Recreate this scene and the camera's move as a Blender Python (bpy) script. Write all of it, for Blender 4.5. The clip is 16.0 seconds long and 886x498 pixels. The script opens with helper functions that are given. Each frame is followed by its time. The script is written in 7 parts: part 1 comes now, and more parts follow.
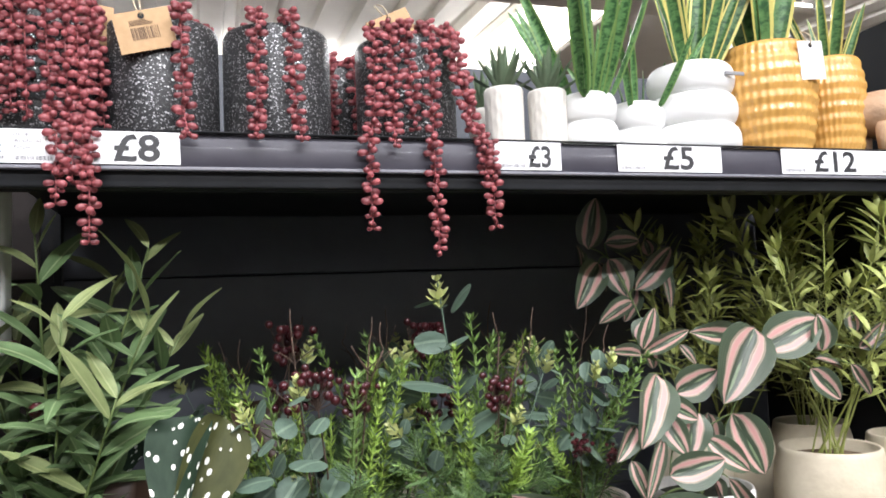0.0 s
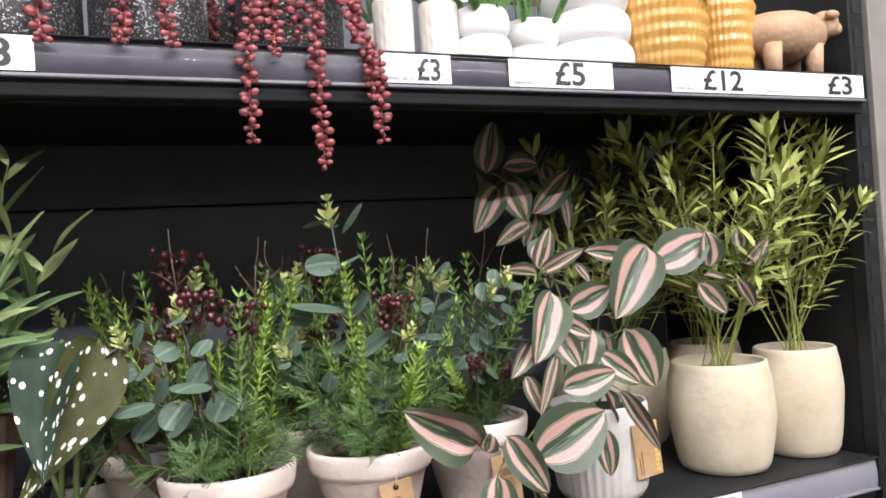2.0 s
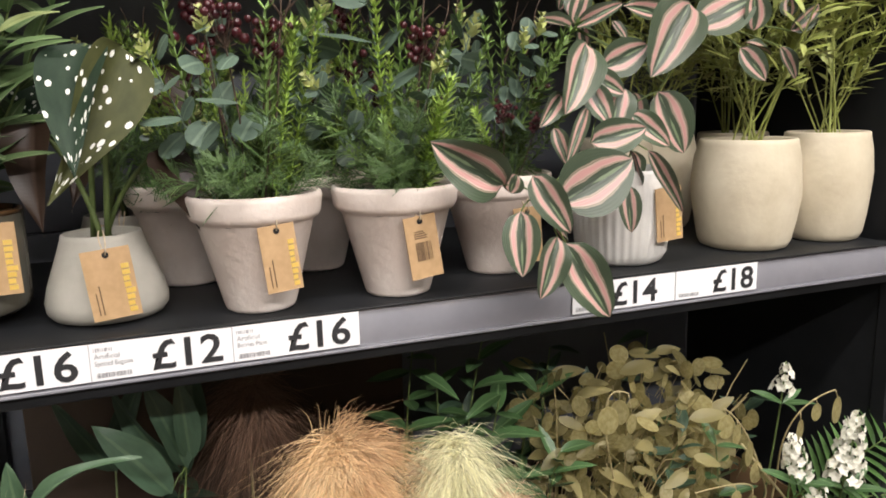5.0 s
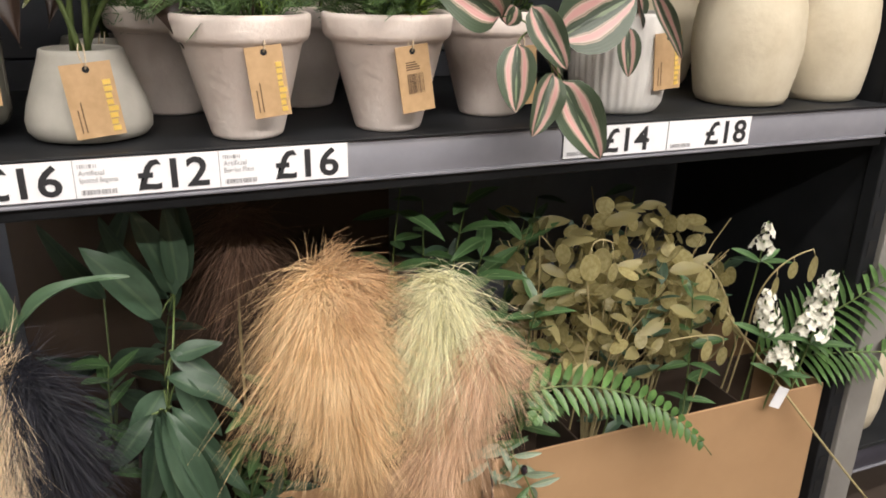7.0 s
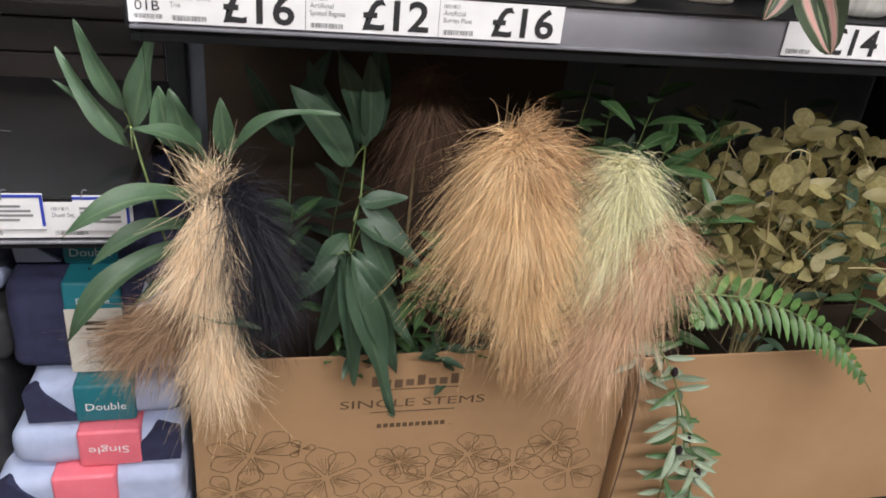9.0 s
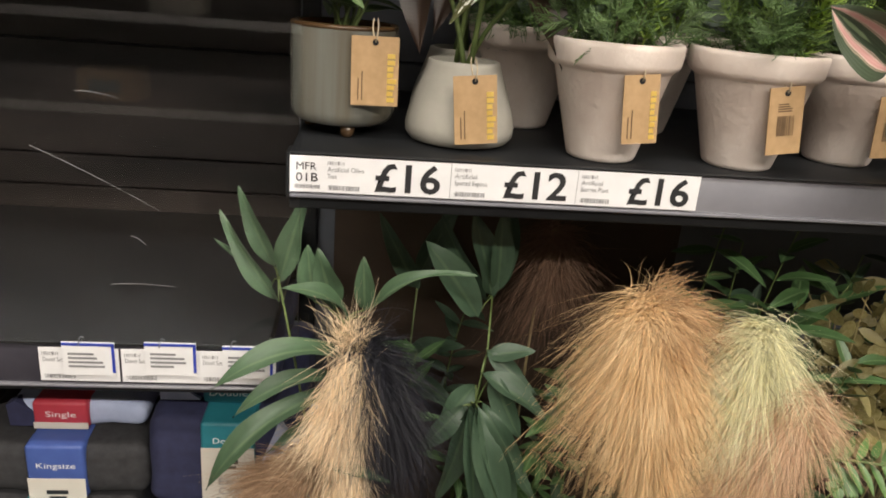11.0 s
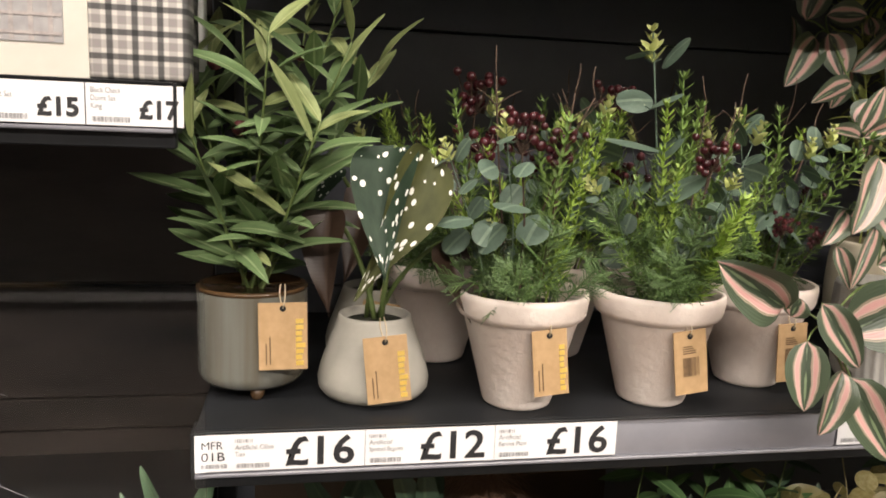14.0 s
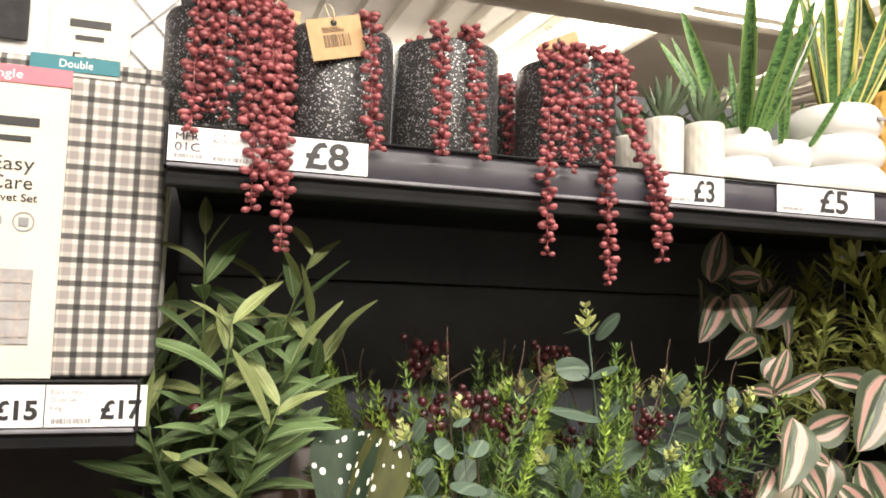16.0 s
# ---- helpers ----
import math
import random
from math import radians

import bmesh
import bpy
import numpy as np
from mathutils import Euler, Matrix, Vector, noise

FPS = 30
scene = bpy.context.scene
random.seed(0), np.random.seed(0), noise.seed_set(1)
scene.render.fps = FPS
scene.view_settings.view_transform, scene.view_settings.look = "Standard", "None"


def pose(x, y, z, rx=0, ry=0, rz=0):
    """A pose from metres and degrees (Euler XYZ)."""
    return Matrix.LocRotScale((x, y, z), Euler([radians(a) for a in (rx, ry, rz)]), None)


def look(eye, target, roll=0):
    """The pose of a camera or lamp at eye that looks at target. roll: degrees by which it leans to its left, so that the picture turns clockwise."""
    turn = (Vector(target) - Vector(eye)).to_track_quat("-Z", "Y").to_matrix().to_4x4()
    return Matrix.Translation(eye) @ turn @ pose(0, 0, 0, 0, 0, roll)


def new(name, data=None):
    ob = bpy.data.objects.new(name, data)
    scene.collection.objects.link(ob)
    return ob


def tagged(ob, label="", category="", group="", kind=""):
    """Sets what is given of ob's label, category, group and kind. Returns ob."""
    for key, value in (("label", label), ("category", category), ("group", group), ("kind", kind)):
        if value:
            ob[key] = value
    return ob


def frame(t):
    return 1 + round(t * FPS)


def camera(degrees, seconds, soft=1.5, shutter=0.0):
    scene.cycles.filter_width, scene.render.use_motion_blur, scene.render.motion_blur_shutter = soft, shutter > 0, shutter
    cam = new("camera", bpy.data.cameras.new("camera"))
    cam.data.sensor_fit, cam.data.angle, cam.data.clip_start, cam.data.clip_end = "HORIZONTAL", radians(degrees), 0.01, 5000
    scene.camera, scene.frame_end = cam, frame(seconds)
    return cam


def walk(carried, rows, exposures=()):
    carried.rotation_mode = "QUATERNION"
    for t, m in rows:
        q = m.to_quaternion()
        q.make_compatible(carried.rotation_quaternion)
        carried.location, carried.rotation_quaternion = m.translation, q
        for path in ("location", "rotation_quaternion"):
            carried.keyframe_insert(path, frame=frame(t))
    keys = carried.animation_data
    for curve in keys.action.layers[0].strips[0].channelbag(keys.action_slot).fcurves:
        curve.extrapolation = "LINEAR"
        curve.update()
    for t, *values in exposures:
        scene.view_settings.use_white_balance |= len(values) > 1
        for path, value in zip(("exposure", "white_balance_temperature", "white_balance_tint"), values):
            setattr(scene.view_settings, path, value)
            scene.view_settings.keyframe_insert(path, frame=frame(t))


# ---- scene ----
cam = camera(60.8, 16.0, soft=1.8)
PATH = [
    (0, (0.206, -0.79, 1.228), (0.807, 1.111, 1.383), -2.5),
    (0.5, (0.222, -0.788, 1.219), (0.87, 1.099, 1.354), -2.9),
    (1, (0.234, -0.781, 1.203), (0.951, 1.084, 1.303), -3.4),
    (1.5, (0.239, -0.779, 1.198), (1.01, 1.065, 1.26), -3.7),
    (2, (0.247, -0.783, 1.184), (1.03, 1.057, 1.211), -3.8),
    (2.5, (0.253, -0.787, 1.172), (1.041, 1.051, 1.125), -3.8),
    (3, (0.258, -0.785, 1.158), (1.053, 1.046, 1.036), -3.5),
    (3.5, (0.259, -0.783, 1.145), (1.05, 1.046, 0.972), -3.3),
    (4, (0.252, -0.78, 1.115), (1.001, 1.058, 0.872), -2.7),
    (4.5, (0.241, -0.776, 1.106), (0.948, 1.061, 0.752), -1.7),
    (4.7, (0.232, -0.773, 1.085), (0.941, 1.062, 0.724), -1.6),
    (6.8, (0.231, -0.776, 1.033), (0.953, 0.967, 0.369), 0.9),
    (7, (0.226, -0.777, 1.023), (0.941, 0.958, 0.332), 1.1),
    (7.5, (0.221, -0.778, 1.0), (0.922, 0.93, 0.231), 1.9),
    (8, (0.203, -0.781, 0.98), (0.859, 0.91, 0.136), 3.0),
    (8.5, (0.172, -0.777, 0.972), (0.725, 0.926, 0.081), 4.7),
    (9, (0.132, -0.776, 0.963), (0.57, 0.961, 0.074), 5.8),
    (9.5, (0.096, -0.778, 0.967), (0.425, 0.987, 0.087), 5.9),
    (10, (0.074, -0.772, 0.979), (0.321, 1.029, 0.147), 5.8),
    (10.2, (0.07, -0.767, 0.988), (0.309, 1.046, 0.179), 5.9),
    (12.3, (0.086, -0.735, 1.1), (0.291, 1.183, 0.571), 2.1),
    (12.5, (0.078, -0.73, 1.107), (0.297, 1.184, 0.57), 2.1),
    (13, (0.07, -0.721, 1.108), (0.285, 1.199, 0.593), 1.6),
    (13.5, (0.082, -0.714, 1.125), (0.313, 1.215, 0.65), 1.1),
    (14, (0.1, -0.716, 1.152), (0.47, 1.223, 0.829), 2.3),
    (14.5, (0.092, -0.722, 1.171), (0.541, 1.221, 1.018), 3.2),
    (15, (0.082, -0.722, 1.2), (0.534, 1.226, 1.188), 3.0),
    (15.5, (0.073, -0.718, 1.233), (0.568, 1.217, 1.336), 2.2),
    (16, (0.039, -0.732, 1.251), (0.638, 1.17, 1.414), 1.8),
]
EXPOSURES = [(0.0, -0.20, 5850, 12), (2.5, -0.20, 6050, 15), (3.5, -0.16, 6100, 14), (4.5, -0.40, 6350, 12), (7.0, -0.50, 6500, 12), (8.0, -0.62, 6450, 12), (9.0, -0.76, 6150, 12), (10.2, -0.74, 6900, 10), (12.5, -0.68, 6800, 11), (14.0, -0.40, 6900, 13), (15.0, -0.07, 6900, 12), (16.0, -0.07, 7000, 11)]
walk(cam, [(t, look(eye, target, roll)) for t, eye, target, roll in PATH], EXPOSURES)

# ---- light and exposure ----
world = bpy.data.worlds.new("hall")
scene.world = world
world.use_nodes = True
world.node_tree.nodes["Background"].inputs[0].default_value = (1.0, 0.93, 0.82, 1)
world.node_tree.nodes["Background"].inputs[1].default_value = 0.25


def strip_lamp(x, y, z, lx, ly, watts, colour=(1.0, 0.95, 0.90)):
    data = bpy.data.lights.new("strip_lamp", "AREA")
    data.shape, data.size, data.size_y, data.energy, data.color = "RECTANGLE", lx, ly, watts, colour
    ob = new("strip_lamp", data)
    ob.matrix_world = pose(x, y, z)
    return ob


# rows of hall lights over the aisle and beyond the fixture
strip_lamp(0.7, -1.25, 2.9, 3.4, 0.14, 120)
strip_lamp(0.7, -2.9, 2.8, 5.0, 0.14, 330)
strip_lamp(1.6, 3.2, 3.0, 5.0, 0.2, 160)
strip_lamp(1.6, 6.2, 3.2, 6.0, 0.2, 220)

# ---- materials ----
MATS = {}


def nodes_of(name):
    m = bpy.data.materials.new(name)
    m.use_nodes = True
    nt = m.node_tree
    b = nt.nodes["Principled BSDF"]
    return m, nt, b


def link(nt, a, ao, b, bi):
    nt.links.new(a.outputs[ao], b.inputs[bi])


def node(nt, kind, **kw):
    n = nt.nodes.new(kind)
    for k, v in kw.items():
        n.inputs[k.replace("_", " ")].default_value = v
    return n


def ramp(nt, stops):
    n = nt.nodes.new("ShaderNodeValToRGB")
    e = n.color_ramp.elements
    while len(e) < len(stops):
        e.new(0.5)
    for el, (p, c) in zip(e, stops):
        el.position, el.color = p, (*c, 1)
    return n


def coords(nt, which="Object", scale=(1, 1, 1)):
    tc = nt.nodes.new("ShaderNodeTexCoord")
    mp = nt.nodes.new("ShaderNodeMapping")
    mp.inputs["Scale"].default_value = scale
    link(nt, tc, which, mp, "Vector")
    return mp


def bump(nt, b, source, out, strength, distance=0.001):
    n = node(nt, "ShaderNodeBump", Strength=strength, Distance=distance)
    link(nt, source, out, n, "Height")
    link(nt, n, "Normal", b, "Normal")
    return n


def vary(nt, colour_node, out, b, amount):
    """brightness that differs from piece to piece"""
    oi = nt.nodes.new("ShaderNodeObjectInfo")
    mr = node(nt, "ShaderNodeMapRange", To_Min=1 - amount, To_Max=1 + amount)
    link(nt, oi, "Random", mr, "Value")
    hs = nt.nodes.new("ShaderNodeHueSaturation")
    link(nt, mr, "Result", hs, "Value")
    link(nt, colour_node, out, hs, "Color")
    link(nt, hs, "Color", b, "Base Color")


def mat(name, c1, c2, scale=40.0, rough=0.5, bump_s=0.2, metal=0.0, rnd=0.0, stretch=(1, 1, 1), detail=6.0, fine=None, coat=0.0, sub=0.0, islands=False, dist=0.001, spec=0.5):
    if name in MATS:
        return MATS[name]
    m, nt, b = nodes_of(name)
    mp = coords(nt, "Object", stretch)
    n1 = node(nt, "ShaderNodeTexNoise", Scale=scale, Detail=detail, Roughness=0.6)
    link(nt, mp, "Vector", n1, "Vector")
    r = ramp(nt, [(0.32, c1), (0.68, c2)])
    link(nt, n1, "Fac", r, "Fac")
    if islands:
        geo = nt.nodes.new("ShaderNodeNewGeometry")
        mr = node(nt, "ShaderNodeMapRange", To_Min=0.65, To_Max=1.35)
        link(nt, geo, "Random Per Island", mr, "Value")
        hs = nt.nodes.new("ShaderNodeHueSaturation")
        link(nt, mr, "Result", hs, "Value")
        link(nt, r, "Color", hs, "Color")
        link(nt, hs, "Color", b, "Base Color")
    elif rnd:
        vary(nt, r, "Color", b, rnd)
    else:
        link(nt, r, "Color", b, "Base Color")
    n2 = node(nt, "ShaderNodeTexNoise", Scale=fine or scale * 6, Detail=4.0)
    link(nt, mp, "Vector", n2, "Vector")
    if bump_s:
        bump(nt, b, n2, "Fac", bump_s, dist)
    rr = node(nt, "ShaderNodeMapRange", To_Min=max(0.02, rough - 0.08), To_Max=min(1, rough + 0.08))
    link(nt, n1, "Fac", rr, "Value")
    link(nt, rr, "Result", b, "Roughness")
    b.inputs["Metallic"].default_value = metal
    b.inputs["Coat Weight"].default_value = coat
    b.inputs["Specular IOR Level"].default_value = spec
    if sub:
        b.inputs["Subsurface Weight"].default_value = sub
        b.inputs["Subsurface Radius"].default_value = (0.004, 0.002, 0.001)
    MATS[name] = m
    return m


def leaf_mat(name, edge, middle, vein, rough=0.42, rnd=0.18, vein_w=0.04, side=9.0):
    """leaf blade with a pale midrib and faint side veins, along its own length"""
    if name in MATS:
        return MATS[name]
    m, nt, b = nodes_of(name)
    tc = nt.nodes.new("ShaderNodeTexCoord")
    sep = nt.nodes.new("ShaderNodeSeparateXYZ")
    link(nt, tc, "UV", sep, "Vector")
    a = nt.nodes.new("ShaderNodeMath"); a.operation = "SUBTRACT"; a.inputs[1].default_value = 0.5
    link(nt, sep, "X", a, 0)
    ab = nt.nodes.new("ShaderNodeMath"); ab.operation = "ABSOLUTE"
    link(nt, a, 0, ab, 0)
    r = ramp(nt, [(0.0, vein), (vein_w, vein), (vein_w + 0.03, middle), (0.5, edge)])
    link(nt, ab, 0, r, "Fac")
    nz = node(nt, "ShaderNodeTexNoise", Scale=7.0, Detail=6.0)
    link(nt, tc, "UV", nz, "Vector")
    mr = node(nt, "ShaderNodeMapRange", To_Min=0.7, To_Max=1.3)
    link(nt, nz, "Fac", mr, "Value")
    hs = nt.nodes.new("ShaderNodeHueSaturation")
    link(nt, mr, "Result", hs, "Value")
    link(nt, r, "Color", hs, "Color")
    vary(nt, hs, "Color", b, rnd)
    w = node(nt, "ShaderNodeTexWave", Scale=side, Distortion=1.5)
    w.bands_direction = "Y"
    link(nt, tc, "UV", w, "Vector")
    bump(nt, b, w, "Fac", 0.07, 0.0005)
    b.inputs["Roughness"].default_value = rough
    MATS[name] = m
    return m


def stripe_mat():
    """pink and green striped leaf: dark rim, pink bands, dark middle"""
    m, nt, b = nodes_of("striped_leaf")
    tc = nt.nodes.new("ShaderNodeTexCoord")
    nz = node(nt, "ShaderNodeTexNoise", Scale=2.2, Detail=3.0)
    link(nt, tc, "UV", nz, "Vector")
    sep = nt.nodes.new("ShaderNodeSeparateXYZ")
    link(nt, tc, "UV", sep, "Vector")
    a = nt.nodes.new("ShaderNodeMath"); a.operation = "SUBTRACT"; a.inputs[1].default_value = 0.5
    link(nt, sep, "X", a, 0)
    ab = nt.nodes.new("ShaderNodeMath"); ab.operation = "ABSOLUTE"
    link(nt, a, 0, ab, 0)
    j = node(nt, "ShaderNodeMapRange", To_Min=-0.09, To_Max=0.09)
    link(nt, nz, "Fac", j, "Value")
    ad = nt.nodes.new("ShaderNodeMath"); ad.operation = "ADD"
    link(nt, ab, 0, ad, 0); link(nt, j, "Result", ad, 1)
    g, p, d = (0.062, 0.088, 0.052), (0.52, 0.285, 0.262), (0.028, 0.042, 0.024)
    lp = (0.52, 0.40, 0.33)
    r = ramp(nt, [(0.0, (0.15, 0.20, 0.11)), (0.018, d), (0.105, (0.05, 0.072, 0.042)), (0.118, lp), (0.13, (0.12, 0.10, 0.06)), (0.143, lp), (0.165, p), (0.235, p), (0.262, lp), (0.278, (0.10, 0.10, 0.06)), (0.292, (0.40, 0.32, 0.24)), (0.308, (0.05, 0.072, 0.042)), (0.5, (0.058, 0.082, 0.048))])
    link(nt, ad, 0, r, "Fac")
    vary(nt, r, "Color", b, 0.15)
    w = node(nt, "ShaderNodeTexWave", Scale=6.0, Distortion=2.0)
    link(nt, tc, "UV", w, "Vector")
    bump(nt, b, w, "Fac", 0.25, 0.0006)
    b.inputs["Roughness"].default_value = 0.38
    MATS["stripe"] = m
    return m


def spotted_mat(name, base, base2):
    m, nt, b = nodes_of(name)
    mp = coords(nt, "UV", (9.0, 13.5, 1))
    v = node(nt, "ShaderNodeTexVoronoi", Scale=1.0, Randomness=0.75)
    link(nt, mp, "Vector", v, "Vector")
    sepc = nt.nodes.new("ShaderNodeSeparateColor")
    link(nt, v, "Color", sepc, "Color")
    size = node(nt, "ShaderNodeMapRange", To_Min=0.10, To_Max=0.40)
    link(nt, sepc, "Red", size, "Value")
    lt = nt.nodes.new("ShaderNodeMath"); lt.operation = "LESS_THAN"
    link(nt, v, "Distance", lt, 0); link(nt, size, "Result", lt, 1)
    nz = node(nt, "ShaderNodeTexNoise", Scale=5.0, Detail=5.0)
    mp2 = coords(nt, "UV", (1, 1, 1))
    link(nt, mp2, "Vector", nz, "Vector")
    r = ramp(nt, [(0.3, base), (0.7, base2)])
    link(nt, nz, "Fac", r, "Fac")
    mx = nt.nodes.new("ShaderNodeMix"); mx.data_type = "RGBA"
    link(nt, lt, 0, mx, "Factor")
    nt.links.new(r.outputs["Color"], mx.inputs[6])
    mx.inputs[7].default_value = (0.78, 0.78, 0.72, 1)
    nt.links.new(mx.outputs[2], b.inputs["Base Color"])
    b.inputs["Roughness"].default_value = 0.6
    b.inputs["Specular IOR Level"].default_value = 0.25
    w = node(nt, "ShaderNodeTexNoise", Scale=14.0, Detail=3.0)
    link(nt, mp2, "Vector", w, "Vector")
    bump(nt, b, w, "Fac", 0.35, 0.001)
    MATS[name] = m
    return m


def banded_mat(name, dark, light, margin):
    """upright sword leaf: cross bands and a pale margin"""
    m, nt, b = nodes_of(name)
    tc = nt.nodes.new("ShaderNodeTexCoord")
    mp = coords(nt, "UV", (1.2, 16.0, 1))
    nz = node(nt, "ShaderNodeTexNoise", Scale=1.6, Detail=4.0, Roughness=0.7)
    link(nt, mp, "Vector", nz, "Vector")
    r = ramp(nt, [(0.42, dark), (0.55, light)])
    link(nt, nz, "Fac", r, "Fac")
    sep = nt.nodes.new("ShaderNodeSeparateXYZ")
    link(nt, tc, "UV", sep, "Vector")
    a = nt.nodes.new("ShaderNodeMath"); a.operation = "SUBTRACT"; a.inputs[1].default_value = 0.5
    link(nt, sep, "X", a, 0)
    ab = nt.nodes.new("ShaderNodeMath"); ab.operation = "ABSOLUTE"
    link(nt, a, 0, ab, 0)
    gt = nt.nodes.new("ShaderNodeMath"); gt.operation = "GREATER_THAN"; gt.inputs[1].default_value = 0.36
    link(nt, ab, 0, gt, 0)
    mx = nt.nodes.new("ShaderNodeMix"); mx.data_type = "RGBA"
    link(nt, gt, 0, mx, "Factor")
    nt.links.new(r.outputs["Color"], mx.inputs[6])
    mx.inputs[7].default_value = (*margin, 1)
    nt.links.new(mx.outputs[2], b.inputs["Base Color"])
    b.inputs["Roughness"].default_value = 0.4
    MATS[name] = m
    return m


def glitter_mat():
    m, nt, b = nodes_of("black_glitter")
    mp = coords(nt, "Object")
    v = node(nt, "ShaderNodeTexVoronoi", Scale=720.0)
    link(nt, mp, "Vector", v, "Vector")
    sepc = nt.nodes.new("ShaderNodeSeparateColor")
    link(nt, v, "Color", sepc, "Color")
    r = ramp(nt, [(0.0, (0.012, 0.012, 0.013)), (0.6, (0.018, 0.018, 0.019)), (0.84, (0.06, 0.06, 0.063)), (0.97, (0.6, 0.6, 0.61))])
    link(nt, sepc, "Red", r, "Fac")
    link(nt, r, "Color", b, "Base Color")
    gt = node(nt, "ShaderNodeMapRange", From_Min=0.86, From_Max=0.98)
    link(nt, sepc, "Red", gt, "Value")
    link(nt, gt, "Result", b, "Metallic")
    b.inputs["Roughness"].default_value = 0.45
    bump(nt, b, sepc, "Green", 0.9, 0.0012)
    MATS["glitter"] = m
    return m


def check_mat():
    """woven black and grey check on white cotton"""
    m, nt, b = nodes_of("check_cotton")
    tc = nt.nodes.new("ShaderNodeTexCoord")
    sep = nt.nodes.new("ShaderNodeSeparateXYZ")
    link(nt, tc, "Object", sep, "Vector")
    cols = []
    for axis, pitch in (("X", 0.0217), ("Z", 0.0213)):
        md = nt.nodes.new("ShaderNodeMath"); md.operation = "PINGPONG"; md.inputs[1].default_value = pitch / 2
        link(nt, sep, axis, md, 0)
        dv = nt.nodes.new("ShaderNodeMath"); dv.operation = "DIVIDE"; dv.inputs[1].default_value = pitch / 2
        link(nt, md, 0, dv, 0)
        r = ramp(nt, [(0.0, (0.16, 0.16, 0.16)), (0.20, (0.16, 0.16, 0.16)), (0.30, (0.74, 0.72, 0.69)), (0.60, (0.78, 0.76, 0.73)), (0.70, (0.52, 0.50, 0.49)), (1.0, (0.52, 0.50, 0.49))])
        link(nt, dv, 0, r, "Fac")
        cols.append(r)
    mx = nt.nodes.new("ShaderNodeMix"); mx.data_type = "RGBA"; mx.blend_type = "MULTIPLY"
    mx.inputs["Factor"].default_value = 1.0
    nt.links.new(cols[0].outputs["Color"], mx.inputs[6]); nt.links.new(cols[1].outputs["Color"], mx.inputs[7])
    nt.links.new(mx.outputs[2], b.inputs["Base Color"])
    b.inputs["Roughness"].default_value = 0.8
    nz = node(nt, "ShaderNodeTexNoise", Scale=900.0, Detail=2.0)
    link(nt, tc, "Object", nz, "Vector")
    bump(nt, b, nz, "Fac", 0.25, 0.0006)
    MATS["check"] = m
    return m


def papery_mat():
    """thin dried membrane: part of the light passes through"""
    m, nt, b = nodes_of("paper_coin")
    mp = coords(nt, "Object")
    nz = node(nt, "ShaderNodeTexNoise", Scale=2.5, Detail=5.0)
    link(nt, mp, "Vector", nz, "Vector")
    r = ramp(nt, [(0.3, (0.36, 0.31, 0.125)), (0.7, (0.58, 0.52, 0.27))])
    link(nt, nz, "Fac", r, "Fac")
    vary(nt, r, "Color", b, 0.3)
    b.inputs["Roughness"].default_value = 0.34
    tl = nt.nodes.new("ShaderNodeBsdfTranslucent")
    link(nt, r, "Color", tl, "Color")
    tp = nt.nodes.new("ShaderNodeBsdfTransparent")
    one, two = nt.nodes.new("ShaderNodeMixShader"), nt.nodes.new("ShaderNodeMixShader")
    one.inputs[0].default_value, two.inputs[0].default_value = 0.45, 0.34
    out = [n for n in nt.nodes if n.type == "OUTPUT_MATERIAL"][0]
    nt.links.new(b.outputs[0], one.inputs[1]); nt.links.new(tl.outputs[0], one.inputs[2])
    nt.links.new(one.outputs[0], two.inputs[1]); nt.links.new(tp.outputs[0], two.inputs[2])
    nt.links.new(two.outputs[0], out.inputs["Surface"])
    MATS["paper_coin"] = m
    return m


def clear_mat():
    m, nt, b = nodes_of("clear_acrylic")
    b.inputs["Transmission Weight"].default_value = 1.0
    b.inputs["IOR"].default_value = 1.45
    b.inputs["Base Color"].default_value = (0.97, 0.98, 0.98, 1)
    nz = node(nt, "ShaderNodeTexNoise", Scale=6.0, Detail=4.0)
    mr = node(nt, "ShaderNodeMapRange", To_Min=0.005, To_Max=0.03)
    link(nt, nz, "Fac", mr, "Value")
    link(nt, mr, "Result", b, "Roughness")
    MATS["clear"] = m
    return m


def glow_mat(name, colour, strength):
    m, nt, b = nodes_of(name)
    b.inputs["Emission Color"].default_value = (*colour, 1)
    b.inputs["Emission Strength"].default_value = strength
    MATS[name] = m
    return m


# black panel colour lifted and blued to stand in for lens haze
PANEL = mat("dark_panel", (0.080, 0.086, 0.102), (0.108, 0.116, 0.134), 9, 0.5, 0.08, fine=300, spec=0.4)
# brown tone and streaks stand in for the aisle reflected in the guard
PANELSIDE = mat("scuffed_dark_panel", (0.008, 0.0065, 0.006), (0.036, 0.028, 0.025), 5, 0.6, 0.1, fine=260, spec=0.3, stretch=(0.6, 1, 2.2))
SHELF = mat("dark_shelf", (0.010, 0.011, 0.012), (0.017, 0.018, 0.020), 14, 0.5, 0.08, fine=420, spec=0.25)
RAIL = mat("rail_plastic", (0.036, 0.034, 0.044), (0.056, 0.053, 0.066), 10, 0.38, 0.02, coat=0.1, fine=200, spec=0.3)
# same rail plastic, base colour lightened to imitate reflected light
RAILSHEEN = mat("light_rail_plastic", (0.19, 0.19, 0.215), (0.27, 0.27, 0.295), 6, 0.16, 0.02, coat=1.0, fine=200)
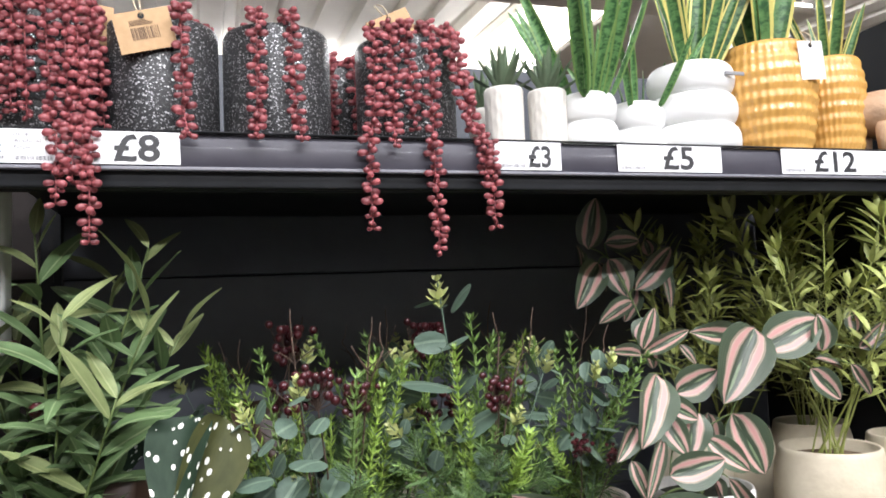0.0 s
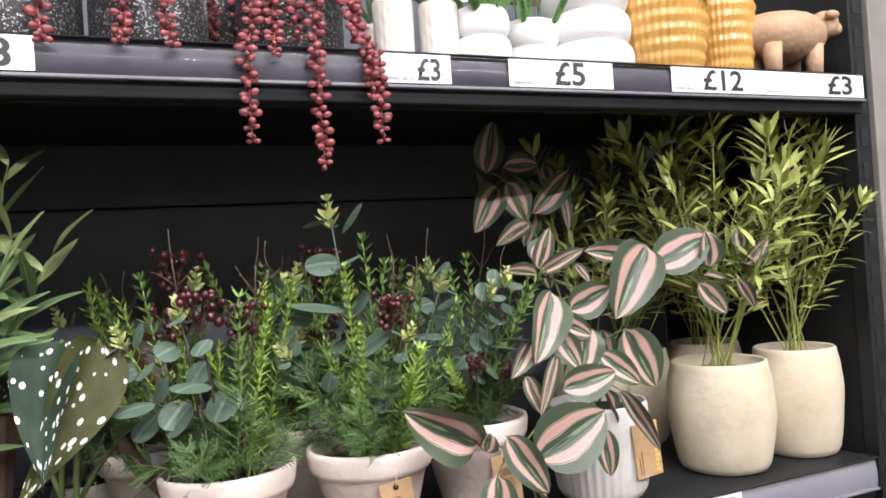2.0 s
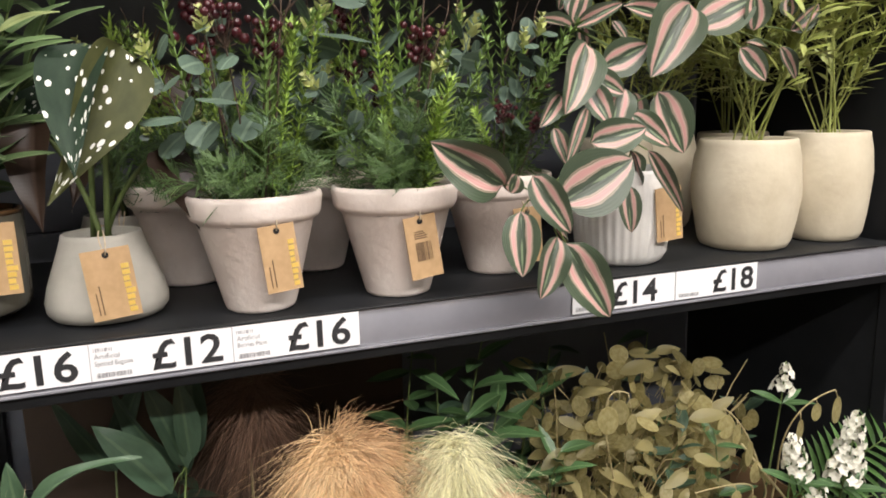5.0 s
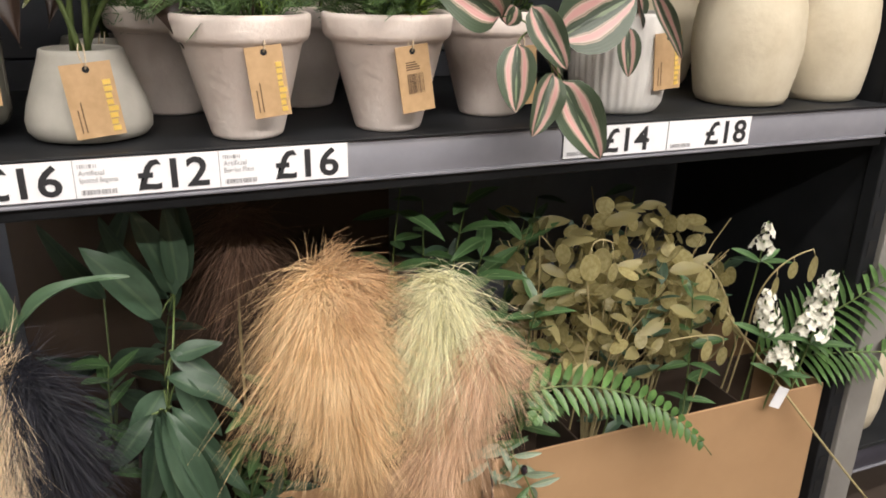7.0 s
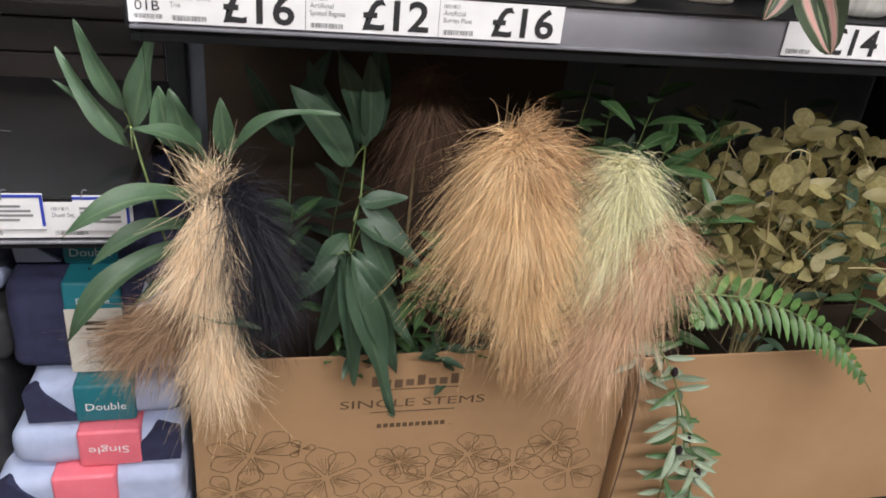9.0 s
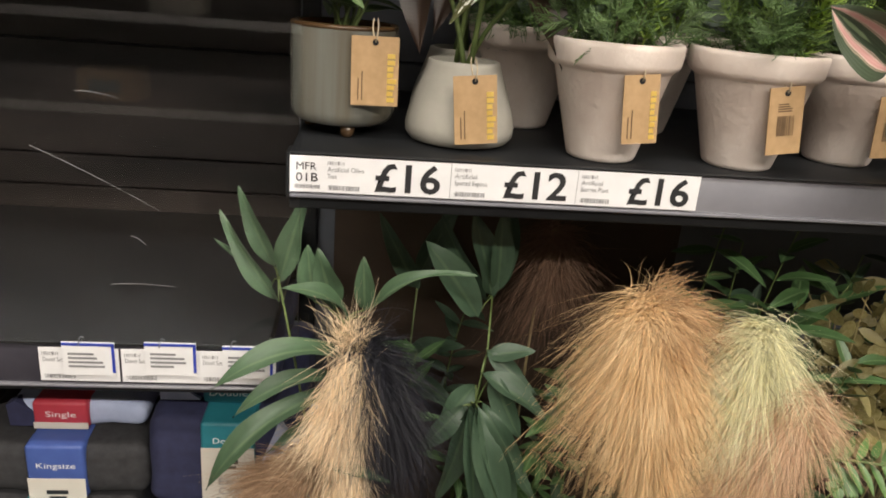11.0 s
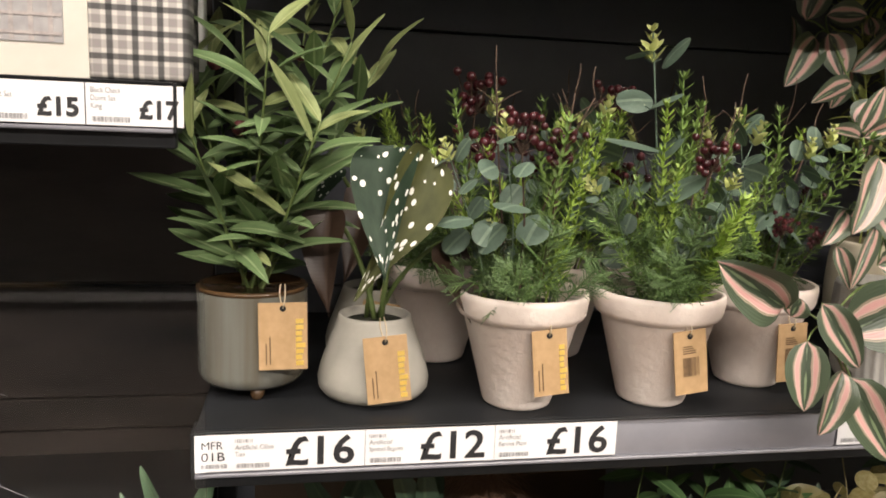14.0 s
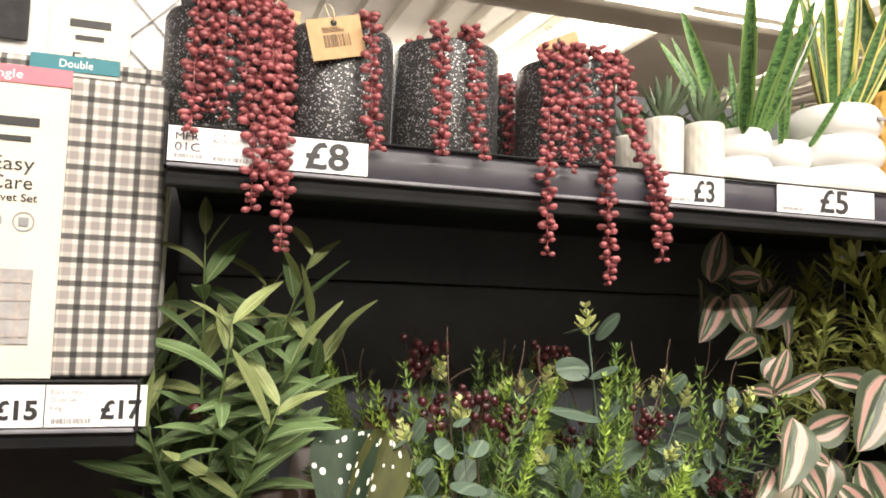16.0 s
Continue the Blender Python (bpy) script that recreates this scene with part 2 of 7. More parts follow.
RAILTRIM = mat("rail_trim", (0.16, 0.16, 0.185), (0.24, 0.24, 0.265), 16, 0.3, 0.03, coat=0.4)
STEEL = mat("grey_steel", (0.20, 0.19, 0.175), (0.25, 0.24, 0.22), 12, 0.45, 0.05, fine=500)
SLOT = mat("slot_black", (0.004, 0.004, 0.004), (0.008, 0.008, 0.008), 30, 0.7, 0)
PAPER = mat("label_paper", (0.78, 0.78, 0.79), (0.84, 0.84, 0.85), 30, 0.5, 0.02)
INK = mat("ink", (0.018, 0.018, 0.02), (0.03, 0.03, 0.032), 60, 0.5, 0)
GREYINK = mat("grey_ink", (0.20, 0.20, 0.21), (0.28, 0.28, 0.29), 60, 0.5, 0)
BLUEINK = mat("blue_ink", (0.02, 0.04, 0.35), (0.03, 0.06, 0.42), 60, 0.5, 0)
KRAFT = mat("kraft_card", (0.42, 0.27, 0.13), (0.52, 0.34, 0.18), 60, 0.7, 0.1, fine=900)
BROWNINK = mat("brown_ink", (0.10, 0.06, 0.03), (0.15, 0.09, 0.05), 60, 0.7, 0)
LINEINK = mat("line_ink", (0.17, 0.10, 0.05), (0.21, 0.13, 0.06), 60, 0.7, 0)
GOLD = mat("gold_foil", (0.85, 0.58, 0.12), (0.92, 0.68, 0.2), 40, 0.35, 0.05, metal=0.35)
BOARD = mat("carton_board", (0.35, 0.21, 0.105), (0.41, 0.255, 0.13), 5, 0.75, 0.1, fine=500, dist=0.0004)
# board colour darkened to stand in for the shade inside a carton
BOARDSHADE = mat("carton_inside", (0.034, 0.021, 0.013), (0.055, 0.034, 0.020), 6, 0.85, 0.12, fine=400)
STRING = mat("jute_string", (0.45, 0.36, 0.24), (0.6, 0.5, 0.36), 300, 0.9, 0.3)
TERRA = mat("whitewashed_clay", (0.71, 0.60, 0.53), (0.84, 0.755, 0.69), 14, 0.85, 0.6, fine=110, dist=0.002)
GLAZE = mat("reactive_glaze", (0.165, 0.170, 0.152), (0.115, 0.10, 0.072), 30, 0.18, 0.03, stretch=(1, 1, 0.05), coat=0.5)
GLAZERIM = mat("glaze_rim", (0.10, 0.055, 0.024), (0.065, 0.04, 0.022), 50, 0.25, 0.05)
CEMENT = mat("cement_grey", (0.37, 0.355, 0.305), (0.47, 0.45, 0.395), 18, 0.55, 0.15, fine=350)
CREAM = mat("cream_clay", (0.50, 0.435, 0.31), (0.64, 0.575, 0.44), 13, 0.85, 0.4, fine=90, dist=0.002)
WHITECLAY = mat("white_ribbed", (0.62, 0.60, 0.56), (0.74, 0.72, 0.68), 20, 0.6, 0.1)
WHITEGLAZE = mat("white_matt", (0.74, 0.74, 0.725), (0.82, 0.82, 0.805), 15, 0.45, 0.06)
HAMMER = mat("hammered_white", (0.60, 0.575, 0.52), (0.68, 0.65, 0.595), 25, 0.5, 0.08)
MUSTARD = mat("mustard_glaze", (0.50, 0.265, 0.06), (0.62, 0.36, 0.10), 16, 0.25, 0.06, coat=0.3)
SHEEP = mat("carved_brown", (0.36, 0.23, 0.135), (0.50, 0.335, 0.21), 26, 0.8, 0.6, fine=130, dist=0.003)
SOIL = mat("dark_moss", (0.012, 0.018, 0.008), (0.04, 0.04, 0.02), 90, 0.95, 1.0, fine=260, dist=0.004)
GRAVEL = mat("tan_gravel", (0.16, 0.10, 0.06), (0.34, 0.24, 0.15), 240, 0.9, 1.0, dist=0.003)
BEAD = mat("red_bead", (0.20, 0.045, 0.052), (0.31, 0.085, 0.090), 60, 0.45, 0.05, rnd=0.3, sub=0.1)
BERRY = mat("wine_berry", (0.034, 0.006, 0.009), (0.066, 0.011, 0.014), 60, 0.28, 0.02, islands=True)
TWIG = mat("brown_twig", (0.05, 0.03, 0.02), (0.11, 0.07, 0.048), 80, 0.8, 0.3)
STEMG = mat("green_stem", (0.08, 0.12, 0.035), (0.14, 0.19, 0.06), 60, 0.55, 0.1)
STEMY = mat("straw_stem", (0.34, 0.27, 0.13), (0.45, 0.38, 0.2), 60, 0.6, 0.1)
ROSEMARY = mat("needle_green", (0.12, 0.205, 0.05), (0.21, 0.32, 0.085), 30, 0.5, 0.05, islands=True)
LIME = mat("needle_lime", (0.22, 0.345, 0.05), (0.36, 0.50, 0.11), 30, 0.5, 0.05, islands=True)
CEDAR = mat("cedar_green", (0.062, 0.12, 0.036), (0.115, 0.19, 0.06), 30, 0.5, 0.05, islands=True)
BAMBOO = mat("bamboo_leaf", (0.20, 0.24, 0.045), (0.46, 0.50, 0.17), 24, 0.42, 0.05, islands=True)
SAGEJ = leaf_mat("sage_joined", (0.105, 0.155, 0.115), (0.085, 0.13, 0.095), (0.16, 0.22, 0.16), 0.5)
YOUNG = mat("young_leaf", (0.40, 0.45, 0.14), (0.55, 0.58, 0.26), 50, 0.45, 0.05, islands=True)
OLIVE = leaf_mat("olive_leaf", (0.125, 0.195, 0.08), (0.105, 0.17, 0.068), (0.24, 0.31, 0.16), 0.5)
OLIVEY = leaf_mat("olive_leaf_pale", (0.26, 0.31, 0.13), (0.23, 0.28, 0.11), (0.34, 0.38, 0.18), 0.5)
BIGLEAF = leaf_mat("gum_leaf", (0.062, 0.112, 0.058), (0.052, 0.098, 0.052), (0.085, 0.135, 0.07), 0.5)
# darker copy of the gum leaf, shade among the stems put into its colour
BIGLEAFD = leaf_mat("gum_leaf_dark", (0.045, 0.082, 0.048), (0.038, 0.072, 0.042), (0.06, 0.10, 0.055), 0.5)
MIDLEAF = leaf_mat("mid_leaf", (0.062, 0.125, 0.045), (0.052, 0.11, 0.038), (0.12, 0.20, 0.085), 0.4)
SILVER = leaf_mat("silver_leaf", (0.22, 0.28, 0.19), (0.19, 0.25, 0.17), (0.3, 0.34, 0.22), 0.5)
FERN = mat("fern_green", (0.055, 0.12, 0.03), (0.10, 0.19, 0.055), 40, 0.42, 0.05, islands=True)
COIN = papery_mat()
WHITEFL = mat("white_petal", (0.74, 0.72, 0.60), (0.84, 0.83, 0.73), 200, 0.7, 0.3)
ALOE = mat("aloe_leaf", (0.10, 0.15, 0.085), (0.15, 0.20, 0.12), 60, 0.5, 0.15)
OLIVEFRUIT = mat("black_olive", (0.012, 0.008, 0.012), (0.03, 0.018, 0.025), 60, 0.25, 0)
GOLDHAIR = mat("gold_plume", (0.62, 0.39, 0.185), (0.84, 0.62, 0.36), 30, 0.7, 0, islands=True)
TANHAIR = mat("tan_plume", (0.46, 0.27, 0.13), (0.60, 0.39, 0.21), 30, 0.7, 0, islands=True)
CREAMHAIR = mat("cream_plume", (0.78, 0.58, 0.37), (0.87, 0.71, 0.50), 30, 0.7, 0, islands=True)
PINKHAIR = mat("pink_plume", (0.54, 0.34, 0.20), (0.70, 0.49, 0.33), 30, 0.7, 0, islands=True)
GREENHAIR = mat("green_plume", (0.64, 0.61, 0.34), (0.82, 0.79, 0.53), 30, 0.7, 0, islands=True)
BLACKHAIR = mat("black_plume", (0.008, 0.009, 0.014), (0.02, 0.02, 0.03), 30, 0.6, 0, islands=True)
FAWNHAIR = mat("fawn_plume", (0.27, 0.165, 0.095), (0.40, 0.265, 0.165), 30, 0.7, 0, islands=True)
BROWNHAIR = mat("brown_plume", (0.12, 0.065, 0.04), (0.20, 0.115, 0.072), 30, 0.7, 0, islands=True)
NAVY = mat("navy_cotton", (0.018, 0.02, 0.055), (0.03, 0.034, 0.085), 60, 0.85, 0.3, fine=900)
PALEBLUE = mat("pale_blue_cotton", (0.36, 0.42, 0.60), (0.44, 0.50, 0.68), 40, 0.85, 0.3, fine=900)
CHARCOAL = mat("charcoal_cotton", (0.02, 0.02, 0.022), (0.04, 0.04, 0.043), 80, 0.9, 0.4, fine=900)
CARD = mat("cream_card", (0.60, 0.565, 0.495), (0.66, 0.62, 0.55), 20, 0.6, 0.03)
TEAL = mat("teal_band", (0.015, 0.16, 0.20), (0.02, 0.19, 0.235), 40, 0.5, 0)
PINKB = mat("pink_band", (0.72, 0.15, 0.20), (0.78, 0.18, 0.23), 40, 0.5, 0)
REDB = mat("red_band", (0.45, 0.04, 0.06), (0.5, 0.05, 0.08), 40, 0.5, 0)
BLUEB = mat("blue_band", (0.05, 0.09, 0.30), (0.06, 0.11, 0.35), 40, 0.5, 0)
WHITEC = mat("white_cotton", (0.74, 0.74, 0.73), (0.80, 0.80, 0.79), 30, 0.85, 0.2, fine=800)
GREYC = mat("grey_cotton", (0.30, 0.29, 0.29), (0.40, 0.39, 0.39), 60, 0.85, 0.2, fine=800)
FLOORM = mat("floor_vinyl", (0.05, 0.037, 0.029), (0.085, 0.066, 0.053), 3, 0.4, 0.05)
CEIL = mat("ceiling_sheet", (0.76, 0.73, 0.66), (0.82, 0.79, 0.72), 3, 0.5, 0.02)
WALLM = mat("hall_wall", (0.62, 0.58, 0.5), (0.70, 0.66, 0.58), 3, 0.7, 0.05)
STRIPE = stripe_mat()
SPOT = spotted_mat("spotted_leaf", (0.014, 0.028, 0.016), (0.024, 0.045, 0.025))
SPOTO = spotted_mat("spotted_leaf_olive", (0.038, 0.045, 0.014), (0.072, 0.076, 0.024))
MAROON = leaf_mat("maroon_underside", (0.035, 0.02, 0.012), (0.03, 0.016, 0.01), (0.05, 0.03, 0.02))
BANDED = banded_mat("banded_blade", (0.025, 0.085, 0.025), (0.13, 0.27, 0.09), (0.17, 0.28, 0.08))
BANDEDY = banded_mat("banded_blade_yellow", (0.02, 0.07, 0.02), (0.09, 0.19, 0.06), (0.60, 0.54, 0.16))
GLITTER = glitter_mat()
CHECK = check_mat()
CLEAR = clear_mat()
TUBE = glow_mat("light_tube", (1.0, 0.95, 0.88), 14.0)
PRINTGREY = mat("printed_grey", (0.30, 0.27, 0.26), (0.45, 0.40, 0.38), 120, 0.6, 0)

# ---- mesh helpers ----


def finish(bm, name, smooth=True):
    me = bpy.data.meshes.new(name)
    bmesh.ops.recalc_face_normals(bm, faces=bm.faces)
    bm.to_mesh(me)
    bm.free()
    if smooth:
        for p in me.polygons:
            p.use_smooth = True
    return me


def thing(name, at, label, category, group="", turn=0.0):
    ob = new(name)
    ob.empty_display_size = 0.02
    ob.matrix_world = pose(at[0], at[1], at[2], 0, 0, turn)
    return tagged(ob, label, category, group)


def put_mesh(name, me, material, parent=None, m=None, label=""):
    ob = new(name, me)
    if material is not None and not me.materials:
        me.materials.append(material)
    if parent is not None:
        ob.parent = parent
    if m is not None:
        ob.matrix_basis = m
    if label:
        tagged(ob, label)
    return ob


def part(name, bm, material, parent, label="", smooth=True, m=None):
    return put_mesh(name, finish(bm, name, smooth), material, parent, m, label)


def add_box(bm, lo, hi, bevel=0.0, seg=2):
    r = bmesh.ops.create_cube(bm, size=1.0)
    for v in r["verts"]:
        v.co = Vector([lo[i] + (v.co[i] + 0.5) * (hi[i] - lo[i]) for i in range(3)])
    if bevel:
        es = list({e for v in r["verts"] for e in v.link_edges})
        bmesh.ops.bevel(bm, geom=es, offset=bevel, segments=seg, affect="EDGES", profile=0.5)
    return bm


def boxed(lo, hi, bevel=0.0, seg=2):
    return add_box(bmesh.new(), lo, hi, bevel, seg)


def lathe(profile, segs=48, wobble=0.0, ribs=None, seed=0):
    """Revolve (radius, z) pairs; ribs(angle, k) scales the radius."""
    bm = bmesh.new()
    rows = []
    for k, (r, z) in enumerate(profile):
        row = []
        for s in range(segs):
            a = 2 * math.pi * s / segs
            rr = r * (ribs(a, z) if ribs else 1.0)
            if wobble:
                rr *= 1 + wobble * noise.noise(Vector((math.cos(a) * 1.6, math.sin(a) * 1.6, z * 22 + seed)))
            row.append(bm.verts.new((rr * math.cos(a), rr * math.sin(a), z)))
        rows.append(row)
    for a, b in zip(rows, rows[1:]):
        for s in range(segs):
            bm.faces.new((a[s], a[(s + 1) % segs], b[(s + 1) % segs], b[s]))
    bm.faces.new(list(reversed(rows[0])))
    bm.faces.new(rows[-1])
    return bm


def add_tube(bm, pts, r0, r1=None, sides=6):
    r1 = r0 if r1 is None else r1
    pts = [Vector(p) for p in pts]
    rows = []
    up = Vector((0.31, 0.17, 0.93))
    for i, p in enumerate(pts):
        d = (pts[min(i + 1, len(pts) - 1)] - pts[max(i - 1, 0)]).normalized()
        a = d.cross(up)
        a = a.normalized() if a.length > 1e-4 else Vector((1, 0, 0))
        b = d.cross(a)
        r = r0 + (r1 - r0) * i / max(1, len(pts) - 1)
        rows.append([bm.verts.new(p + r * (math.cos(t) * a + math.sin(t) * b)) for t in [2 * math.pi * s / sides for s in range(sides)]])
    for x, y in zip(rows, rows[1:]):
        for s in range(sides):
            bm.faces.new((x[s], x[(s + 1) % sides], y[(s + 1) % sides], y[s]))
    bm.faces.new(rows[0]); bm.faces.new(list(reversed(rows[-1])))
    return bm


def arc(p0, p1, p2, n=8):
    p0, p1, p2 = Vector(p0), Vector(p1), Vector(p2)
    return [(1 - t) ** 2 * p0 + 2 * t * (1 - t) * p1 + t * t * p2 for t in [i / (n - 1) for i in range(n)]]


LEAVES = {}


def leaf_mesh(key, length, width, widest=0.45, sharp=1.0, fold=0.25, curl=0.25, wave=0.0, nu=4, nv=9, skew=0.0, tip=0.0, arch=0.0):
    """Blade along +y from its stalk, face up +z; shared by all leaves of the key."""
    if key in LEAVES:
        return LEAVES[key]
    verts, uvs, faces = [], [], []
    pw = math.log(0.5) / math.log(widest)
    for j in range(nv + 1):
        v = j / nv
        w = width * max(0.02, math.sin(math.pi * v ** pw) ** sharp) * (1 - v) ** tip / 2
        for i in range(nu + 1):
            u = i / nu * 2 - 1
            x = u * w * (1 + skew * u) + skew * width * 0.25 * math.sin(math.pi * v)
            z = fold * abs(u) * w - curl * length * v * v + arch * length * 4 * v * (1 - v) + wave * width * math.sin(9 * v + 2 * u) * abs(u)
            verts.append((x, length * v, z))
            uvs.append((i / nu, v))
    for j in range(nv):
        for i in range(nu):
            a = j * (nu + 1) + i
            faces.append((a, a + 1, a + nu + 2, a + nu + 1))
    me = bpy.data.meshes.new(key)
    me.from_pydata(verts, [], faces)
    lay = me.uv_layers.new(name="UVMap")
    for lp in me.loops:
        lay.data[lp.index].uv = uvs[lp.vertex_index]
    for p in me.polygons:
        p.use_smooth = True
    LEAVES[key] = me
    return me


def aim(p, d, up=(0, 0, 1), s=1.0):
    """A matrix that sends +y to d and +z close to up."""
    y = Vector(d).normalized()
    u = Vector(up)
    x = y.cross(u)
    x = x.normalized() if x.length > 1e-4 else y.orthogonal().normalized()
    z = x.cross(y)
    m = Matrix((x, y, z)).transposed().to_4x4()
    return Matrix.Translation(Vector(p)) @ m @ Matrix.Scale(s, 4)


def with_mat(me, material, key):
    """the same blade in another colour"""
    k = me.name + key
    if k not in LEAVES:
        c = me.copy()
        c.materials.clear()
        c.materials.append(material)
        LEAVES[k] = c
    return LEAVES[k]


def leaf(parent, me, p, d, up, s, material, name="leaf"):
    me2 = with_mat(me, material, material.name)
    ob = new(name, me2)
    ob.parent = parent
    ob.matrix_basis = aim(p, d, up, s)
    return ob


def laid_leaf(parent, me, a, b, width, facing, material, name="leaf"):
    """a unit blade stretched from its stalk end a to its tip b, face towards facing"""
    a, b = Vector(a), Vector(b)
    d = b - a
    k = d.length / 0.1
    ob = new(name, with_mat(me, material, material.name))
    ob.parent = parent
    ob.matrix_basis = aim(a, d + Vector(facing).normalized() * 0.06 * d.length, facing) @ Matrix.Diagonal((width / 0.1, k, k, 1))
    return ob


class Bulk:
    """many small blades joined in one mesh"""

    def __init__(self):
        self.v, self.f, self.uv = [], [], []

    def blade(self, p, d, up, length, width, bend=0.2, nv=3):
        m = aim(p, d, up)
        base = len(self.v)
        for j in range(nv + 1):
            t = j / nv
            w = width * 0.5 * (math.sin(math.pi * (0.12 + 0.88 * t)) ** 0.9 if j < nv else 0.04)
            for u in (-1, 0, 1):
                self.v.append(tuple(m @ Vector((u * w, length * t, -bend * length * t * t + abs(u) * w * 0.35))))
                self.uv.append(((u + 1) / 2, t))
        for j in range(nv):
            for i in range(2):
                a = base + j * 3 + i
                self.f.append((a, a + 1, a + 4, a + 3))

    def disc(self, p, normal, r, n=9, squash=0.85):
        m = aim(p, Vector(normal).orthogonal(), normal)
        base = len(self.v)
        self.v.append(tuple(m @ Vector((0, 0, r * 0.12))))
        self.uv.append((0.5, 0.5))
        for i in range(n):
            a = 2 * math.pi * i / n
            self.v.append(tuple(m @ Vector((r * squash * math.cos(a), r * math.sin(a), 0))))
            self.uv.append((0.5 + 0.5 * math.cos(a), 0.5 + 0.5 * math.sin(a)))
        for i in range(n):
            self.f.append((base, base + 1 + i, base + 1 + (i + 1) % n))

    def ball(self, p, r, n=8, rings=5):
        base = len(self.v)
        for k in range(1, rings):
            a = math.pi * k / rings
            for i in range(n):
                b = 2 * math.pi * i / n
                self.v.append((p[0] + r * math.sin(a) * math.cos(b), p[1] + r * math.sin(a) * math.sin(b), p[2] + r * math.cos(a)))
                self.uv.append((i / n, k / rings))
        for k in range(rings - 2):
            for i in range(n):
                a = base + k * n + i
                b = base + k * n + (i + 1) % n
                self.f.append((a, b, b + n, a + n))
        self.f.append(tuple(base + i for i in range(n)))
        self.f.append(tuple(base + (rings - 2) * n + i for i in reversed(range(n))))

    def stick(self, pts, r0, r1, sides=4):
        pts = [Vector(p) for p in pts]
        base = len(self.v)
        for i, p in enumerate(pts):
            d = (pts[min(i + 1, len(pts) - 1)] - pts[max(i - 1, 0)]).normalized()
            a = d.orthogonal().normalized()
            b = d.cross(a)
            r = r0 + (r1 - r0) * i / max(1, len(pts) - 1)
            for s in range(sides):
                t = 2 * math.pi * s / sides
                self.v.append(tuple(p + r * (math.cos(t) * a + math.sin(t) * b)))
                self.uv.append((s / sides, i / len(pts)))
        for i in range(len(pts) - 1):
            for s in range(sides):
                a = base + i * sides + s
                b = base + i * sides + (s + 1) % sides
                self.f.append((a, b, b + sides, a + sides))

    def mesh(self, name):
        me = bpy.data.meshes.new(name)
        me.from_pydata(self.v, [], self.f)
        lay = me.uv_layers.new(name="UVMap")
        for lp in me.loops:
            lay.data[lp.index].uv = self.uv[lp.vertex_index]
        for p in me.polygons:
            p.use_smooth = True
        return me


TEXTS = {}


def text_mesh(words, size, bold=0.0, spacing=1.0):
    key = (words, size, bold)
    if key in TEXTS:
        return TEXTS[key]
    c = bpy.data.curves.new("lettering", "FONT")
    c.body, c.size, c.offset, c.space_character = words, size, bold, spacing
    c.align_x, c.align_y = "LEFT", "BOTTOM_BASELINE"
    c.resolution_u = 3
    ob = bpy.data.objects.new("lettering", c)
    scene.collection.objects.link(ob)
    bpy.context.view_layer.update()
    me = bpy.data.meshes.new_from_object(ob.evaluated_get(bpy.context.evaluated_depsgraph_get()))
    bpy.data.objects.remove(ob)
    me.materials.clear()
    TEXTS[key] = me
    return me


def lettering(words, parent, x, z, size, material=None, bold=0.0, y=-0.0006, width=None, turn=0.0):
    """words on a face towards -y, from x to the right, on the line z; width squeezes them"""
    me = text_mesh(words, size, bold).copy()
    ob = put_mesh("lettering", me, material or INK, parent)
    sx = 1.0
    if width:
        xs = [v.co.x for v in me.vertices]
        sx = width / max(1e-6, max(xs) - min(xs))
    ob.matrix_basis = pose(x, y, z, 90, 0, 0) @ pose(0, 0, 0, 0, 0, turn) @ Matrix.Diagonal((sx, 1, 1, 1))
    return ob


def bars(parent, x, z, w, h, n, material=None, y=-0.0006, seed=0, rows=1, name="print_bar"):
    """upright code bars (rows=1) or short lines of print (rows>1)"""
    rng = random.Random(seed)
    bm = bmesh.new()
    if rows == 1:
        for i in range(n):
            bw = w / n * rng.choice((0.3, 0.5, 0.75))
            x0 = x + w * i / n
            bm.faces.new([bm.verts.new(p) for p in ((x0, y, z), (x0 + bw, y, z), (x0 + bw, y, z + h), (x0, y, z + h))])
    else:
        for k in range(rows):
            x0, ww = x, w * rng.uniform(0.55, 1.0)
            z0 = z + h * k / rows
            bm.faces.new([bm.verts.new(p) for p in ((x0, y, z0), (x0 + ww, y, z0), (x0 + ww, y, z0 + h / rows * 0.5), (x0, y, z0 + h / rows * 0.5))])
    return part(name, bm, material or INK, parent, smooth=False)

# ---- the hall ----
tagged(part("floor", boxed((-6, -5, -0.1), (8, 11, 0)), FLOORM, None, smooth=False), "pale worn vinyl floor of the shop aisle", "floor", kind="structure")


def ribbed_ceiling():
    bm = bmesh.new()
    pitch, x = 0.30, -7.0
    prof = []
    while x < 9.0:
        prof += [(x, 0.0), (x + 0.17, 0.0), (x + 0.19, 0.07), (x + 0.28, 0.07)]
        x += pitch
    for (xa, za), (xb, zb) in zip(prof, prof[1:]):
        vs = [bm.verts.new(p) for p in ((xa, -5, 3.0 + za), (xb, -5, 3.0 + zb), (xb, 11, 3.9 + zb), (xa, 11, 3.9 + za))]
        bm.faces.new(vs)
    bmesh.ops.remove_doubles(bm, verts=bm.verts, dist=1e-4)
    return bm


tagged(part("ceiling", ribbed_ceiling(), CEIL, None, smooth=False), "cream ribbed metal roof sheets lit from below", "ceiling", kind="structure")
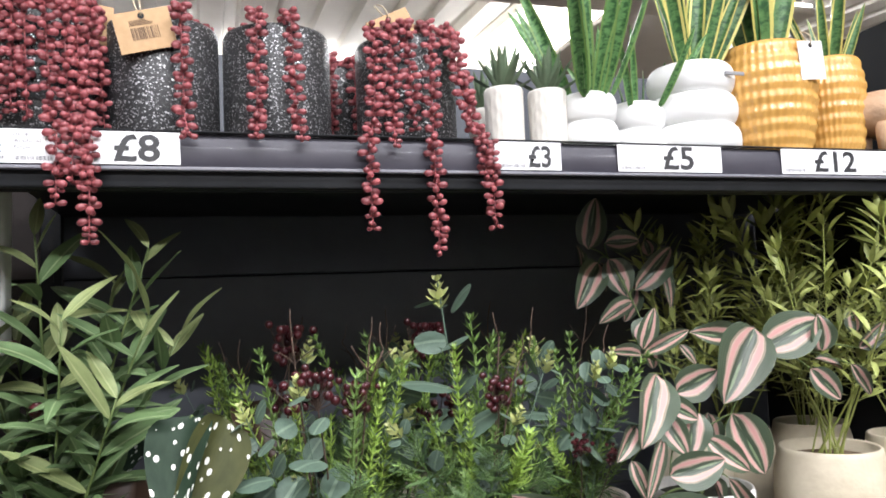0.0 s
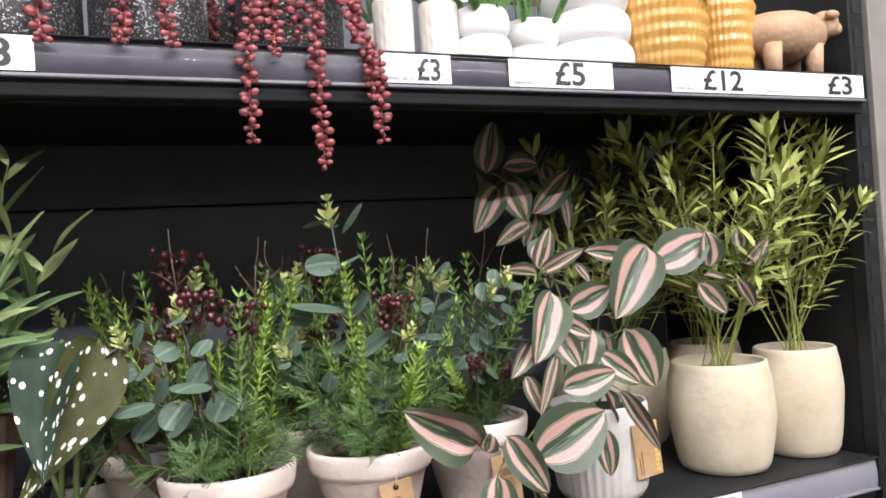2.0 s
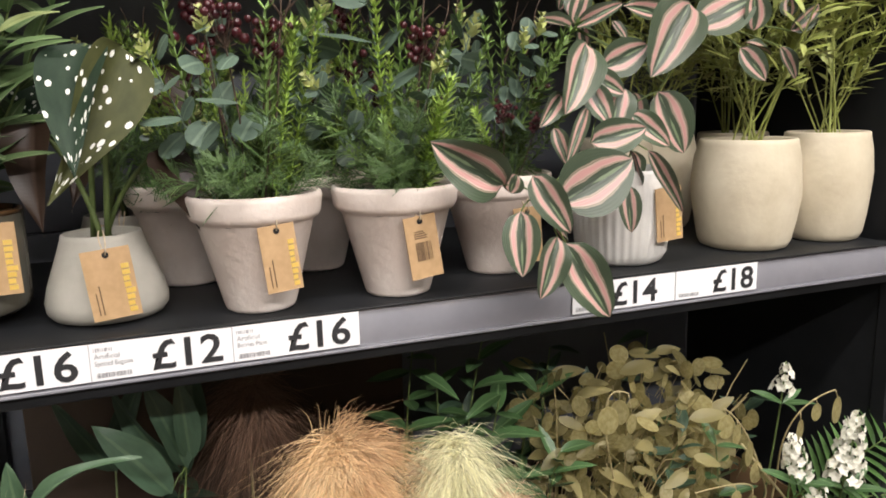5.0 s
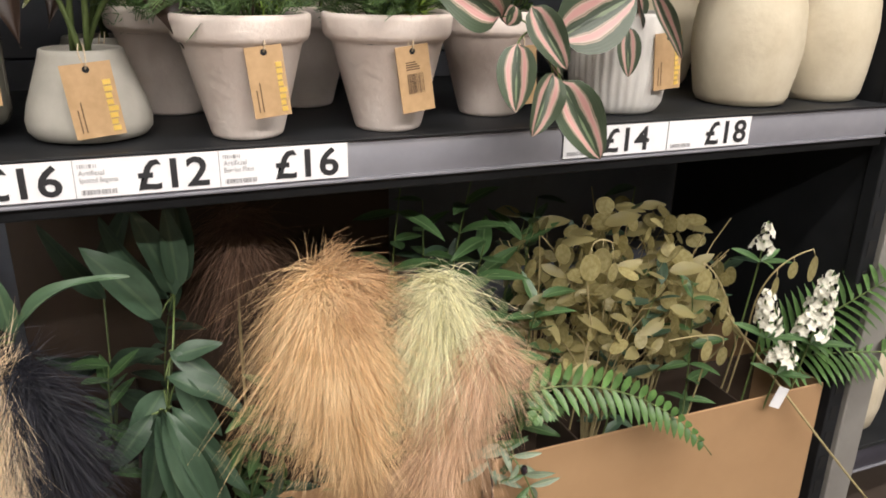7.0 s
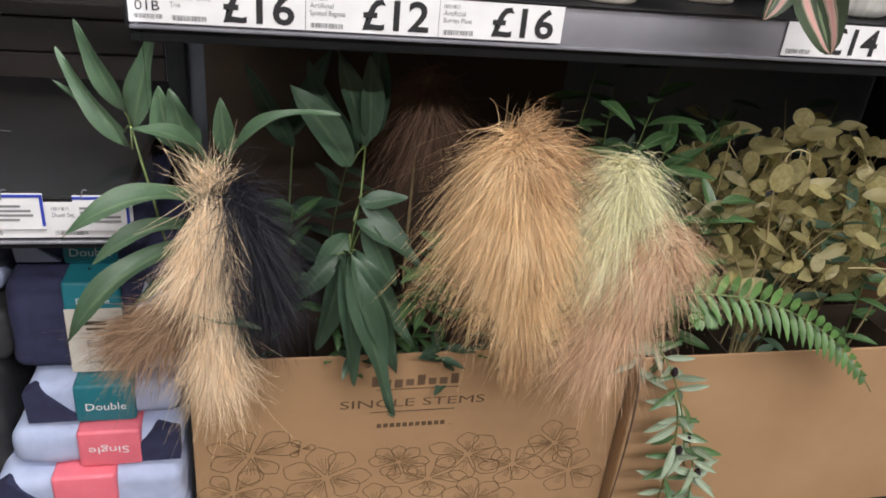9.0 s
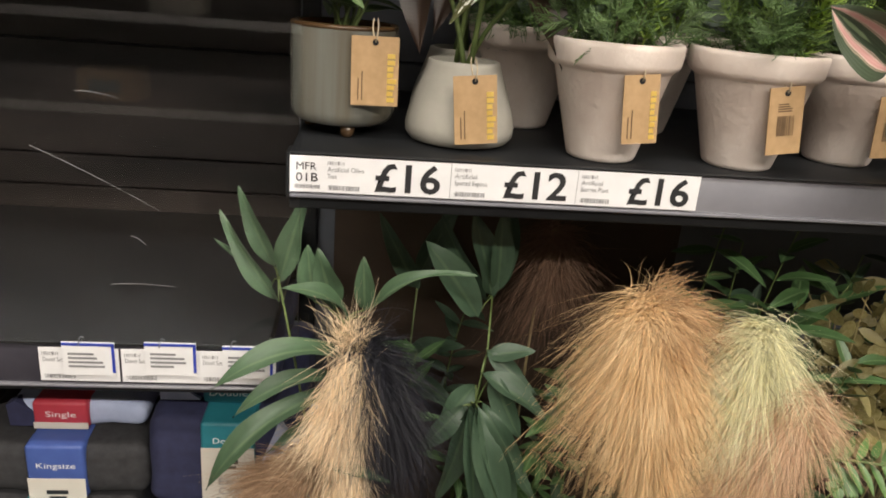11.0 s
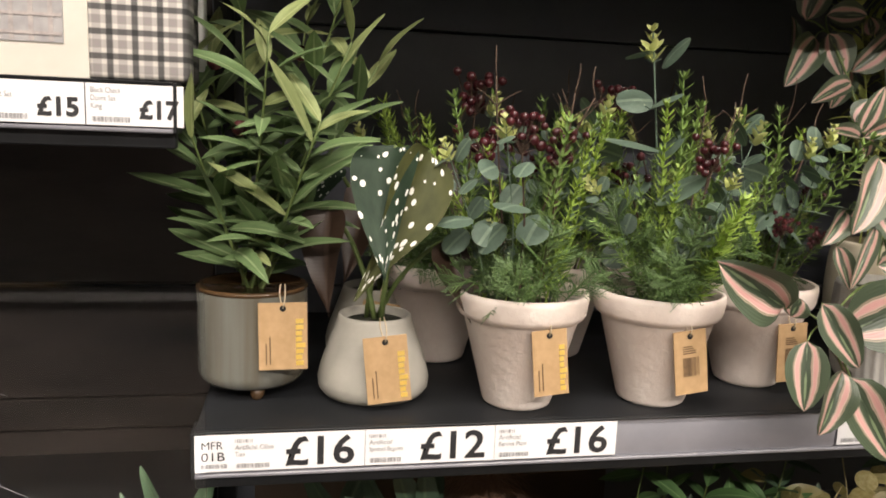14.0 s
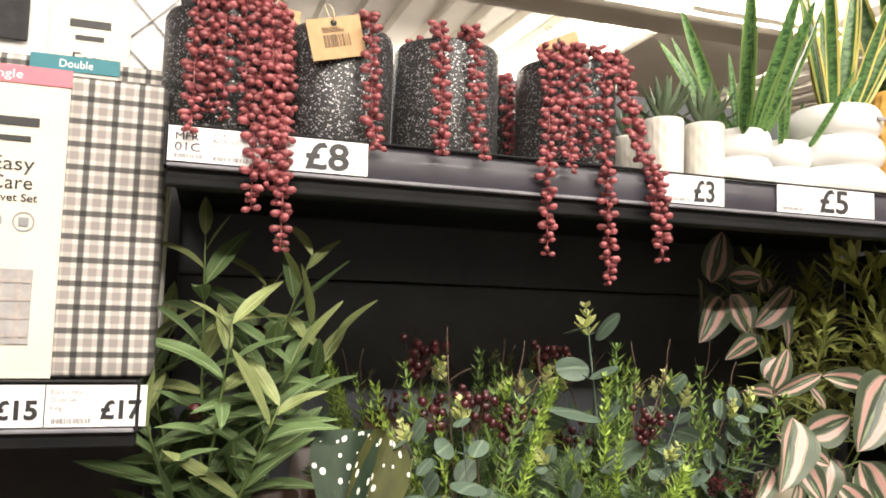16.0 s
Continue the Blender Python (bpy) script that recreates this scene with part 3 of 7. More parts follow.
for nm, lo, hi in (("wall_north", (-6, 10.9, 0), (8, 11, 4.1)), ("wall_south", (-6, -5, 0), (8, -4.9, 4.1)), ("wall_west", (-6.1, -5, 0), (-6, 11, 4.1)), ("wall_east", (8, -5, 0), (8.1, 11, 4.1))):
    tagged(part(nm, boxed(lo, hi), WALLM, None, smooth=False), "plain pale painted shop wall", "wall", kind="structure")


def hall_light(x, y, z, lx, ly):
    t = thing("ceiling_light", (x, y, z), "long lit white strip light under the roof", "ceiling light", "roof lights")
    roof = 3.0 + (y + 5) * 0.05625 - z
    for s in (-0.35, 0.35):
        part("hanger", add_tube(bmesh.new(), [(s * lx, 0, 0.04), (s * lx, 0, roof + 0.06)], 0.004, sides=6), CEIL, t)
    part("housing", boxed((-lx / 2, -ly / 2, 0.0), (lx / 2, ly / 2, 0.05), 0.01), CEIL, t)
    part("diffuser", boxed((-lx / 2 + 0.02, -ly / 2 + 0.02, 0.05), (lx / 2 - 0.02, ly / 2 - 0.02, 0.08), 0.008), TUBE, t, "glowing white diffuser")


hall_light(0.7, -1.25, 2.93, 3.4, 0.18)
hall_light(0.7, -2.9, 2.83, 5.0, 0.18)
hall_light(1.6, 3.2, 3.05, 5.0, 0.24)
hall_light(1.6, 6.2, 3.25, 6.0, 0.24)
hall_light(3.4, 4.6, 3.12, 1.2, 3.0)

# ---- the shelving ----
BACK = 0.47


def back_wall(name, x0, x1, seams, top, label):
    w = tagged(new(name), label, "back panel", kind="structure")
    zs = [0.0] + list(seams) + [top]
    for a, b in zip(zs, zs[1:]):
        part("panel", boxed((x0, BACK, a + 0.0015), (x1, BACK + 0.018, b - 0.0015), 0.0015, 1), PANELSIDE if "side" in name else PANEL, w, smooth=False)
    # unseen black sheet, added to block light leaking between the panels
    part("backing", boxed((x0 - 0.04, BACK + (0.0185 if top < 1.8 else 0.031), 0), (x1 + 0.04, BACK + (0.03 if top < 1.8 else 0.042), top - 0.01)), SLOT, w, smooth=False)
    return w


back_wall("wall_back_main", -0.03, 1.265, (0.494, 0.894, 1.294), 1.66, "matt black shelf back panels with thin horizontal joints")
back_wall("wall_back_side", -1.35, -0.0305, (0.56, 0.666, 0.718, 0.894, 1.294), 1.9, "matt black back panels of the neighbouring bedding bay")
back_wall("wall_back_next", 1.36, 2.5, (0.494, 0.894, 1.294), 1.66, "matt black back panels of the next bay")


def wing_wall():
    """end panel with a rounded upper corner, a slotted post along its front"""
    t = tagged(new("wall_end"), "dark end panel with a slotted grey post on its front edge", "end panel", kind="structure")
    bm = bmesh.new()
    prof = [(0.031, 0.0), (0.031, 1.66)] + [(0.215 + 0.03 * math.sin(a), 1.63 + 0.03 * math.cos(a)) for a in [i * math.pi / 16 for i in range(9)]] + [(0.25, 1.40), (0.468, 1.38), (0.468, 0.0)]
    f = [bm.verts.new((1.2655, y, z)) for y, z in prof]
    g = [bm.verts.new((1.28, y, z)) for y, z in prof]
    n = len(prof)
    bm.faces.new(f); bm.faces.new(list(reversed(g)))
    for i in range(n):
        bm.faces.new((f[i], f[(i + 1) % n], g[(i + 1) % n], g[i]))
    part("side_sheet", bm, SHELF, t, smooth=False)
    post = part("post", boxed((1.2615, 0.004, 0.0), (1.2925, 0.03, 1.66), 0.002), SHELF, t, smooth=False)
    z = 0.06
    sb = boxed((1.270, 0.0030, 0), (1.284, 0.0045, 0.027), 0.0)
    sm = finish(sb, "slot", False)
    while z < 1.62:
        put_mesh("slot", sm, SLOT, post, pose(0, 0, z))
        z += 0.05
    part("face_plate", boxed((1.2935, -0.004, 0.0), (1.352, 0.20, 1.66), 0.002), STEEL, t, "grey-beige steel face plate", smooth=False)


wing_wall()


def slotted_post(x):
    t = tagged(new("post_rear"), "black slotted shelf upright with bright slot edges", "upright", kind="structure")
    p = part("post", boxed((x - 0.014, BACK - 0.022, 0.0), (x + 0.014, BACK - 0.001, 1.64), 0.002), SHELF, t, smooth=False)
    sm = finish(boxed((-0.0035, -0.0006, 0), (0.0035, 0.0006, 0.022), 0.0), "slot", False)
    z = 0.09
    while z < 1.6:
        put_mesh("slot", sm, SLOT, p, pose(x, BACK - 0.0225, z))
        z += 0.05


slotted_post(-0.012)


def shelf(name, x0, x1, top, front, label, rail_h=0.038, lip=0.03, deep=BACK - 0.001, tilt=0.0):
    t = tagged(new(name), label, "shelf", kind="structure")
    part("plate", boxed((x0, front + 0.008, top - 0.022), (x1, deep, top), 0.002), SHELF, t)
    part("front_lip", boxed((x0, front + 0.006, top - rail_h - lip), (x1, front + 0.022, top - 0.0225), 0.002), SHELF, t)
    part("under_rib", boxed((x0 + 0.01, front + 0.05, top - rail_h - lip + 0.004), (x1 - 0.01, front + 0.065, top - 0.0225), 0.002), SHELF, t)
    bm = bmesh.new()
    rows = []
    for k in range(13):
        a = radians(-22 + 62 * k / 12)
        z = top - rail_h - 0.002 + (rail_h + 0.001) * (math.sin(a) + math.sin(radians(22))) / (math.sin(radians(40)) + math.sin(radians(22)))
        y = front + 0.0008 + 0.036 * (1 - math.cos(a)) * 0.5
        rows.append([bm.verts.new((x, y, z)) for x in (x0 + 0.001, x1 - 0.001)] + [bm.verts.new((x, front + 0.0058, z)) for x in (x1 - 0.001, x0 + 0.001)])
    for a, b in zip(rows, rows[1:]):
        bm.faces.new((a[0], a[1], b[1], b[0]))
        bm.faces.new((a[2], a[3], b[3], b[2]))
    # only the middle rail has the reflected light put into its colour
    rail = part("price_rail", bm, RAILSHEEN if top == MID else RAIL, t, "glossy grey plastic price rail")
    part("rail_edge", boxed((x0 + 0.001, front - 0.0025, top - rail_h - 0.006), (x1 - 0.001, front + 0.0055, top - rail_h - 0.0022), 0.001, 1), RAILTRIM, rail, smooth=False)
    part("rail_edge", boxed((x0 + 0.001, front - 0.0015, top - 0.0008), (x1 - 0.001, front + 0.0055, top + 0.0012), 0.0008, 1), SHELF, rail, smooth=False)
    for x in (x0 - 0.0025, x1 - 0.0005):
        part("end_cap", boxed((x, front - 0.003, top - rail_h - 0.006), (x + 0.003, front + 0.03, top + 0.001), 0.001, 1), SHELF, rail, smooth=False)
    return t


UP, MID, LOW = 1.412, 0.851, 0.083
shelf("shelf_upper", 0.0, 1.26, UP, -0.016, "black metal shelf holding small succulents and pots", 0.033, 0.022)
shelf("shelf_middle", 0.0, 1.25, MID, 0.0, "black metal shelf holding potted artificial plants", 0.040, 0.02)
shelf("shelf_base", 0.0, 1.235, LOW, -0.004, "low black base shelf under the stem cartons", 0.046, 0.0)
tagged(part("plinth", boxed((-1.3, 0.03, 0.0), (1.27, 0.45, 0.055), 0.002), SHELF, None, smooth=False), "black kick plinth below the base shelf", "plinth", kind="structure")
shelf("shelf_bedding_upper", -1.3, -0.012, 1.179, 0.0, "black shelf under upright duvet packs", 0.038, 0.02)
shelf("shelf_bedding_lower", -1.3, -0.022, 0.629, 0.0, "black shelf above folded bedding packs", 0.046, 0.015)
shelf("shelf_bedding_base", -1.3, -0.005, 0.10, 0.0, "low black shelf under folded bedding", 0.046, 0.0)
shelf("shelf_next_base", 1.365, 2.4, 0.17, 0.06, "dark shelf of the next bay", 0.046, 0.0)


def guard():
    """clear panel that stands along the front of the empty bedding shelf"""
    bm = bmesh.new()
    prof = [(-1.25, 0.631), (0.012, 0.631), (0.012, 0.99)] + [(0.002 + 0.01 * math.cos(a), 0.99 + 0.01 * math.sin(a)) for a in (0.4, 0.8, 1.2)] + [(0.002, 1.0), (-1.25, 1.0)]
    f = [bm.verts.new((x, -0.004, z)) for x, z in prof]
    g = [bm.verts.new((x, -0.001, z)) for x, z in prof]
    n = len(prof)
    bm.faces.new(f); bm.faces.new(list(reversed(g)))
    for i in range(n):
        bm.faces.new((f[i], f[(i + 1) % n], g[(i + 1) % n], g[i]))
    ob = part("acrylic_guard", bm, CLEAR, None, smooth=False)
    ob.visible_shadow = False
    for a, b in (((-0.246, 0.845), (-0.127, 0.784)), ((-0.157, 0.756), (-0.143, 0.747)), ((-0.18, 0.702), (-0.115, 0.701)), ((-0.20, 0.90), (-0.16, 0.895))):
        part("scratch", add_tube(bmesh.new(), arc((a[0], -0.0042, a[1]), ((a[0] + b[0]) / 2, -0.0042, (a[1] + b[1]) / 2 + 0.004), (b[0], -0.0042, b[1]), 7), 0.00045, 0.0002, 4), GREYINK, ob, "pale scratch")
    for x in (-0.218, -0.135, -0.06):
        part("hook", add_tube(bmesh.new(), arc((x, -0.006, 0.630), (x + 0.001, -0.007, 0.645), (x + 0.006, -0.006, 0.640), 7), 0.0007, sides=5), RAILTRIM, ob, "small wire hook")
    tagged(ob, "clear scratched acrylic guard standing along the empty shelf", "shelf guard")


guard()


def opposite_bay():
    """the far side of the aisle, seen only as a faint reflection"""
    t = thing("aisle_shelving", (0, -2.7, 0), "dim shelving across the aisle with pale price rails", "shelving")
    part("back", boxed((-3, -0.5, 0), (3, -0.46, 1.5)), PANEL, t, smooth=False)
    for z in (0.35, 0.75, 1.15):
        part("shelf_board", boxed((-3, -0.46, z), (3, 0.0, z + 0.03), 0.002), SHELF, t, smooth=False)
        part("price_rail", boxed((-3, 0.001, z - 0.01), (3, 0.006, z + 0.03), 0.001), PAPER, t, smooth=False)


opposite_bay()
RB = random.Random(9)
for k in range(14):
    x, w, h = -2.2 + 0.33 * k, RB.uniform(0.16, 0.28), RB.uniform(0.12, 0.3)
    z = (0.38, 0.78, 1.18)[k % 3]
    bx = thing("boxed_goods", (x, -2.98, z), "pale boxed goods on the shelving across the aisle", "box", "goods across the aisle")
    part("box", boxed((0, 0, 0), (w, 0.2, h), 0.006), (CARD, WHITEC, GREYC, KRAFT)[k % 4], bx)
    part("label_patch", boxed((w * 0.2, 0.2005, h * 0.3), (w * 0.7, 0.202, h * 0.7)), (TEAL, PAPER, PINKB)[k % 3], bx, smooth=False)

# ---- price labels ----


def price_label(x0, x1, z0, z1, y, price, lines, code=None, px=None, big=0.03, pw=None, group="price labels", label=None):
    t = thing("price_label", (x0, y, z0), label or f"white paper shelf label with a bold price of {price}", "price label", group)
    w, h = x1 - x0, z1 - z0
    part("card", boxed((0.0003, 0.0, 0.0), (w - 0.0003, 0.0008, h), 0.0), PAPER, t, smooth=False)
    left = 0.0
    if code:
        lettering(code[0], t, 0.006, h * 0.62, h * 0.30, width=0.020)
        lettering(code[1], t, 0.006, h * 0.30, h * 0.34, width=0.022)
        bars(t, 0.005, h * 0.10, 0.026, h * 0.11, 22, GREYINK, seed=3)
        left = 0.034
    if price:
        me_w = (0.0225 if big > 0.024 else 0.0135) * len(price) * (1 if len(price) > 2 else 1.1)
        me_w = pw or me_w
        lettering(price, t, px if px is not None else w - me_w - 0.012, h * (0.12 if big > 0.024 else 0.2), big * (1.38 if big > 0.024 else 1.1), bold=0.0008, width=me_w)
    for k, ln in enumerate(lines):
        lettering(ln, t, left + 0.004, h * (0.78 - 0.19 * k), h * 0.19, GREYINK, width=0.0023 * len(ln)) if ln else bars(t, left + 0.004, h * 0.78, 0.018, h * 0.1, 9, GREYINK, seed=8)
    bars(t, left + 0.005, h * 0.08, 0.032, h * 0.13, 30, GREYINK, seed=len(lines))
    return t


ML = (0.8115, 0.8490)
price_label(0.001, 0.165, *ML, -0.0015, "£16", ["", "Artificial Olive", "Tree"], ("MFR", "01B"))
price_label(0.165, 0.299, *ML, -0.0015, "£12", ["", "Artificial", "Spotted Begonia"])
price_label(0.299, 0.433, *ML, -0.0015, "£16", ["", "Artificial", "Berries Plant"])
price_label(0.700, 0.852, *ML, -0.0015, "£14", [], px=0.055)
price_label(0.853, 0.987, *ML, -0.0015, "£18", [], px=0.058)
UL = (1.3785, 1.4105)
price_label(0.001, 0.185, *UL, -0.0175, "£8", ["", "Artificial", "Purple"], ("MFR", "01C"), big=0.026, px=0.122, pw=0.042)
price_label(0.515, 0.597, *UL, -0.0175, "£3", [], px=0.040, big=0.0245, pw=0.028)
price_label(0.670, 0.815, *UL, -0.0175, "£5", [], px=0.060, big=0.028, pw=0.043)
price_label(0.905, 1.06, *UL, -0.0175, "£12", [], px=0.05, big=0.027)
price_label(1.06, 1.255, *UL, -0.0175, "£3", [], px=0.12, big=0.027)
SL = (1.1405, 1.1765)
price_label(-0.0855, -0.0035, *SL, -0.0015, "£17", ["Black Check", "Duvet Set", "King"], big=0.020, px=0.044, pw=0.034)
price_label(-0.169, -0.086, *SL, -0.0015, "£15", ["Check", "Duvet Set"], big=0.020, px=0.044, pw=0.034)
price_label(-0.253, -0.170, *SL, -0.0015, "£13", ["Check", "Duvet Set"], big=0.020, px=0.044, pw=0.034)
for k, x in enumerate((-0.262, -0.177, -0.095)):
    lab = price_label(x, x + 0.083, 0.585, 0.625, -0.0015, "", ["", "Duvet Set"], label="white shelf label partly covered by a clipped ticket")
    tk = thing("clip_ticket", (x + 0.026, -0.005, 0.594 + 0.002 * (k % 2)), "white ticket with a blue border clipped over a label", "ticket", "clipped tickets", turn=0)
    part("card", boxed((0, 0, 0), (0.054, 0.001, 0.040)), PAPER, tk, smooth=False)
    part("border", boxed((0, -0.0008, 0.036), (0.054, -0.0003, 0.039)), BLUEINK, tk, "blue border", smooth=False)
    part("border", boxed((0.051, -0.0008, 0.004), (0.054, -0.0003, 0.0358)), BLUEINK, tk, "blue border", smooth=False)
    bars(tk, 0.006, 0.010, 0.04, 0.02, 1, GREYINK, y=-0.0008, seed=k, rows=4)

# ---- pots ----


def swing_tag(parent, at, tilt=0.0, w=0.045, h=0.072, code=False, turn=0.0, foil=True, material=None, name="swing_tag"):
    """card on a string; at is its upper edge's middle"""
    t = part(name, boxed((-w / 2, -0.0007, -h), (w / 2, 0.0007, 0.0)), material or KRAFT, parent, "brown card swing tag on jute string" if material is None else "plain white card tag", smooth=False, m=pose(at[0], at[1], at[2], 0, 0, turn) @ pose(0, 0, 0, 0, tilt, 0))
    bm = bmesh.new()
    bmesh.ops.create_circle(bm, cap_ends=True, radius=0.0033, segments=14, matrix=pose(0, -0.0012, -0.006, 90, 0, 0))
    part("eyelet", bm, SLOT, t, smooth=False)
    bm = bmesh.new()
    add_tube(bm, arc((0, -0.0014, -0.006), (0.004, -0.006, 0.008), (0.002, 0.012, 0.017), 7), 0.0008, sides=5)
    add_tube(bm, arc((0, 0.001, -0.006), (-0.005, 0.002, 0.008), (-0.002, 0.012, 0.017), 7), 0.0008, sides=5)
    part("string", bm, STRING, t)
    if code:
        bars(t, -w * 0.24, -h * 0.72, w * 0.5, h * 0.3, 16, BROWNINK, y=-0.0011, seed=5)
        bars(t, -w * 0.24, -h * 0.36, w * 0.45, h * 0.14, 1, BROWNINK, y=-0.0011, seed=6, rows=4)
    elif foil:
        rng = random.Random(4)
        z = -h * 0.94
        for k in range(8):
            hh = h * 0.085
            ww = w * rng.choice((0.16, 0.13, 0.2))
            part("foil_mark", boxed((w * 0.26, -0.0012, z), (w * 0.26 + ww, -0.0008, z + hh * 0.8)), GOLD, t, "gold foil mark", smooth=False)
            z += hh * 1.06
        for k in range(2):
            part("print_bar", boxed((-w * 0.36 + k * 0.004, -0.0011, -h * 0.92), (-w * 0.36 + k * 0.004 + 0.0012, -0.0008, -h * (0.5 if k else 0.6))), BROWNINK, t, smooth=False)
    return t


def flower_pot_body(parent, seed):
    prof = [(0.001, 0.0), (0.035, 0.0), (0.0385, 0.002), (0.0402, 0.006), (0.0645, 0.097), (0.0675, 0.1), (0.071, 0.102), (0.0735, 0.107), (0.0752, 0.122), (0.0745, 0.127), (0.0715, 0.1285), (0.069, 0.127), (0.066, 0.118), (0.064, 0.10), (0.001, 0.099)]
    part("pot", lathe([(a * 0.975, b) for a, b in prof], 64, 0.012, seed=seed), TERRA, parent, "whitewashed clay pot with a thick pitted rim")
    part("soil", lathe([(0.0635, 0.098), (0.0638, 0.106), (0.03, 0.112), (0.001, 0.114)], 32, 0.02), SOIL, parent)


def olive_pot(parent):
    prof = [(0.001, 0.012), (0.045, 0.012), (0.053, 0.0145), (0.0575, 0.02), (0.0595, 0.028), (0.0600, 0.116), (0.0595, 0.119)]
    part("pot", lathe(prof + [(0.0575, 0.1205), (0.056, 0.119), (0.0555, 0.082), (0.001, 0.081)], 64), GLAZE, parent, "blue-grey streaked glazed pot")
    part("rim", lathe([(0.0602, 0.1165), (0.0603, 0.1195), (0.058, 0.1215), (0.0557, 0.1195), (0.0556, 0.117)], 64), GLAZERIM, parent, "brown glazed rim")
    for a in (-80, 40, 160):
        part("foot", lathe([(0.004, 0.0), (0.0065, 0.002), (0.0095, 0.0135)], 16), GLAZERIM, parent, m=pose(0.04 * math.cos(radians(a)), 0.04 * math.sin(radians(a)), 0))
    part("soil", lathe([(0.055, 0.080), (0.054, 0.086), (0.001, 0.090)], 32), SOIL, parent)


def begonia_pot(parent):
    prof = [(0.001, 0.0), (0.045, 0.0), (0.056, 0.003), (0.0615, 0.010), (0.0625, 0.020), (0.059, 0.036), (0.044, 0.078), (0.0415, 0.086), (0.0405, 0.0905), (0.0385, 0.0915), (0.036, 0.0895), (0.035, 0.078), (0.001, 0.077)]
    part("pot", lathe(prof, 64), CEMENT, parent, "squat tapered grey cement pot")
    part("soil", lathe([(0.0352, 0.076), (0.034, 0.082), (0.001, 0.085)], 28), SOIL, parent)


def cream_pot(parent, seed, r=0.077, h=0.158):
    k = r / 0.077
    prof = [(0.001, 0.0), (0.052, 0.0), (0.060, 0.003), (0.0655, 0.012), (0.071, 0.04), (0.076, 0.075), (0.077, 0.10), (0.074, 0.132), (0.0695, 0.150), (0.0685, 0.156), (0.066, 0.158), (0.0635, 0.155), (0.063, 0.14), (0.001, 0.139)]
    part("pot", lathe([(a * k, b * h / 0.158) for a, b in prof], 64, 0.03, seed=seed), CREAM, parent, "handmade cream clay pot with an uneven wall")
    part("gravel", lathe([(0.064 * k, h * 0.885), (0.05 * k, h * 0.905), (0.001, h * 0.91)], 32, 0.03), GRAVEL, parent, "tan gravel filling")


def ribbed_pot(parent):
    prof = [(0.001, 0.0), (0.048, 0.0), (0.055, 0.004), (0.060, 0.014), (0.065, 0.05), (0.067, 0.09), (0.0668, 0.122), (0.065, 0.127), (0.062, 0.126), (0.060, 0.11), (0.001, 0.109)]
    part("pot", lathe(prof, 144, ribs=lambda a, z: 1 + (0.018 if 0.004 < z < 0.12 else 0.0) * math.cos(36 * a)), WHITECLAY, parent, "white pot with fine vertical ribs")
    part("soil", lathe([(0.0605, 0.108), (0.059, 0.114), (0.001, 0.117)], 28), SOIL, parent)


# ---- foliage sprigs, each mesh made once and shared ----
SPRIGS = {}


def rosemary(key, h, seed, material, needle=0.0225, gap=0.0105, around=5):
    if key in SPRIGS:
        return SPRIGS[key]
    rng = random.Random(seed)
    b = Bulk()
    bend = rng.uniform(-.010, .010)
    at = lambda t: Vector((bend * math.sin(math.pi * t), 0.004 * math.sin(2 * t), h * t))
    b.stick([at(i / 6) for i in range(7)], 0.0012, 0.0007)
    z = h * 0.16
    k = 0
    while z < h:
        t = z / h
        for i in range(around):
            a = 2 * math.pi * (i / around + 0.13 * k) + rng.uniform(-.3, .3)
            L = needle * rng.uniform(0.7, 1.15) * (1.05 - 0.5 * t)
            d = Vector((math.cos(a), math.sin(a), rng.uniform(-0.05, 0.35) + 0.6 * t))
            b.blade(at(t), d, (0, 0, 1), L, 0.0034, rng.uniform(-0.4, -0.05), 3)
        z += gap * rng.uniform(0.8, 1.2)
        k += 1
    me = b.mesh("rosemary")
    me.materials.append(material)
    SPRIGS[key] = me
    return me


def cedar(key, h, seed):
    """lacy flat branchlets of tiny scales"""
    if key in SPRIGS:
        return SPRIGS[key]
    rng = random.Random(seed)
    b = Bulk()
    b.stick([(0, 0, 0), (0.006, 0.0, h * 0.6), (0.002, 0.004, h)], 0.0012, 0.0006)
    for k in range(15):
        z = h * (0.25 + 0.75 * k / 15)
        a = rng.uniform(0, 6.28)
        L = 0.052 * rng.uniform(0.55, 1.1) * (1.1 - 0.5 * k / 15)
        d = Vector((math.cos(a), math.sin(a), rng.uniform(0.4, 1.2))).normalized()
        p0 = Vector((0.004, 0, z))
        b.stick([p0, p0 + d * L], 0.0010, 0.0006, 3)
        sd = d.cross(Vector((0, 0, 1))).normalized()
        for j in range(5):
            q = p0 + d * L * (0.25 + 0.72 * j / 5)
            for s in (-1, 1):
                w = (d * 0.9 + sd * s * rng.uniform(0.7, 1.1)).normalized()
                m = 0.016 * rng.uniform(0.6, 1.2)
                b.stick([q, q + w * m], 0.0007, 0.0005, 3)
                for c in (0.55, 0.95):
                    b.blade(q + w * m * c, d + sd * s * rng.uniform(-0.3, 1.2), (0, 0, 1), 0.0055, 0.0012, 0.0, 2)
    me = b.mesh("cedar")
    me.materials.append(CEDAR)
    SPRIGS[key] = me
    return me


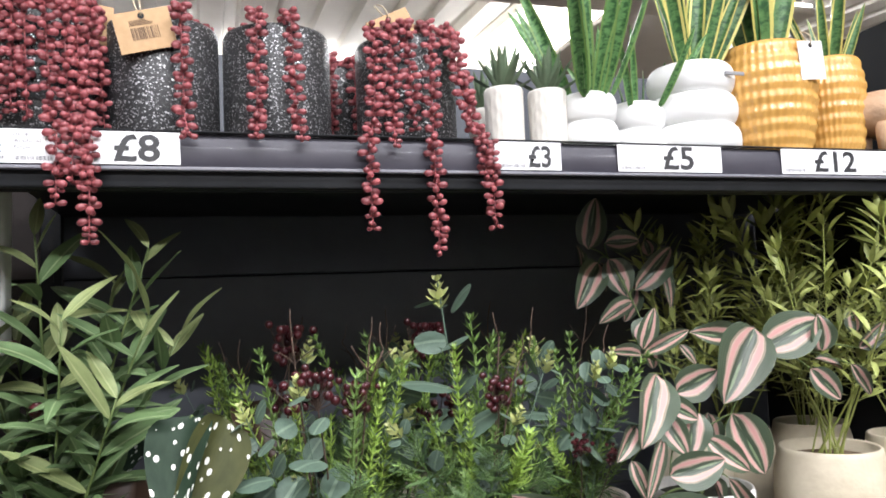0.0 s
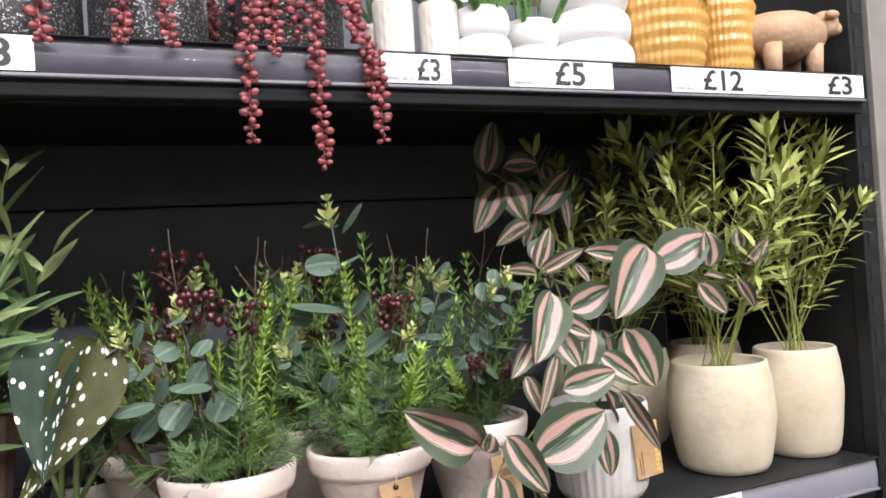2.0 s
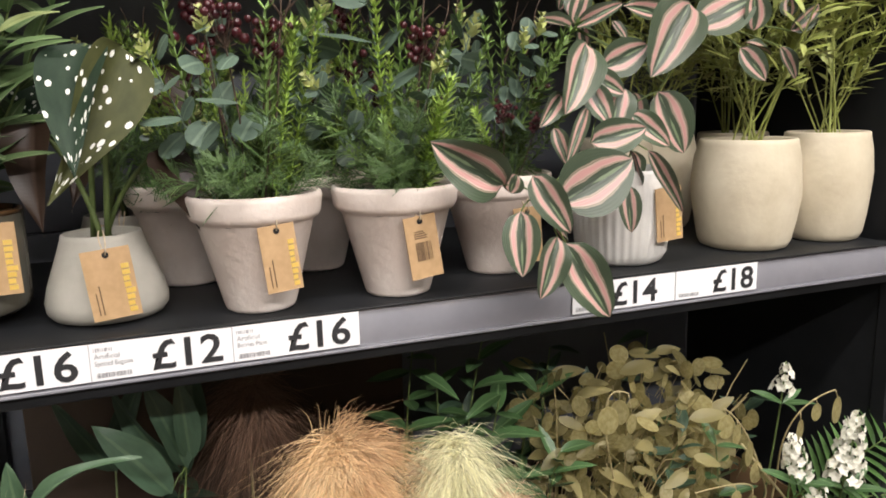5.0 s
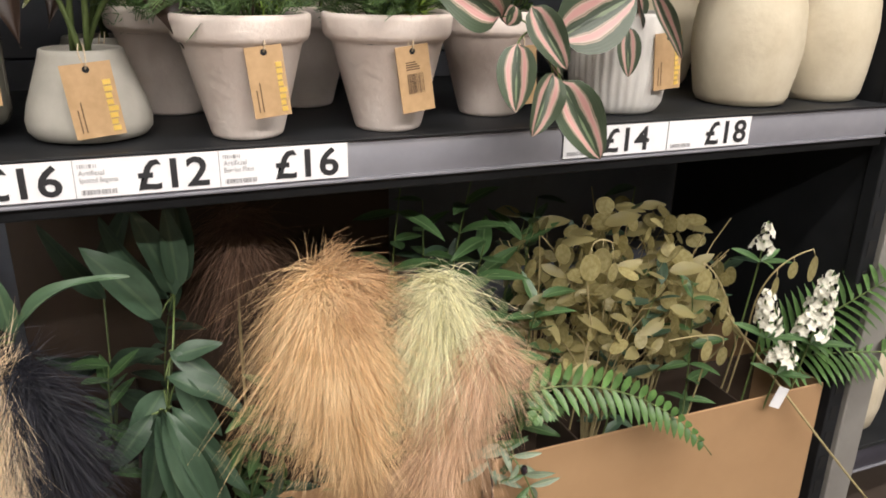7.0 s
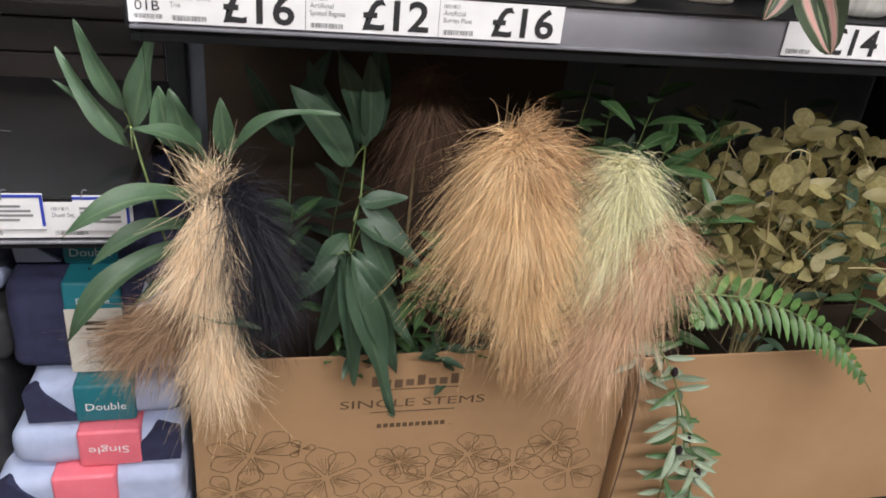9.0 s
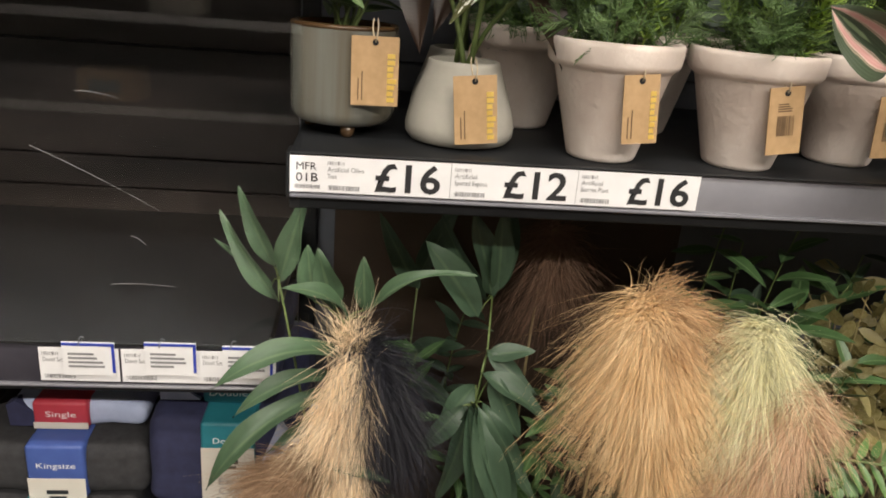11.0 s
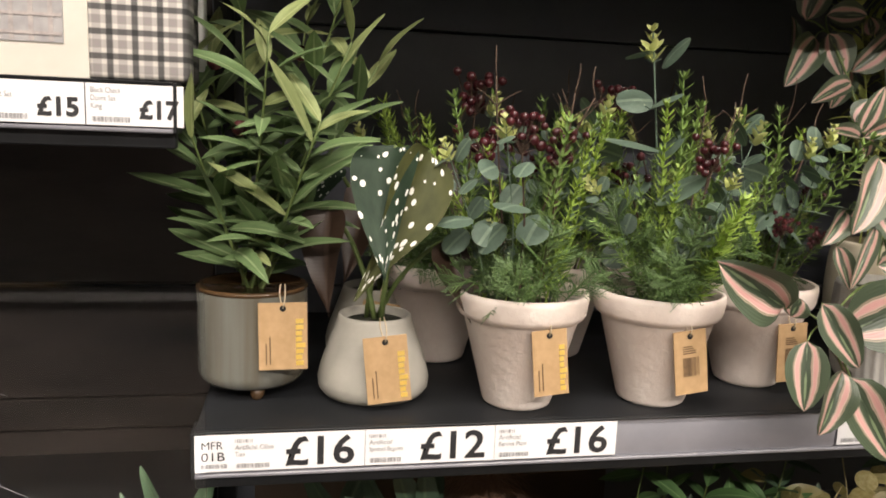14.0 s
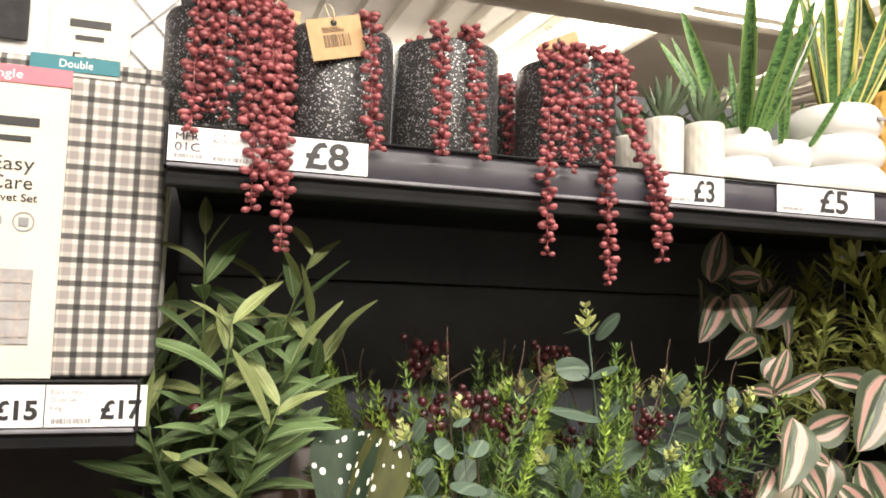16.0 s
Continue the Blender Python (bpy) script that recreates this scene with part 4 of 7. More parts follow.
def round_leaf_stem(key, h, seed, r=0.0165):
    """a few round grey-green leaves in pairs below a pale ruffled young tip"""
    if key in SPRIGS:
        return SPRIGS[key]
    rng = random.Random(seed)
    b = Bulk()
    c = Bulk()
    b.stick([(0, 0, 0), (0.005, 0.003, h * 0.5), (0, 0, h)], 0.0012, 0.0007)
    n = 4
    for k in range(n):
        t = 0.42 + 0.48 * k / (n - 1)
        for s in (0, 1):
            a = k * 1.45 + s * math.pi + rng.uniform(-.4, .4)
            rr = r * (1.0 - 0.55 * k / n) * rng.uniform(0.8, 1.2)
            d = Vector((math.cos(a), math.sin(a), 0.35))
            p = Vector((0, 0, h * t)) + d * (rr + 0.004)
            b.stick([(0, 0, h * t), p - d * rr * 0.8], 0.0007, 0.0006, 3)
            b.disc(p, Vector((-math.cos(a) * 0.5 + rng.uniform(-.4, .4), -math.sin(a) * 0.5 - 0.45, 0.8)), rr, 14, 0.86)
    for k in range(4):
        for s in (0, 1, 2):
            a = k * 1.1 + s * 2.1 + rng.uniform(-.3, .3)
            d = Vector((math.cos(a), math.sin(a), 0.7))
            c.blade((0, 0, h * (0.90 + 0.035 * k)), d, (0, -0.3, 1), 0.0165 - 0.003 * k, 0.010 - 0.0015 * k, -0.2, 3)
    off = len(b.v)
    b.v += c.v
    b.uv += c.uv
    main = len(b.f)
    b.f += [tuple(i + off for i in f) for f in c.f]
    me = b.mesh("round_leaf_stem")
    me.materials.append(SAGEJ)
    me.materials.append(YOUNG)
    for i, p in enumerate(me.polygons):
        p.material_index = 1 if i >= main else 0
    SPRIGS[key] = me
    return me


def berry_stem(key, h, seed, n=13):
    if key in SPRIGS:
        return SPRIGS[key]
    rng = random.Random(seed)
    b = Bulk()
    b.stick([(0, 0, 0), (0.006, 0.0, h * 0.5), (0.0, 0, h * 0.9)], 0.0015, 0.001, 5)
    spots = []
    for k in range(n):
        a = rng.uniform(0, 6.28)
        rr = rng.uniform(0.004, 0.028)
        p = Vector((rr * math.cos(a), rr * math.sin(a), h * 0.93 + rng.uniform(-0.022, 0.022)))
        if any((p - q).length < 0.0085 for q in spots):
            continue
        spots.append(p)
        b.stick([(0, 0, h * 0.82), (p.x * 0.6, p.y * 0.6, (h * 0.82 + p.z) / 2), p], 0.0008, 0.0006, 3)
    main = len(b.f)
    for p in spots:
        b.ball(p, rng.uniform(0.0050, 0.0066), 12, 8)
    me = b.mesh("berry_stem")
    me.materials.append(TWIG)
    me.materials.append(BERRY)
    for i, p in enumerate(me.polygons):
        p.material_index = 1 if i >= main else 0
    SPRIGS[key] = me
    return me


def bamboo_stem(key, h, seed):
    if key in SPRIGS:
        return SPRIGS[key]
    rng = random.Random(seed)
    b = Bulk()
    bend = (rng.uniform(-.02, .02), rng.uniform(-.02, .02))
    at = lambda t: Vector((bend[0] * t * t, bend[1] * t * t, h * t))
    b.stick([at(i / 6) for i in range(7)], 0.0017, 0.0009, 5)
    t = 0.33
    while t < 1.0:
        for s in range(rng.choice((2, 2, 3))):
            a = rng.uniform(0, 6.28)
            d = Vector((math.cos(a), math.sin(a), rng.uniform(0.3, 1.3)))
            p = at(t)
            q = p + d.normalized() * rng.uniform(0.004, 0.020)
            b.stick([p, q], 0.0006, 0.0005, 3)
            L = rng.uniform(0.026, 0.046)
            b.blade(q, d, (0, 0, 1), L, L * 0.235, rng.uniform(-0.1, 0.45), 4)
        t += 0.045
    for s in range(4):
        a = s * 1.6
        b.blade(at(1.0), (math.cos(a) * .6, math.sin(a) * .6, 1), (0, -1, 0.2), 0.036, 0.0095, 0.05, 4)
    me = b.mesh("bamboo_stem")
    me.materials.append(BAMBOO)
    SPRIGS[key] = me
    return me


def sprig(parent, name, me, base, tip, h, spin=0.0):
    """stand a sprig mesh of height h from base to tip"""
    d = Vector(tip) - Vector(base)
    q = d.to_track_quat("Z", "Y").to_matrix().to_4x4()
    ob = new(name, me)
    ob.parent = parent
    ob.matrix_basis = Matrix.Translation(Vector(base)) @ q @ Matrix.Rotation(spin, 4, "Z") @ Matrix.Scale(d.length / h, 4)
    return ob


def bare_twig(t, b0, e, rng):
    b0, e = Vector(b0), Vector(e)
    mid = b0.lerp(e, 0.55) + Vector((rng.uniform(-.02, .02), rng.uniform(-.02, .02), 0.02))
    bm = bmesh.new()
    kink = e + Vector((rng.uniform(-.008, .008), 0, -0.03))
    add_tube(bm, arc(b0, mid, kink, 9), 0.0013, 0.0009, 5)
    add_tube(bm, arc(kink, kink.lerp(e, 0.5) + Vector((rng.uniform(-.006, .006), 0, 0)), e, 5), 0.0010, 0.0006, 5)
    for s in (-1, 1):
        q = mid.lerp(kink, 0.6)
        add_tube(bm, arc(q, q + Vector((s * 0.010, -0.004, 0.012)), q + Vector((s * rng.uniform(0.014, 0.026), -0.01, rng.uniform(0.016, 0.034))), 6), 0.0009, 0.0005, 4)
    part("bare_twig", bm, TWIG, t, "thin bare reddish twig")


def berry_plant(x, y, seed, keys=(), tag=None, spread=1.0, high=0.14, sparse=1.0):
    t = thing("berry_plant", (x, y, MID), "artificial berry and herb plant in a whitewashed clay pot", "potted plant", "berry plants", turn=0)
    flower_pot_body(t, seed)
    rng = random.Random(seed)
    base = lambda: (rng.uniform(-.03, .03), rng.uniform(-.03, .03), 0.10)
    def tip(lo, hi, out):
        a = rng.uniform(0, 6.28)
        o = out * spread * math.sqrt(rng.uniform(0.1, 1))
        return (o * math.cos(a), o * math.sin(a), rng.uniform(lo, hi))
    for k in range(int(15 * sparse)):
        v = rng.randrange(4)
        sprig(t, "herb_sprig", rosemary(f"ros{v}", 0.21, v, ROSEMARY if v else LIME), base(), tip(0.19, 0.22 + high, 0.12), 0.21, rng.uniform(0, 6))
    for k in range(int(9 * sparse)):
        v = rng.randrange(3)
        sprig(t, "cedar_sprig", cedar(f"ced{v}", 0.14, 20 + v), base(), tip(0.13, 0.23, 0.105), 0.14, rng.uniform(0, 6))
    for k in range(int(4 * sparse)):
        v = rng.randrange(3)
        sprig(t, "round_leaf_sprig", round_leaf_stem(f"rnd{v}", 0.22, 40 + v), base(), tip(0.20, 0.22 + high, 0.115), 0.22, rng.uniform(0, 6))
    for k in range(1):
        v = rng.randrange(2)
        sprig(t, "berry_sprig", berry_stem(f"ber{v}", 0.2, 60 + v), base(), tip(0.24, 0.31, 0.09), 0.2, rng.uniform(0, 6))
    for k in range(int(2 * sparse)):
        bare_twig(t, base(), tip(0.33, 0.385, 0.09), rng)
    for kind, px, py, pz in keys:
        b0 = ((px - x) * 0.35, (py - y) * 0.35, 0.10)
        tp = (px - x, py - y, pz - MID)
        if kind == "lime":
            sprig(t, "herb_sprig", rosemary("lime", 0.22, 9, LIME, 0.0215, 0.0085, 6), b0, tp, 0.22)
        elif kind == "herb":
            sprig(t, "herb_sprig", rosemary("ros2", 0.21, 2, ROSEMARY), b0, tp, 0.21)
        elif kind == "bush":
            sprig(t, "herb_sprig", rosemary("bush", 0.14, 19, LIME, 0.0245, 0.0062, 6), b0, tp, 0.14)
        elif kind == "round":
            sprig(t, "round_leaf_sprig", round_leaf_stem("rndbig", 0.22, 44, 0.0215), b0, tp, 0.22, 0.6)
        elif kind == "berry":
            sprig(t, "berry_sprig", berry_stem("berbig", 0.25, 66, 30), b0, tp, 0.25)
        elif kind == "twig":
            bare_twig(t, b0, tp, rng)
        elif kind == "cedar":
            sprig(t, "cedar_sprig", cedar("ced1", 0.14, 21), b0, tp, 0.14, 1.0)
    if tag:
        swing_tag(t, tag[0], tag[1], 0.037, 0.070, tag[2])
    return t


berry_plant(0.339, 0.064, 11, (("lime", 0.384, -0.005, 1.150), ("lime", 0.425, 0.05, 1.170), ("round", 0.293, 0.0, 1.160), ("round", 0.238, 0.02, 1.135), ("round", 0.430, 0.08, 1.185), ("berry", 0.312, 0.01, 1.165), ("berry", 0.358, 0.012, 1.150), ("twig", 0.293, 0.05, 1.234), ("twig", 0.384, 0.05, 1.221), ("cedar", 0.346, -0.01, 1.065), ("cedar", 0.295, -0.04, 1.02), ("cedar", 0.39, -0.03, 1.02), ("herb", 0.26, 0.12, 1.19)), ((0.010, -0.068, 0.100), -6, False), high=0.11, sparse=0.9)
berry_plant(0.499, 0.062, 12, (("lime", 0.469, 0.02, 1.185), ("lime", 0.478, 0.0, 1.12), ("bush", 0.530, -0.045, 1.09), ("bush", 0.520, -0.035, 1.065), ("round", 0.466, 0.06, 1.258), ("round", 0.604, 0.06, 1.165), ("herb", 0.504, 0.05, 1.22), ("herb", 0.535, 0.06, 1.19), ("berry", 0.516, 0.0, 1.145), ("twig", 0.60, 0.09, 1.224), ("twig", 0.57, 0.06, 1.19), ("cedar", 0.497, -0.02, 1.07), ("cedar", 0.46, -0.03, 1.03)), ((0.004, -0.068, 0.098), -8, True), high=0.11, sparse=0.9)
berry_plant(0.653, 0.115, 13, (("round", 0.662, 0.05, 1.15), ("round", 0.679, 0.04, 1.165), ("round", 0.60, 0.1, 1.18), ("berry", 0.626, 0.03, 1.065), ("berry", 0.672, 0.03, 1.05), ("herb", 0.655, 0.10, 1.19), ("herb", 0.62, 0.08, 1.17)), ((0.01, -0.068, 0.09), -4, True), high=0.12)
berry_plant(0.275, 0.235, 14, (("berry", 0.307, 0.18, 1.21), ("herb", 0.22, 0.2, 1.17)), high=0.12)
berry_plant(0.292, 0.385, 15, sparse=0.7, high=0.12)
berry_plant(0.440, 0.245, 16, (("berry", 0.49, 0.2, 1.205),), high=0.13)
berry_plant(0.590, 0.285, 17, high=0.12)
berry_plant(0.470, 0.39, 18, sparse=0.7, high=0.12)


def olive_tree():
    t = thing("olive_tree", (0.048, 0.128, MID), "artificial olive tree in a blue-grey streaked glazed pot", "potted plant")
    olive_pot(t)
    rng = random.Random(5)
    me = [leaf_mesh(f"olive{k}", 0.080, 0.0195, 0.45, 0.75, 0.3, c, 0.03, 4, 11) for k, c in enumerate((0.18, 0.45, 0.02))]
    tips = [(-0.01, -0.05, 0.47), (0.10, -0.05, 0.455), (0.06, 0.02, 0.42), (-0.07, -0.03, 0.38), (0.13, -0.02, 0.36), (0.02, -0.085, 0.38), (-0.05, 0.05, 0.36), (0.07, -0.08, 0.30), (-0.06, -0.07, 0.30), (0.10, -0.06, 0.38)]
    for k, tp in enumerate(tips):
        b0 = Vector((rng.uniform(-.015, .015), rng.uniform(-.015, .015), 0.10))
        mid = Vector((tp[0] * 0.35, tp[1] * 0.35, tp[2] * 0.55))
        pts = arc(b0, mid, tp, 12)
        stem = part("stem", add_tube(bmesh.new(), pts, 0.0022, 0.001, 6), STEMG, t)
        n = 20
        for j in range(n):
            u = 0.22 + 0.78 * j / (n - 1)
            i = min(10, int(u * 11))
            p = pts[i].lerp(pts[i + 1], u * 11 - i) if i < 11 else pts[-1]
            a = j * 2.4 + k
            lift = rng.uniform(0.1, 1.1) + 0.9 * max(0, u - 0.75) / 0.25
            d = Vector((math.cos(a), math.sin(a), lift))
            leaf(stem, rng.choice(me), p, d, (rng.uniform(-.3, .3), -0.5, 1), rng.uniform(0.75, 1.25) * (1.0 if u < 0.95 else 0.8), OLIVEY if (u > 0.9 or rng.random() < 0.06) else OLIVE)
    for p in ((-0.035, -0.03, 0.355), (-0.01, -0.04, 0.29), (0.05, -0.01, 0.37)):
        b = Bulk()
        b.ball(p, 0.0085, 12, 8)
        put_mesh("olive_fruit", b.mesh("olive_fruit"), BERRY, t)
    swing_tag(t, (0.034, -0.064, 0.113), -1, 0.050, 0.072)


olive_tree()


def begonia(x, y, seed, front):
    t = thing("begonia", (x, y, MID), "artificial spotted begonia in a squat grey cement pot" if front else "spotted begonia with maroon leaf backs in a grey pot", "potted plant", "begonias")
    begonia_pot(t)
    rng = random.Random(seed)
    big = leaf_mesh("begonia_wing", 0.150, 0.080, 0.27, 0.55, 0.30, 0.10, 0.03, 8, 30, 0.15, 0.55)
    bigr = leaf_mesh("begonia_wing_b", 0.160, 0.076, 0.30, 0.55, 0.30, 0.05, 0.04, 8, 30, -0.15, 0.55)
    if front:
        spots = [((0.190, 0.025, 1.130), (0.170, -0.062, 1.020), (-0.45, -1, 0.55), SPOT, big), ((0.222, 0.015, 1.128), (0.158, -0.034, 1.000), (0.55, -1, 0.3), SPOTO, bigr), ((0.13, 0.10, 1.06), (0.125, 0.07, 0.95), (-0.5, -1, 0.2), MAROON, big), ((0.25, 0.07, 1.03), (0.29, 0.04, 0.94), (0.4, -0.8, 0.3), MAROON, big)]
    else:
        spots = [((0.14, 0.20, 1.10), (0.09, 0.14, 1.03), (-0.3, -1, 0.5), SPOT, big), ((0.25, 0.2, 1.12), (0.30, 0.14, 1.03), (0.3, -0.6, 0.7), MAROON, big), ((0.18, 0.22, 1.08), (0.15, 0.17, 0.97), (-0.4, -1, 0.2), MAROON, bigr)]
    for a, b, up, m, me in spots:
        A = Vector(a) - Vector((x, y, MID))
        B = Vector(b) - Vector((x, y, MID))
        st = part("stalk", add_tube(bmesh.new(), arc((rng.uniform(-.012, .012), rng.uniform(-.012, .012), 0.082), (A.x * 0.3, A.y * 0.3, A.z * 0.8), A, 10), 0.0034, 0.0022, 7), STEMG, t)
        leaf(st, me, A, B - A, up, (B - A).length / 0.147, m)
    swing_tag(t, (0.004, -0.067, 0.083), -6 if front else 10, 0.046, 0.072, foil=front)


begonia(0.182, 0.105, 1, True)
begonia(0.195, 0.255, 2, False)


def bamboo_plant(x, y, seed, r, h, stems):
    t = thing("bamboo_plant", (x, y, MID), "artificial bamboo plant with yellow-green leaves in a handmade cream clay pot", "potted plant", "bamboo plants")
    cream_pot(t, seed, r, h)
    rng = random.Random(seed)
    for k in range(stems):
        a = rng.uniform(0, 6.28)
        o = 0.14 * math.sqrt(rng.uniform(0.02, 1))
        v = rng.randrange(4)
        tipz = rng.uniform(0.33, 0.50) if k > 2 else rng.uniform(0.46, 0.51)
        tx = o * math.cos(a) + 0.0
        if x + tx > 1.255:
            tx = 1.25 - x
        sprig(t, "cane", bamboo_stem(f"bam{v}", 0.34, 80 + v), (rng.uniform(-.02, .02), rng.uniform(-.02, .02), h * 0.88), (tx, o * math.sin(a) - 0.035, tipz), 0.34, rng.uniform(0, 6))
    return t


bamboo_plant(1.050, 0.095, 3, 0.077, 0.158, 15)
bamboo_plant(1.1985, 0.090, 4, 0.0665, 0.163, 13)
bamboo_plant(1.04, 0.30, 6, 0.072, 0.158, 12)
bamboo_plant(1.19, 0.28, 7, 0.0665, 0.158, 11)
bamboo_plant(0.93, 0.25, 8, 0.06, 0.158, 6)


def striped_plant():
    t = thing("striped_trailing_plant", (0.832, 0.092, MID), "trailing plant with pink and green striped leaves in ribbed pot", "potted plant")
    ribbed_pot(t)
    o = Vector((0.832, 0.092, MID))
    blades = [leaf_mesh("stripe_blade0", 0.1, 0.1, 0.42, 0.62, 0.25, 0.07, 0.0, 8, 12), leaf_mesh("stripe_blade1", 0.1, 0.1, 0.44, 0.62, 0.4, 0.13, 0.03, 8, 12), leaf_mesh("stripe_blade2", 0.1, 0.1, 0.40, 0.6, 0.32, 0.10, 0.02, 8, 12, 0.08)]
    rng = random.Random(3)
    # stalk end, tip, width of each leaf, stem by stem
    high = [(0.736, 0.190, 1.304, 0.748, 0.180, 1.377, 0.044), (0.765, 0.190, 1.312, 0.817, 0.180, 1.314, 0.035), (0.752, 0.190, 1.283, 0.705, 0.170, 1.219, 0.046), (0.764, 0.180, 1.288, 0.784, 0.170, 1.233, 0.048), (0.804, 0.180, 1.242, 0.865, 0.170, 1.303, 0.042), (0.772, 0.140, 1.225, 0.716, 0.130, 1.198, 0.027), (0.859, 0.190, 1.281, 0.862, 0.180, 1.213, 0.019)]
    mid = [(0.748, 0.080, 1.163, 0.763, 0.070, 1.216, 0.027), (0.743, 0.070, 1.157, 0.800, 0.050, 1.186, 0.022), (0.738, 0.070, 1.157, 0.682, 0.050, 1.165, 0.019), (0.797, 0.070, 1.166, 0.813, 0.060, 1.140, 0.015), (0.880, 0.060, 1.169, 0.805, 0.050, 1.183, 0.036), (0.885, 0.030, 1.184, 0.817, 0.010, 1.096, 0.071), (0.896, 0.030, 1.155, 0.972, 0.010, 1.192, 0.062), (0.970, 0.010, 1.151, 0.960, 0.000, 1.198, 0.037), (1.032, 0.010, 1.151, 1.069, 0.000, 1.184, 0.025), (0.950, 0.010, 1.129, 0.985, 0.000, 1.088, 0.033), (1.016, 0.010, 1.131, 1.036, 0.000, 1.090, 0.020)]
    front = [(0.773, 0.050, 1.108, 0.823, 0.030, 1.134, 0.048), (0.734, 0.030, 1.135, 0.693, 0.000, 1.055, 0.052), (0.733, 0.020, 1.085, 0.751, 0.000, 1.040, 0.035), (0.848, 0.040, 1.077, 0.884, 0.030, 0.998, 0.058), (0.826, 0.060, 1.077, 0.827, 0.050, 1.025, 0.030), (0.724, 0.000, 1.019, 0.788, -0.020, 1.035, 0.045), (0.724, 0.010, 1.060, 0.686, -0.010, 0.994, 0.018), (0.686, 0.020, 1.037, 0.694, 0.000, 0.992, 0.021), (0.812, 0.010, 1.006, 0.854, -0.010, 0.928, 0.022), (0.776, 0.000, 0.965, 0.777, -0.010, 0.908, 0.029), (0.795, 0.045, 1.085, 0.772, 0.03, 1.025, 0.040), (0.800, 0.03, 1.05, 0.846, 0.01, 1.01, 0.036), (0.745, 0.04, 1.10, 0.79, 0.03, 1.075, 0.032), (0.70, 0.03, 1.075, 0.664, 0.01, 1.04, 0.026)]
    trail = [(0.656, -0.050, 0.958, 0.734, -0.070, 1.003, 0.075), (0.595, -0.030, 0.979, 0.507, -0.050, 1.027, 0.058), (0.614, -0.060, 0.991, 0.650, -0.080, 0.929, 0.038), (0.595, -0.070, 0.955, 0.589, -0.085, 0.888, 0.041), (0.639, -0.070, 0.924, 0.612, -0.085, 0.862, 0.035), (0.649, -0.070, 0.916, 0.695, -0.090, 0.832, 0.053)]
    for rows, end in ((high, (0.765, 0.185, 1.29)), (mid, (0.91, 0.04, 1.16)), (front, (0.75, 0.02, 1.07)), (trail, (0.63, -0.05, 0.965))):
        e = Vector(end) - o
        way = arc((0, 0, 0.115), (e.x * 0.5, e.y * 0.5, max(0.17, e.z * 0.8)), e, 12)
        st = part("trailing_stem", add_tube(bmesh.new(), way, 0.0019, 0.0013, 6), STEMG, t)
        for i, (ax, ay, az, bx, by, bz, w) in enumerate(rows):
            a, b = Vector((ax, ay, az)) - o, Vector((bx, by, bz)) - o
            q = min(way[4:], key=lambda c: (c - a).length)
            if (q - a).length > 0.004:
                part("leaf_stalk", add_tube(bmesh.new(), arc(q, (q + a) / 2 + Vector((0, 0.006, 0.010)), a, 6), 0.0012, 0.0010, 5), STEMG, st)
            laid_leaf(st, blades[i % 3], a, b, w, (rng.uniform(-.55, -.05), -1, rng.uniform(-0.1, 0.45)), STRIPE)
            if i % 2 == 0:
                # a smaller leaf, partly turned away, behind the larger one
                c = a + Vector((rng.uniform(-.025, .025), 0.022, rng.uniform(-.015, .02)))
                laid_leaf(st, blades[1], c, c + Vector((rng.uniform(-.04, .04), 0.005, rng.uniform(-.055, .03))), rng.uniform(0.018, 0.034), (rng.uniform(-1, 1), -0.7, 0.5), STRIPE)
    swing_tag(t, (0.022, -0.07, 0.105), -5, 0.04, 0.07)


striped_plant()

# ---- upper shelf ----


def bead_mesh():
    if "bead" not in SPRIGS:
        b = Bulk()
        b.ball((0, 0, 0), 0.0040, 8, 6)
        me = b.mesh("bead")
        for v in me.vertices:
            v.co.y *= 1.5
            v.co.y += 0.0062
            v.co.x *= 0.7 + 60 * v.co.y * 0.5
            v.co.z *= 0.7 + 60 * v.co.y * 0.5
        me.materials.append(BEAD)
        SPRIGS["bead"] = me
    return SPRIGS["bead"]


def strand(parent, o, pts, seed, gap=0.0066):
    """a hanging string of fat beads in pairs"""
    rng = random.Random(seed)
    pts = [Vector(p) - o for p in pts]
    way = []
    for a, b in zip(pts, pts[1:]):
        n = max(1, int((b - a).length / gap))
        way += [a.lerp(b, i / n) for i in range(n)]
    way.append(pts[-1])
    st = part("strand", add_tube(bmesh.new(), way, 0.0011, 0.0009, 5), BEAD, parent)
    me = bead_mesh()
    for k, p in enumerate(way):
        for s in range(2):
            a = k * 1.3 + s * math.pi + rng.uniform(-.5, .5)
            end = (len(way) - k) < 4
            ob = new("bead", me)
            ob.parent = st
            ob.matrix_basis = aim(p, (math.cos(a), math.sin(a) - 0.15, rng.uniform(-0.35, 0.3)), (0, 0, 1), rng.uniform(0.82, 1.14) * (0.75 if end else 1.0))


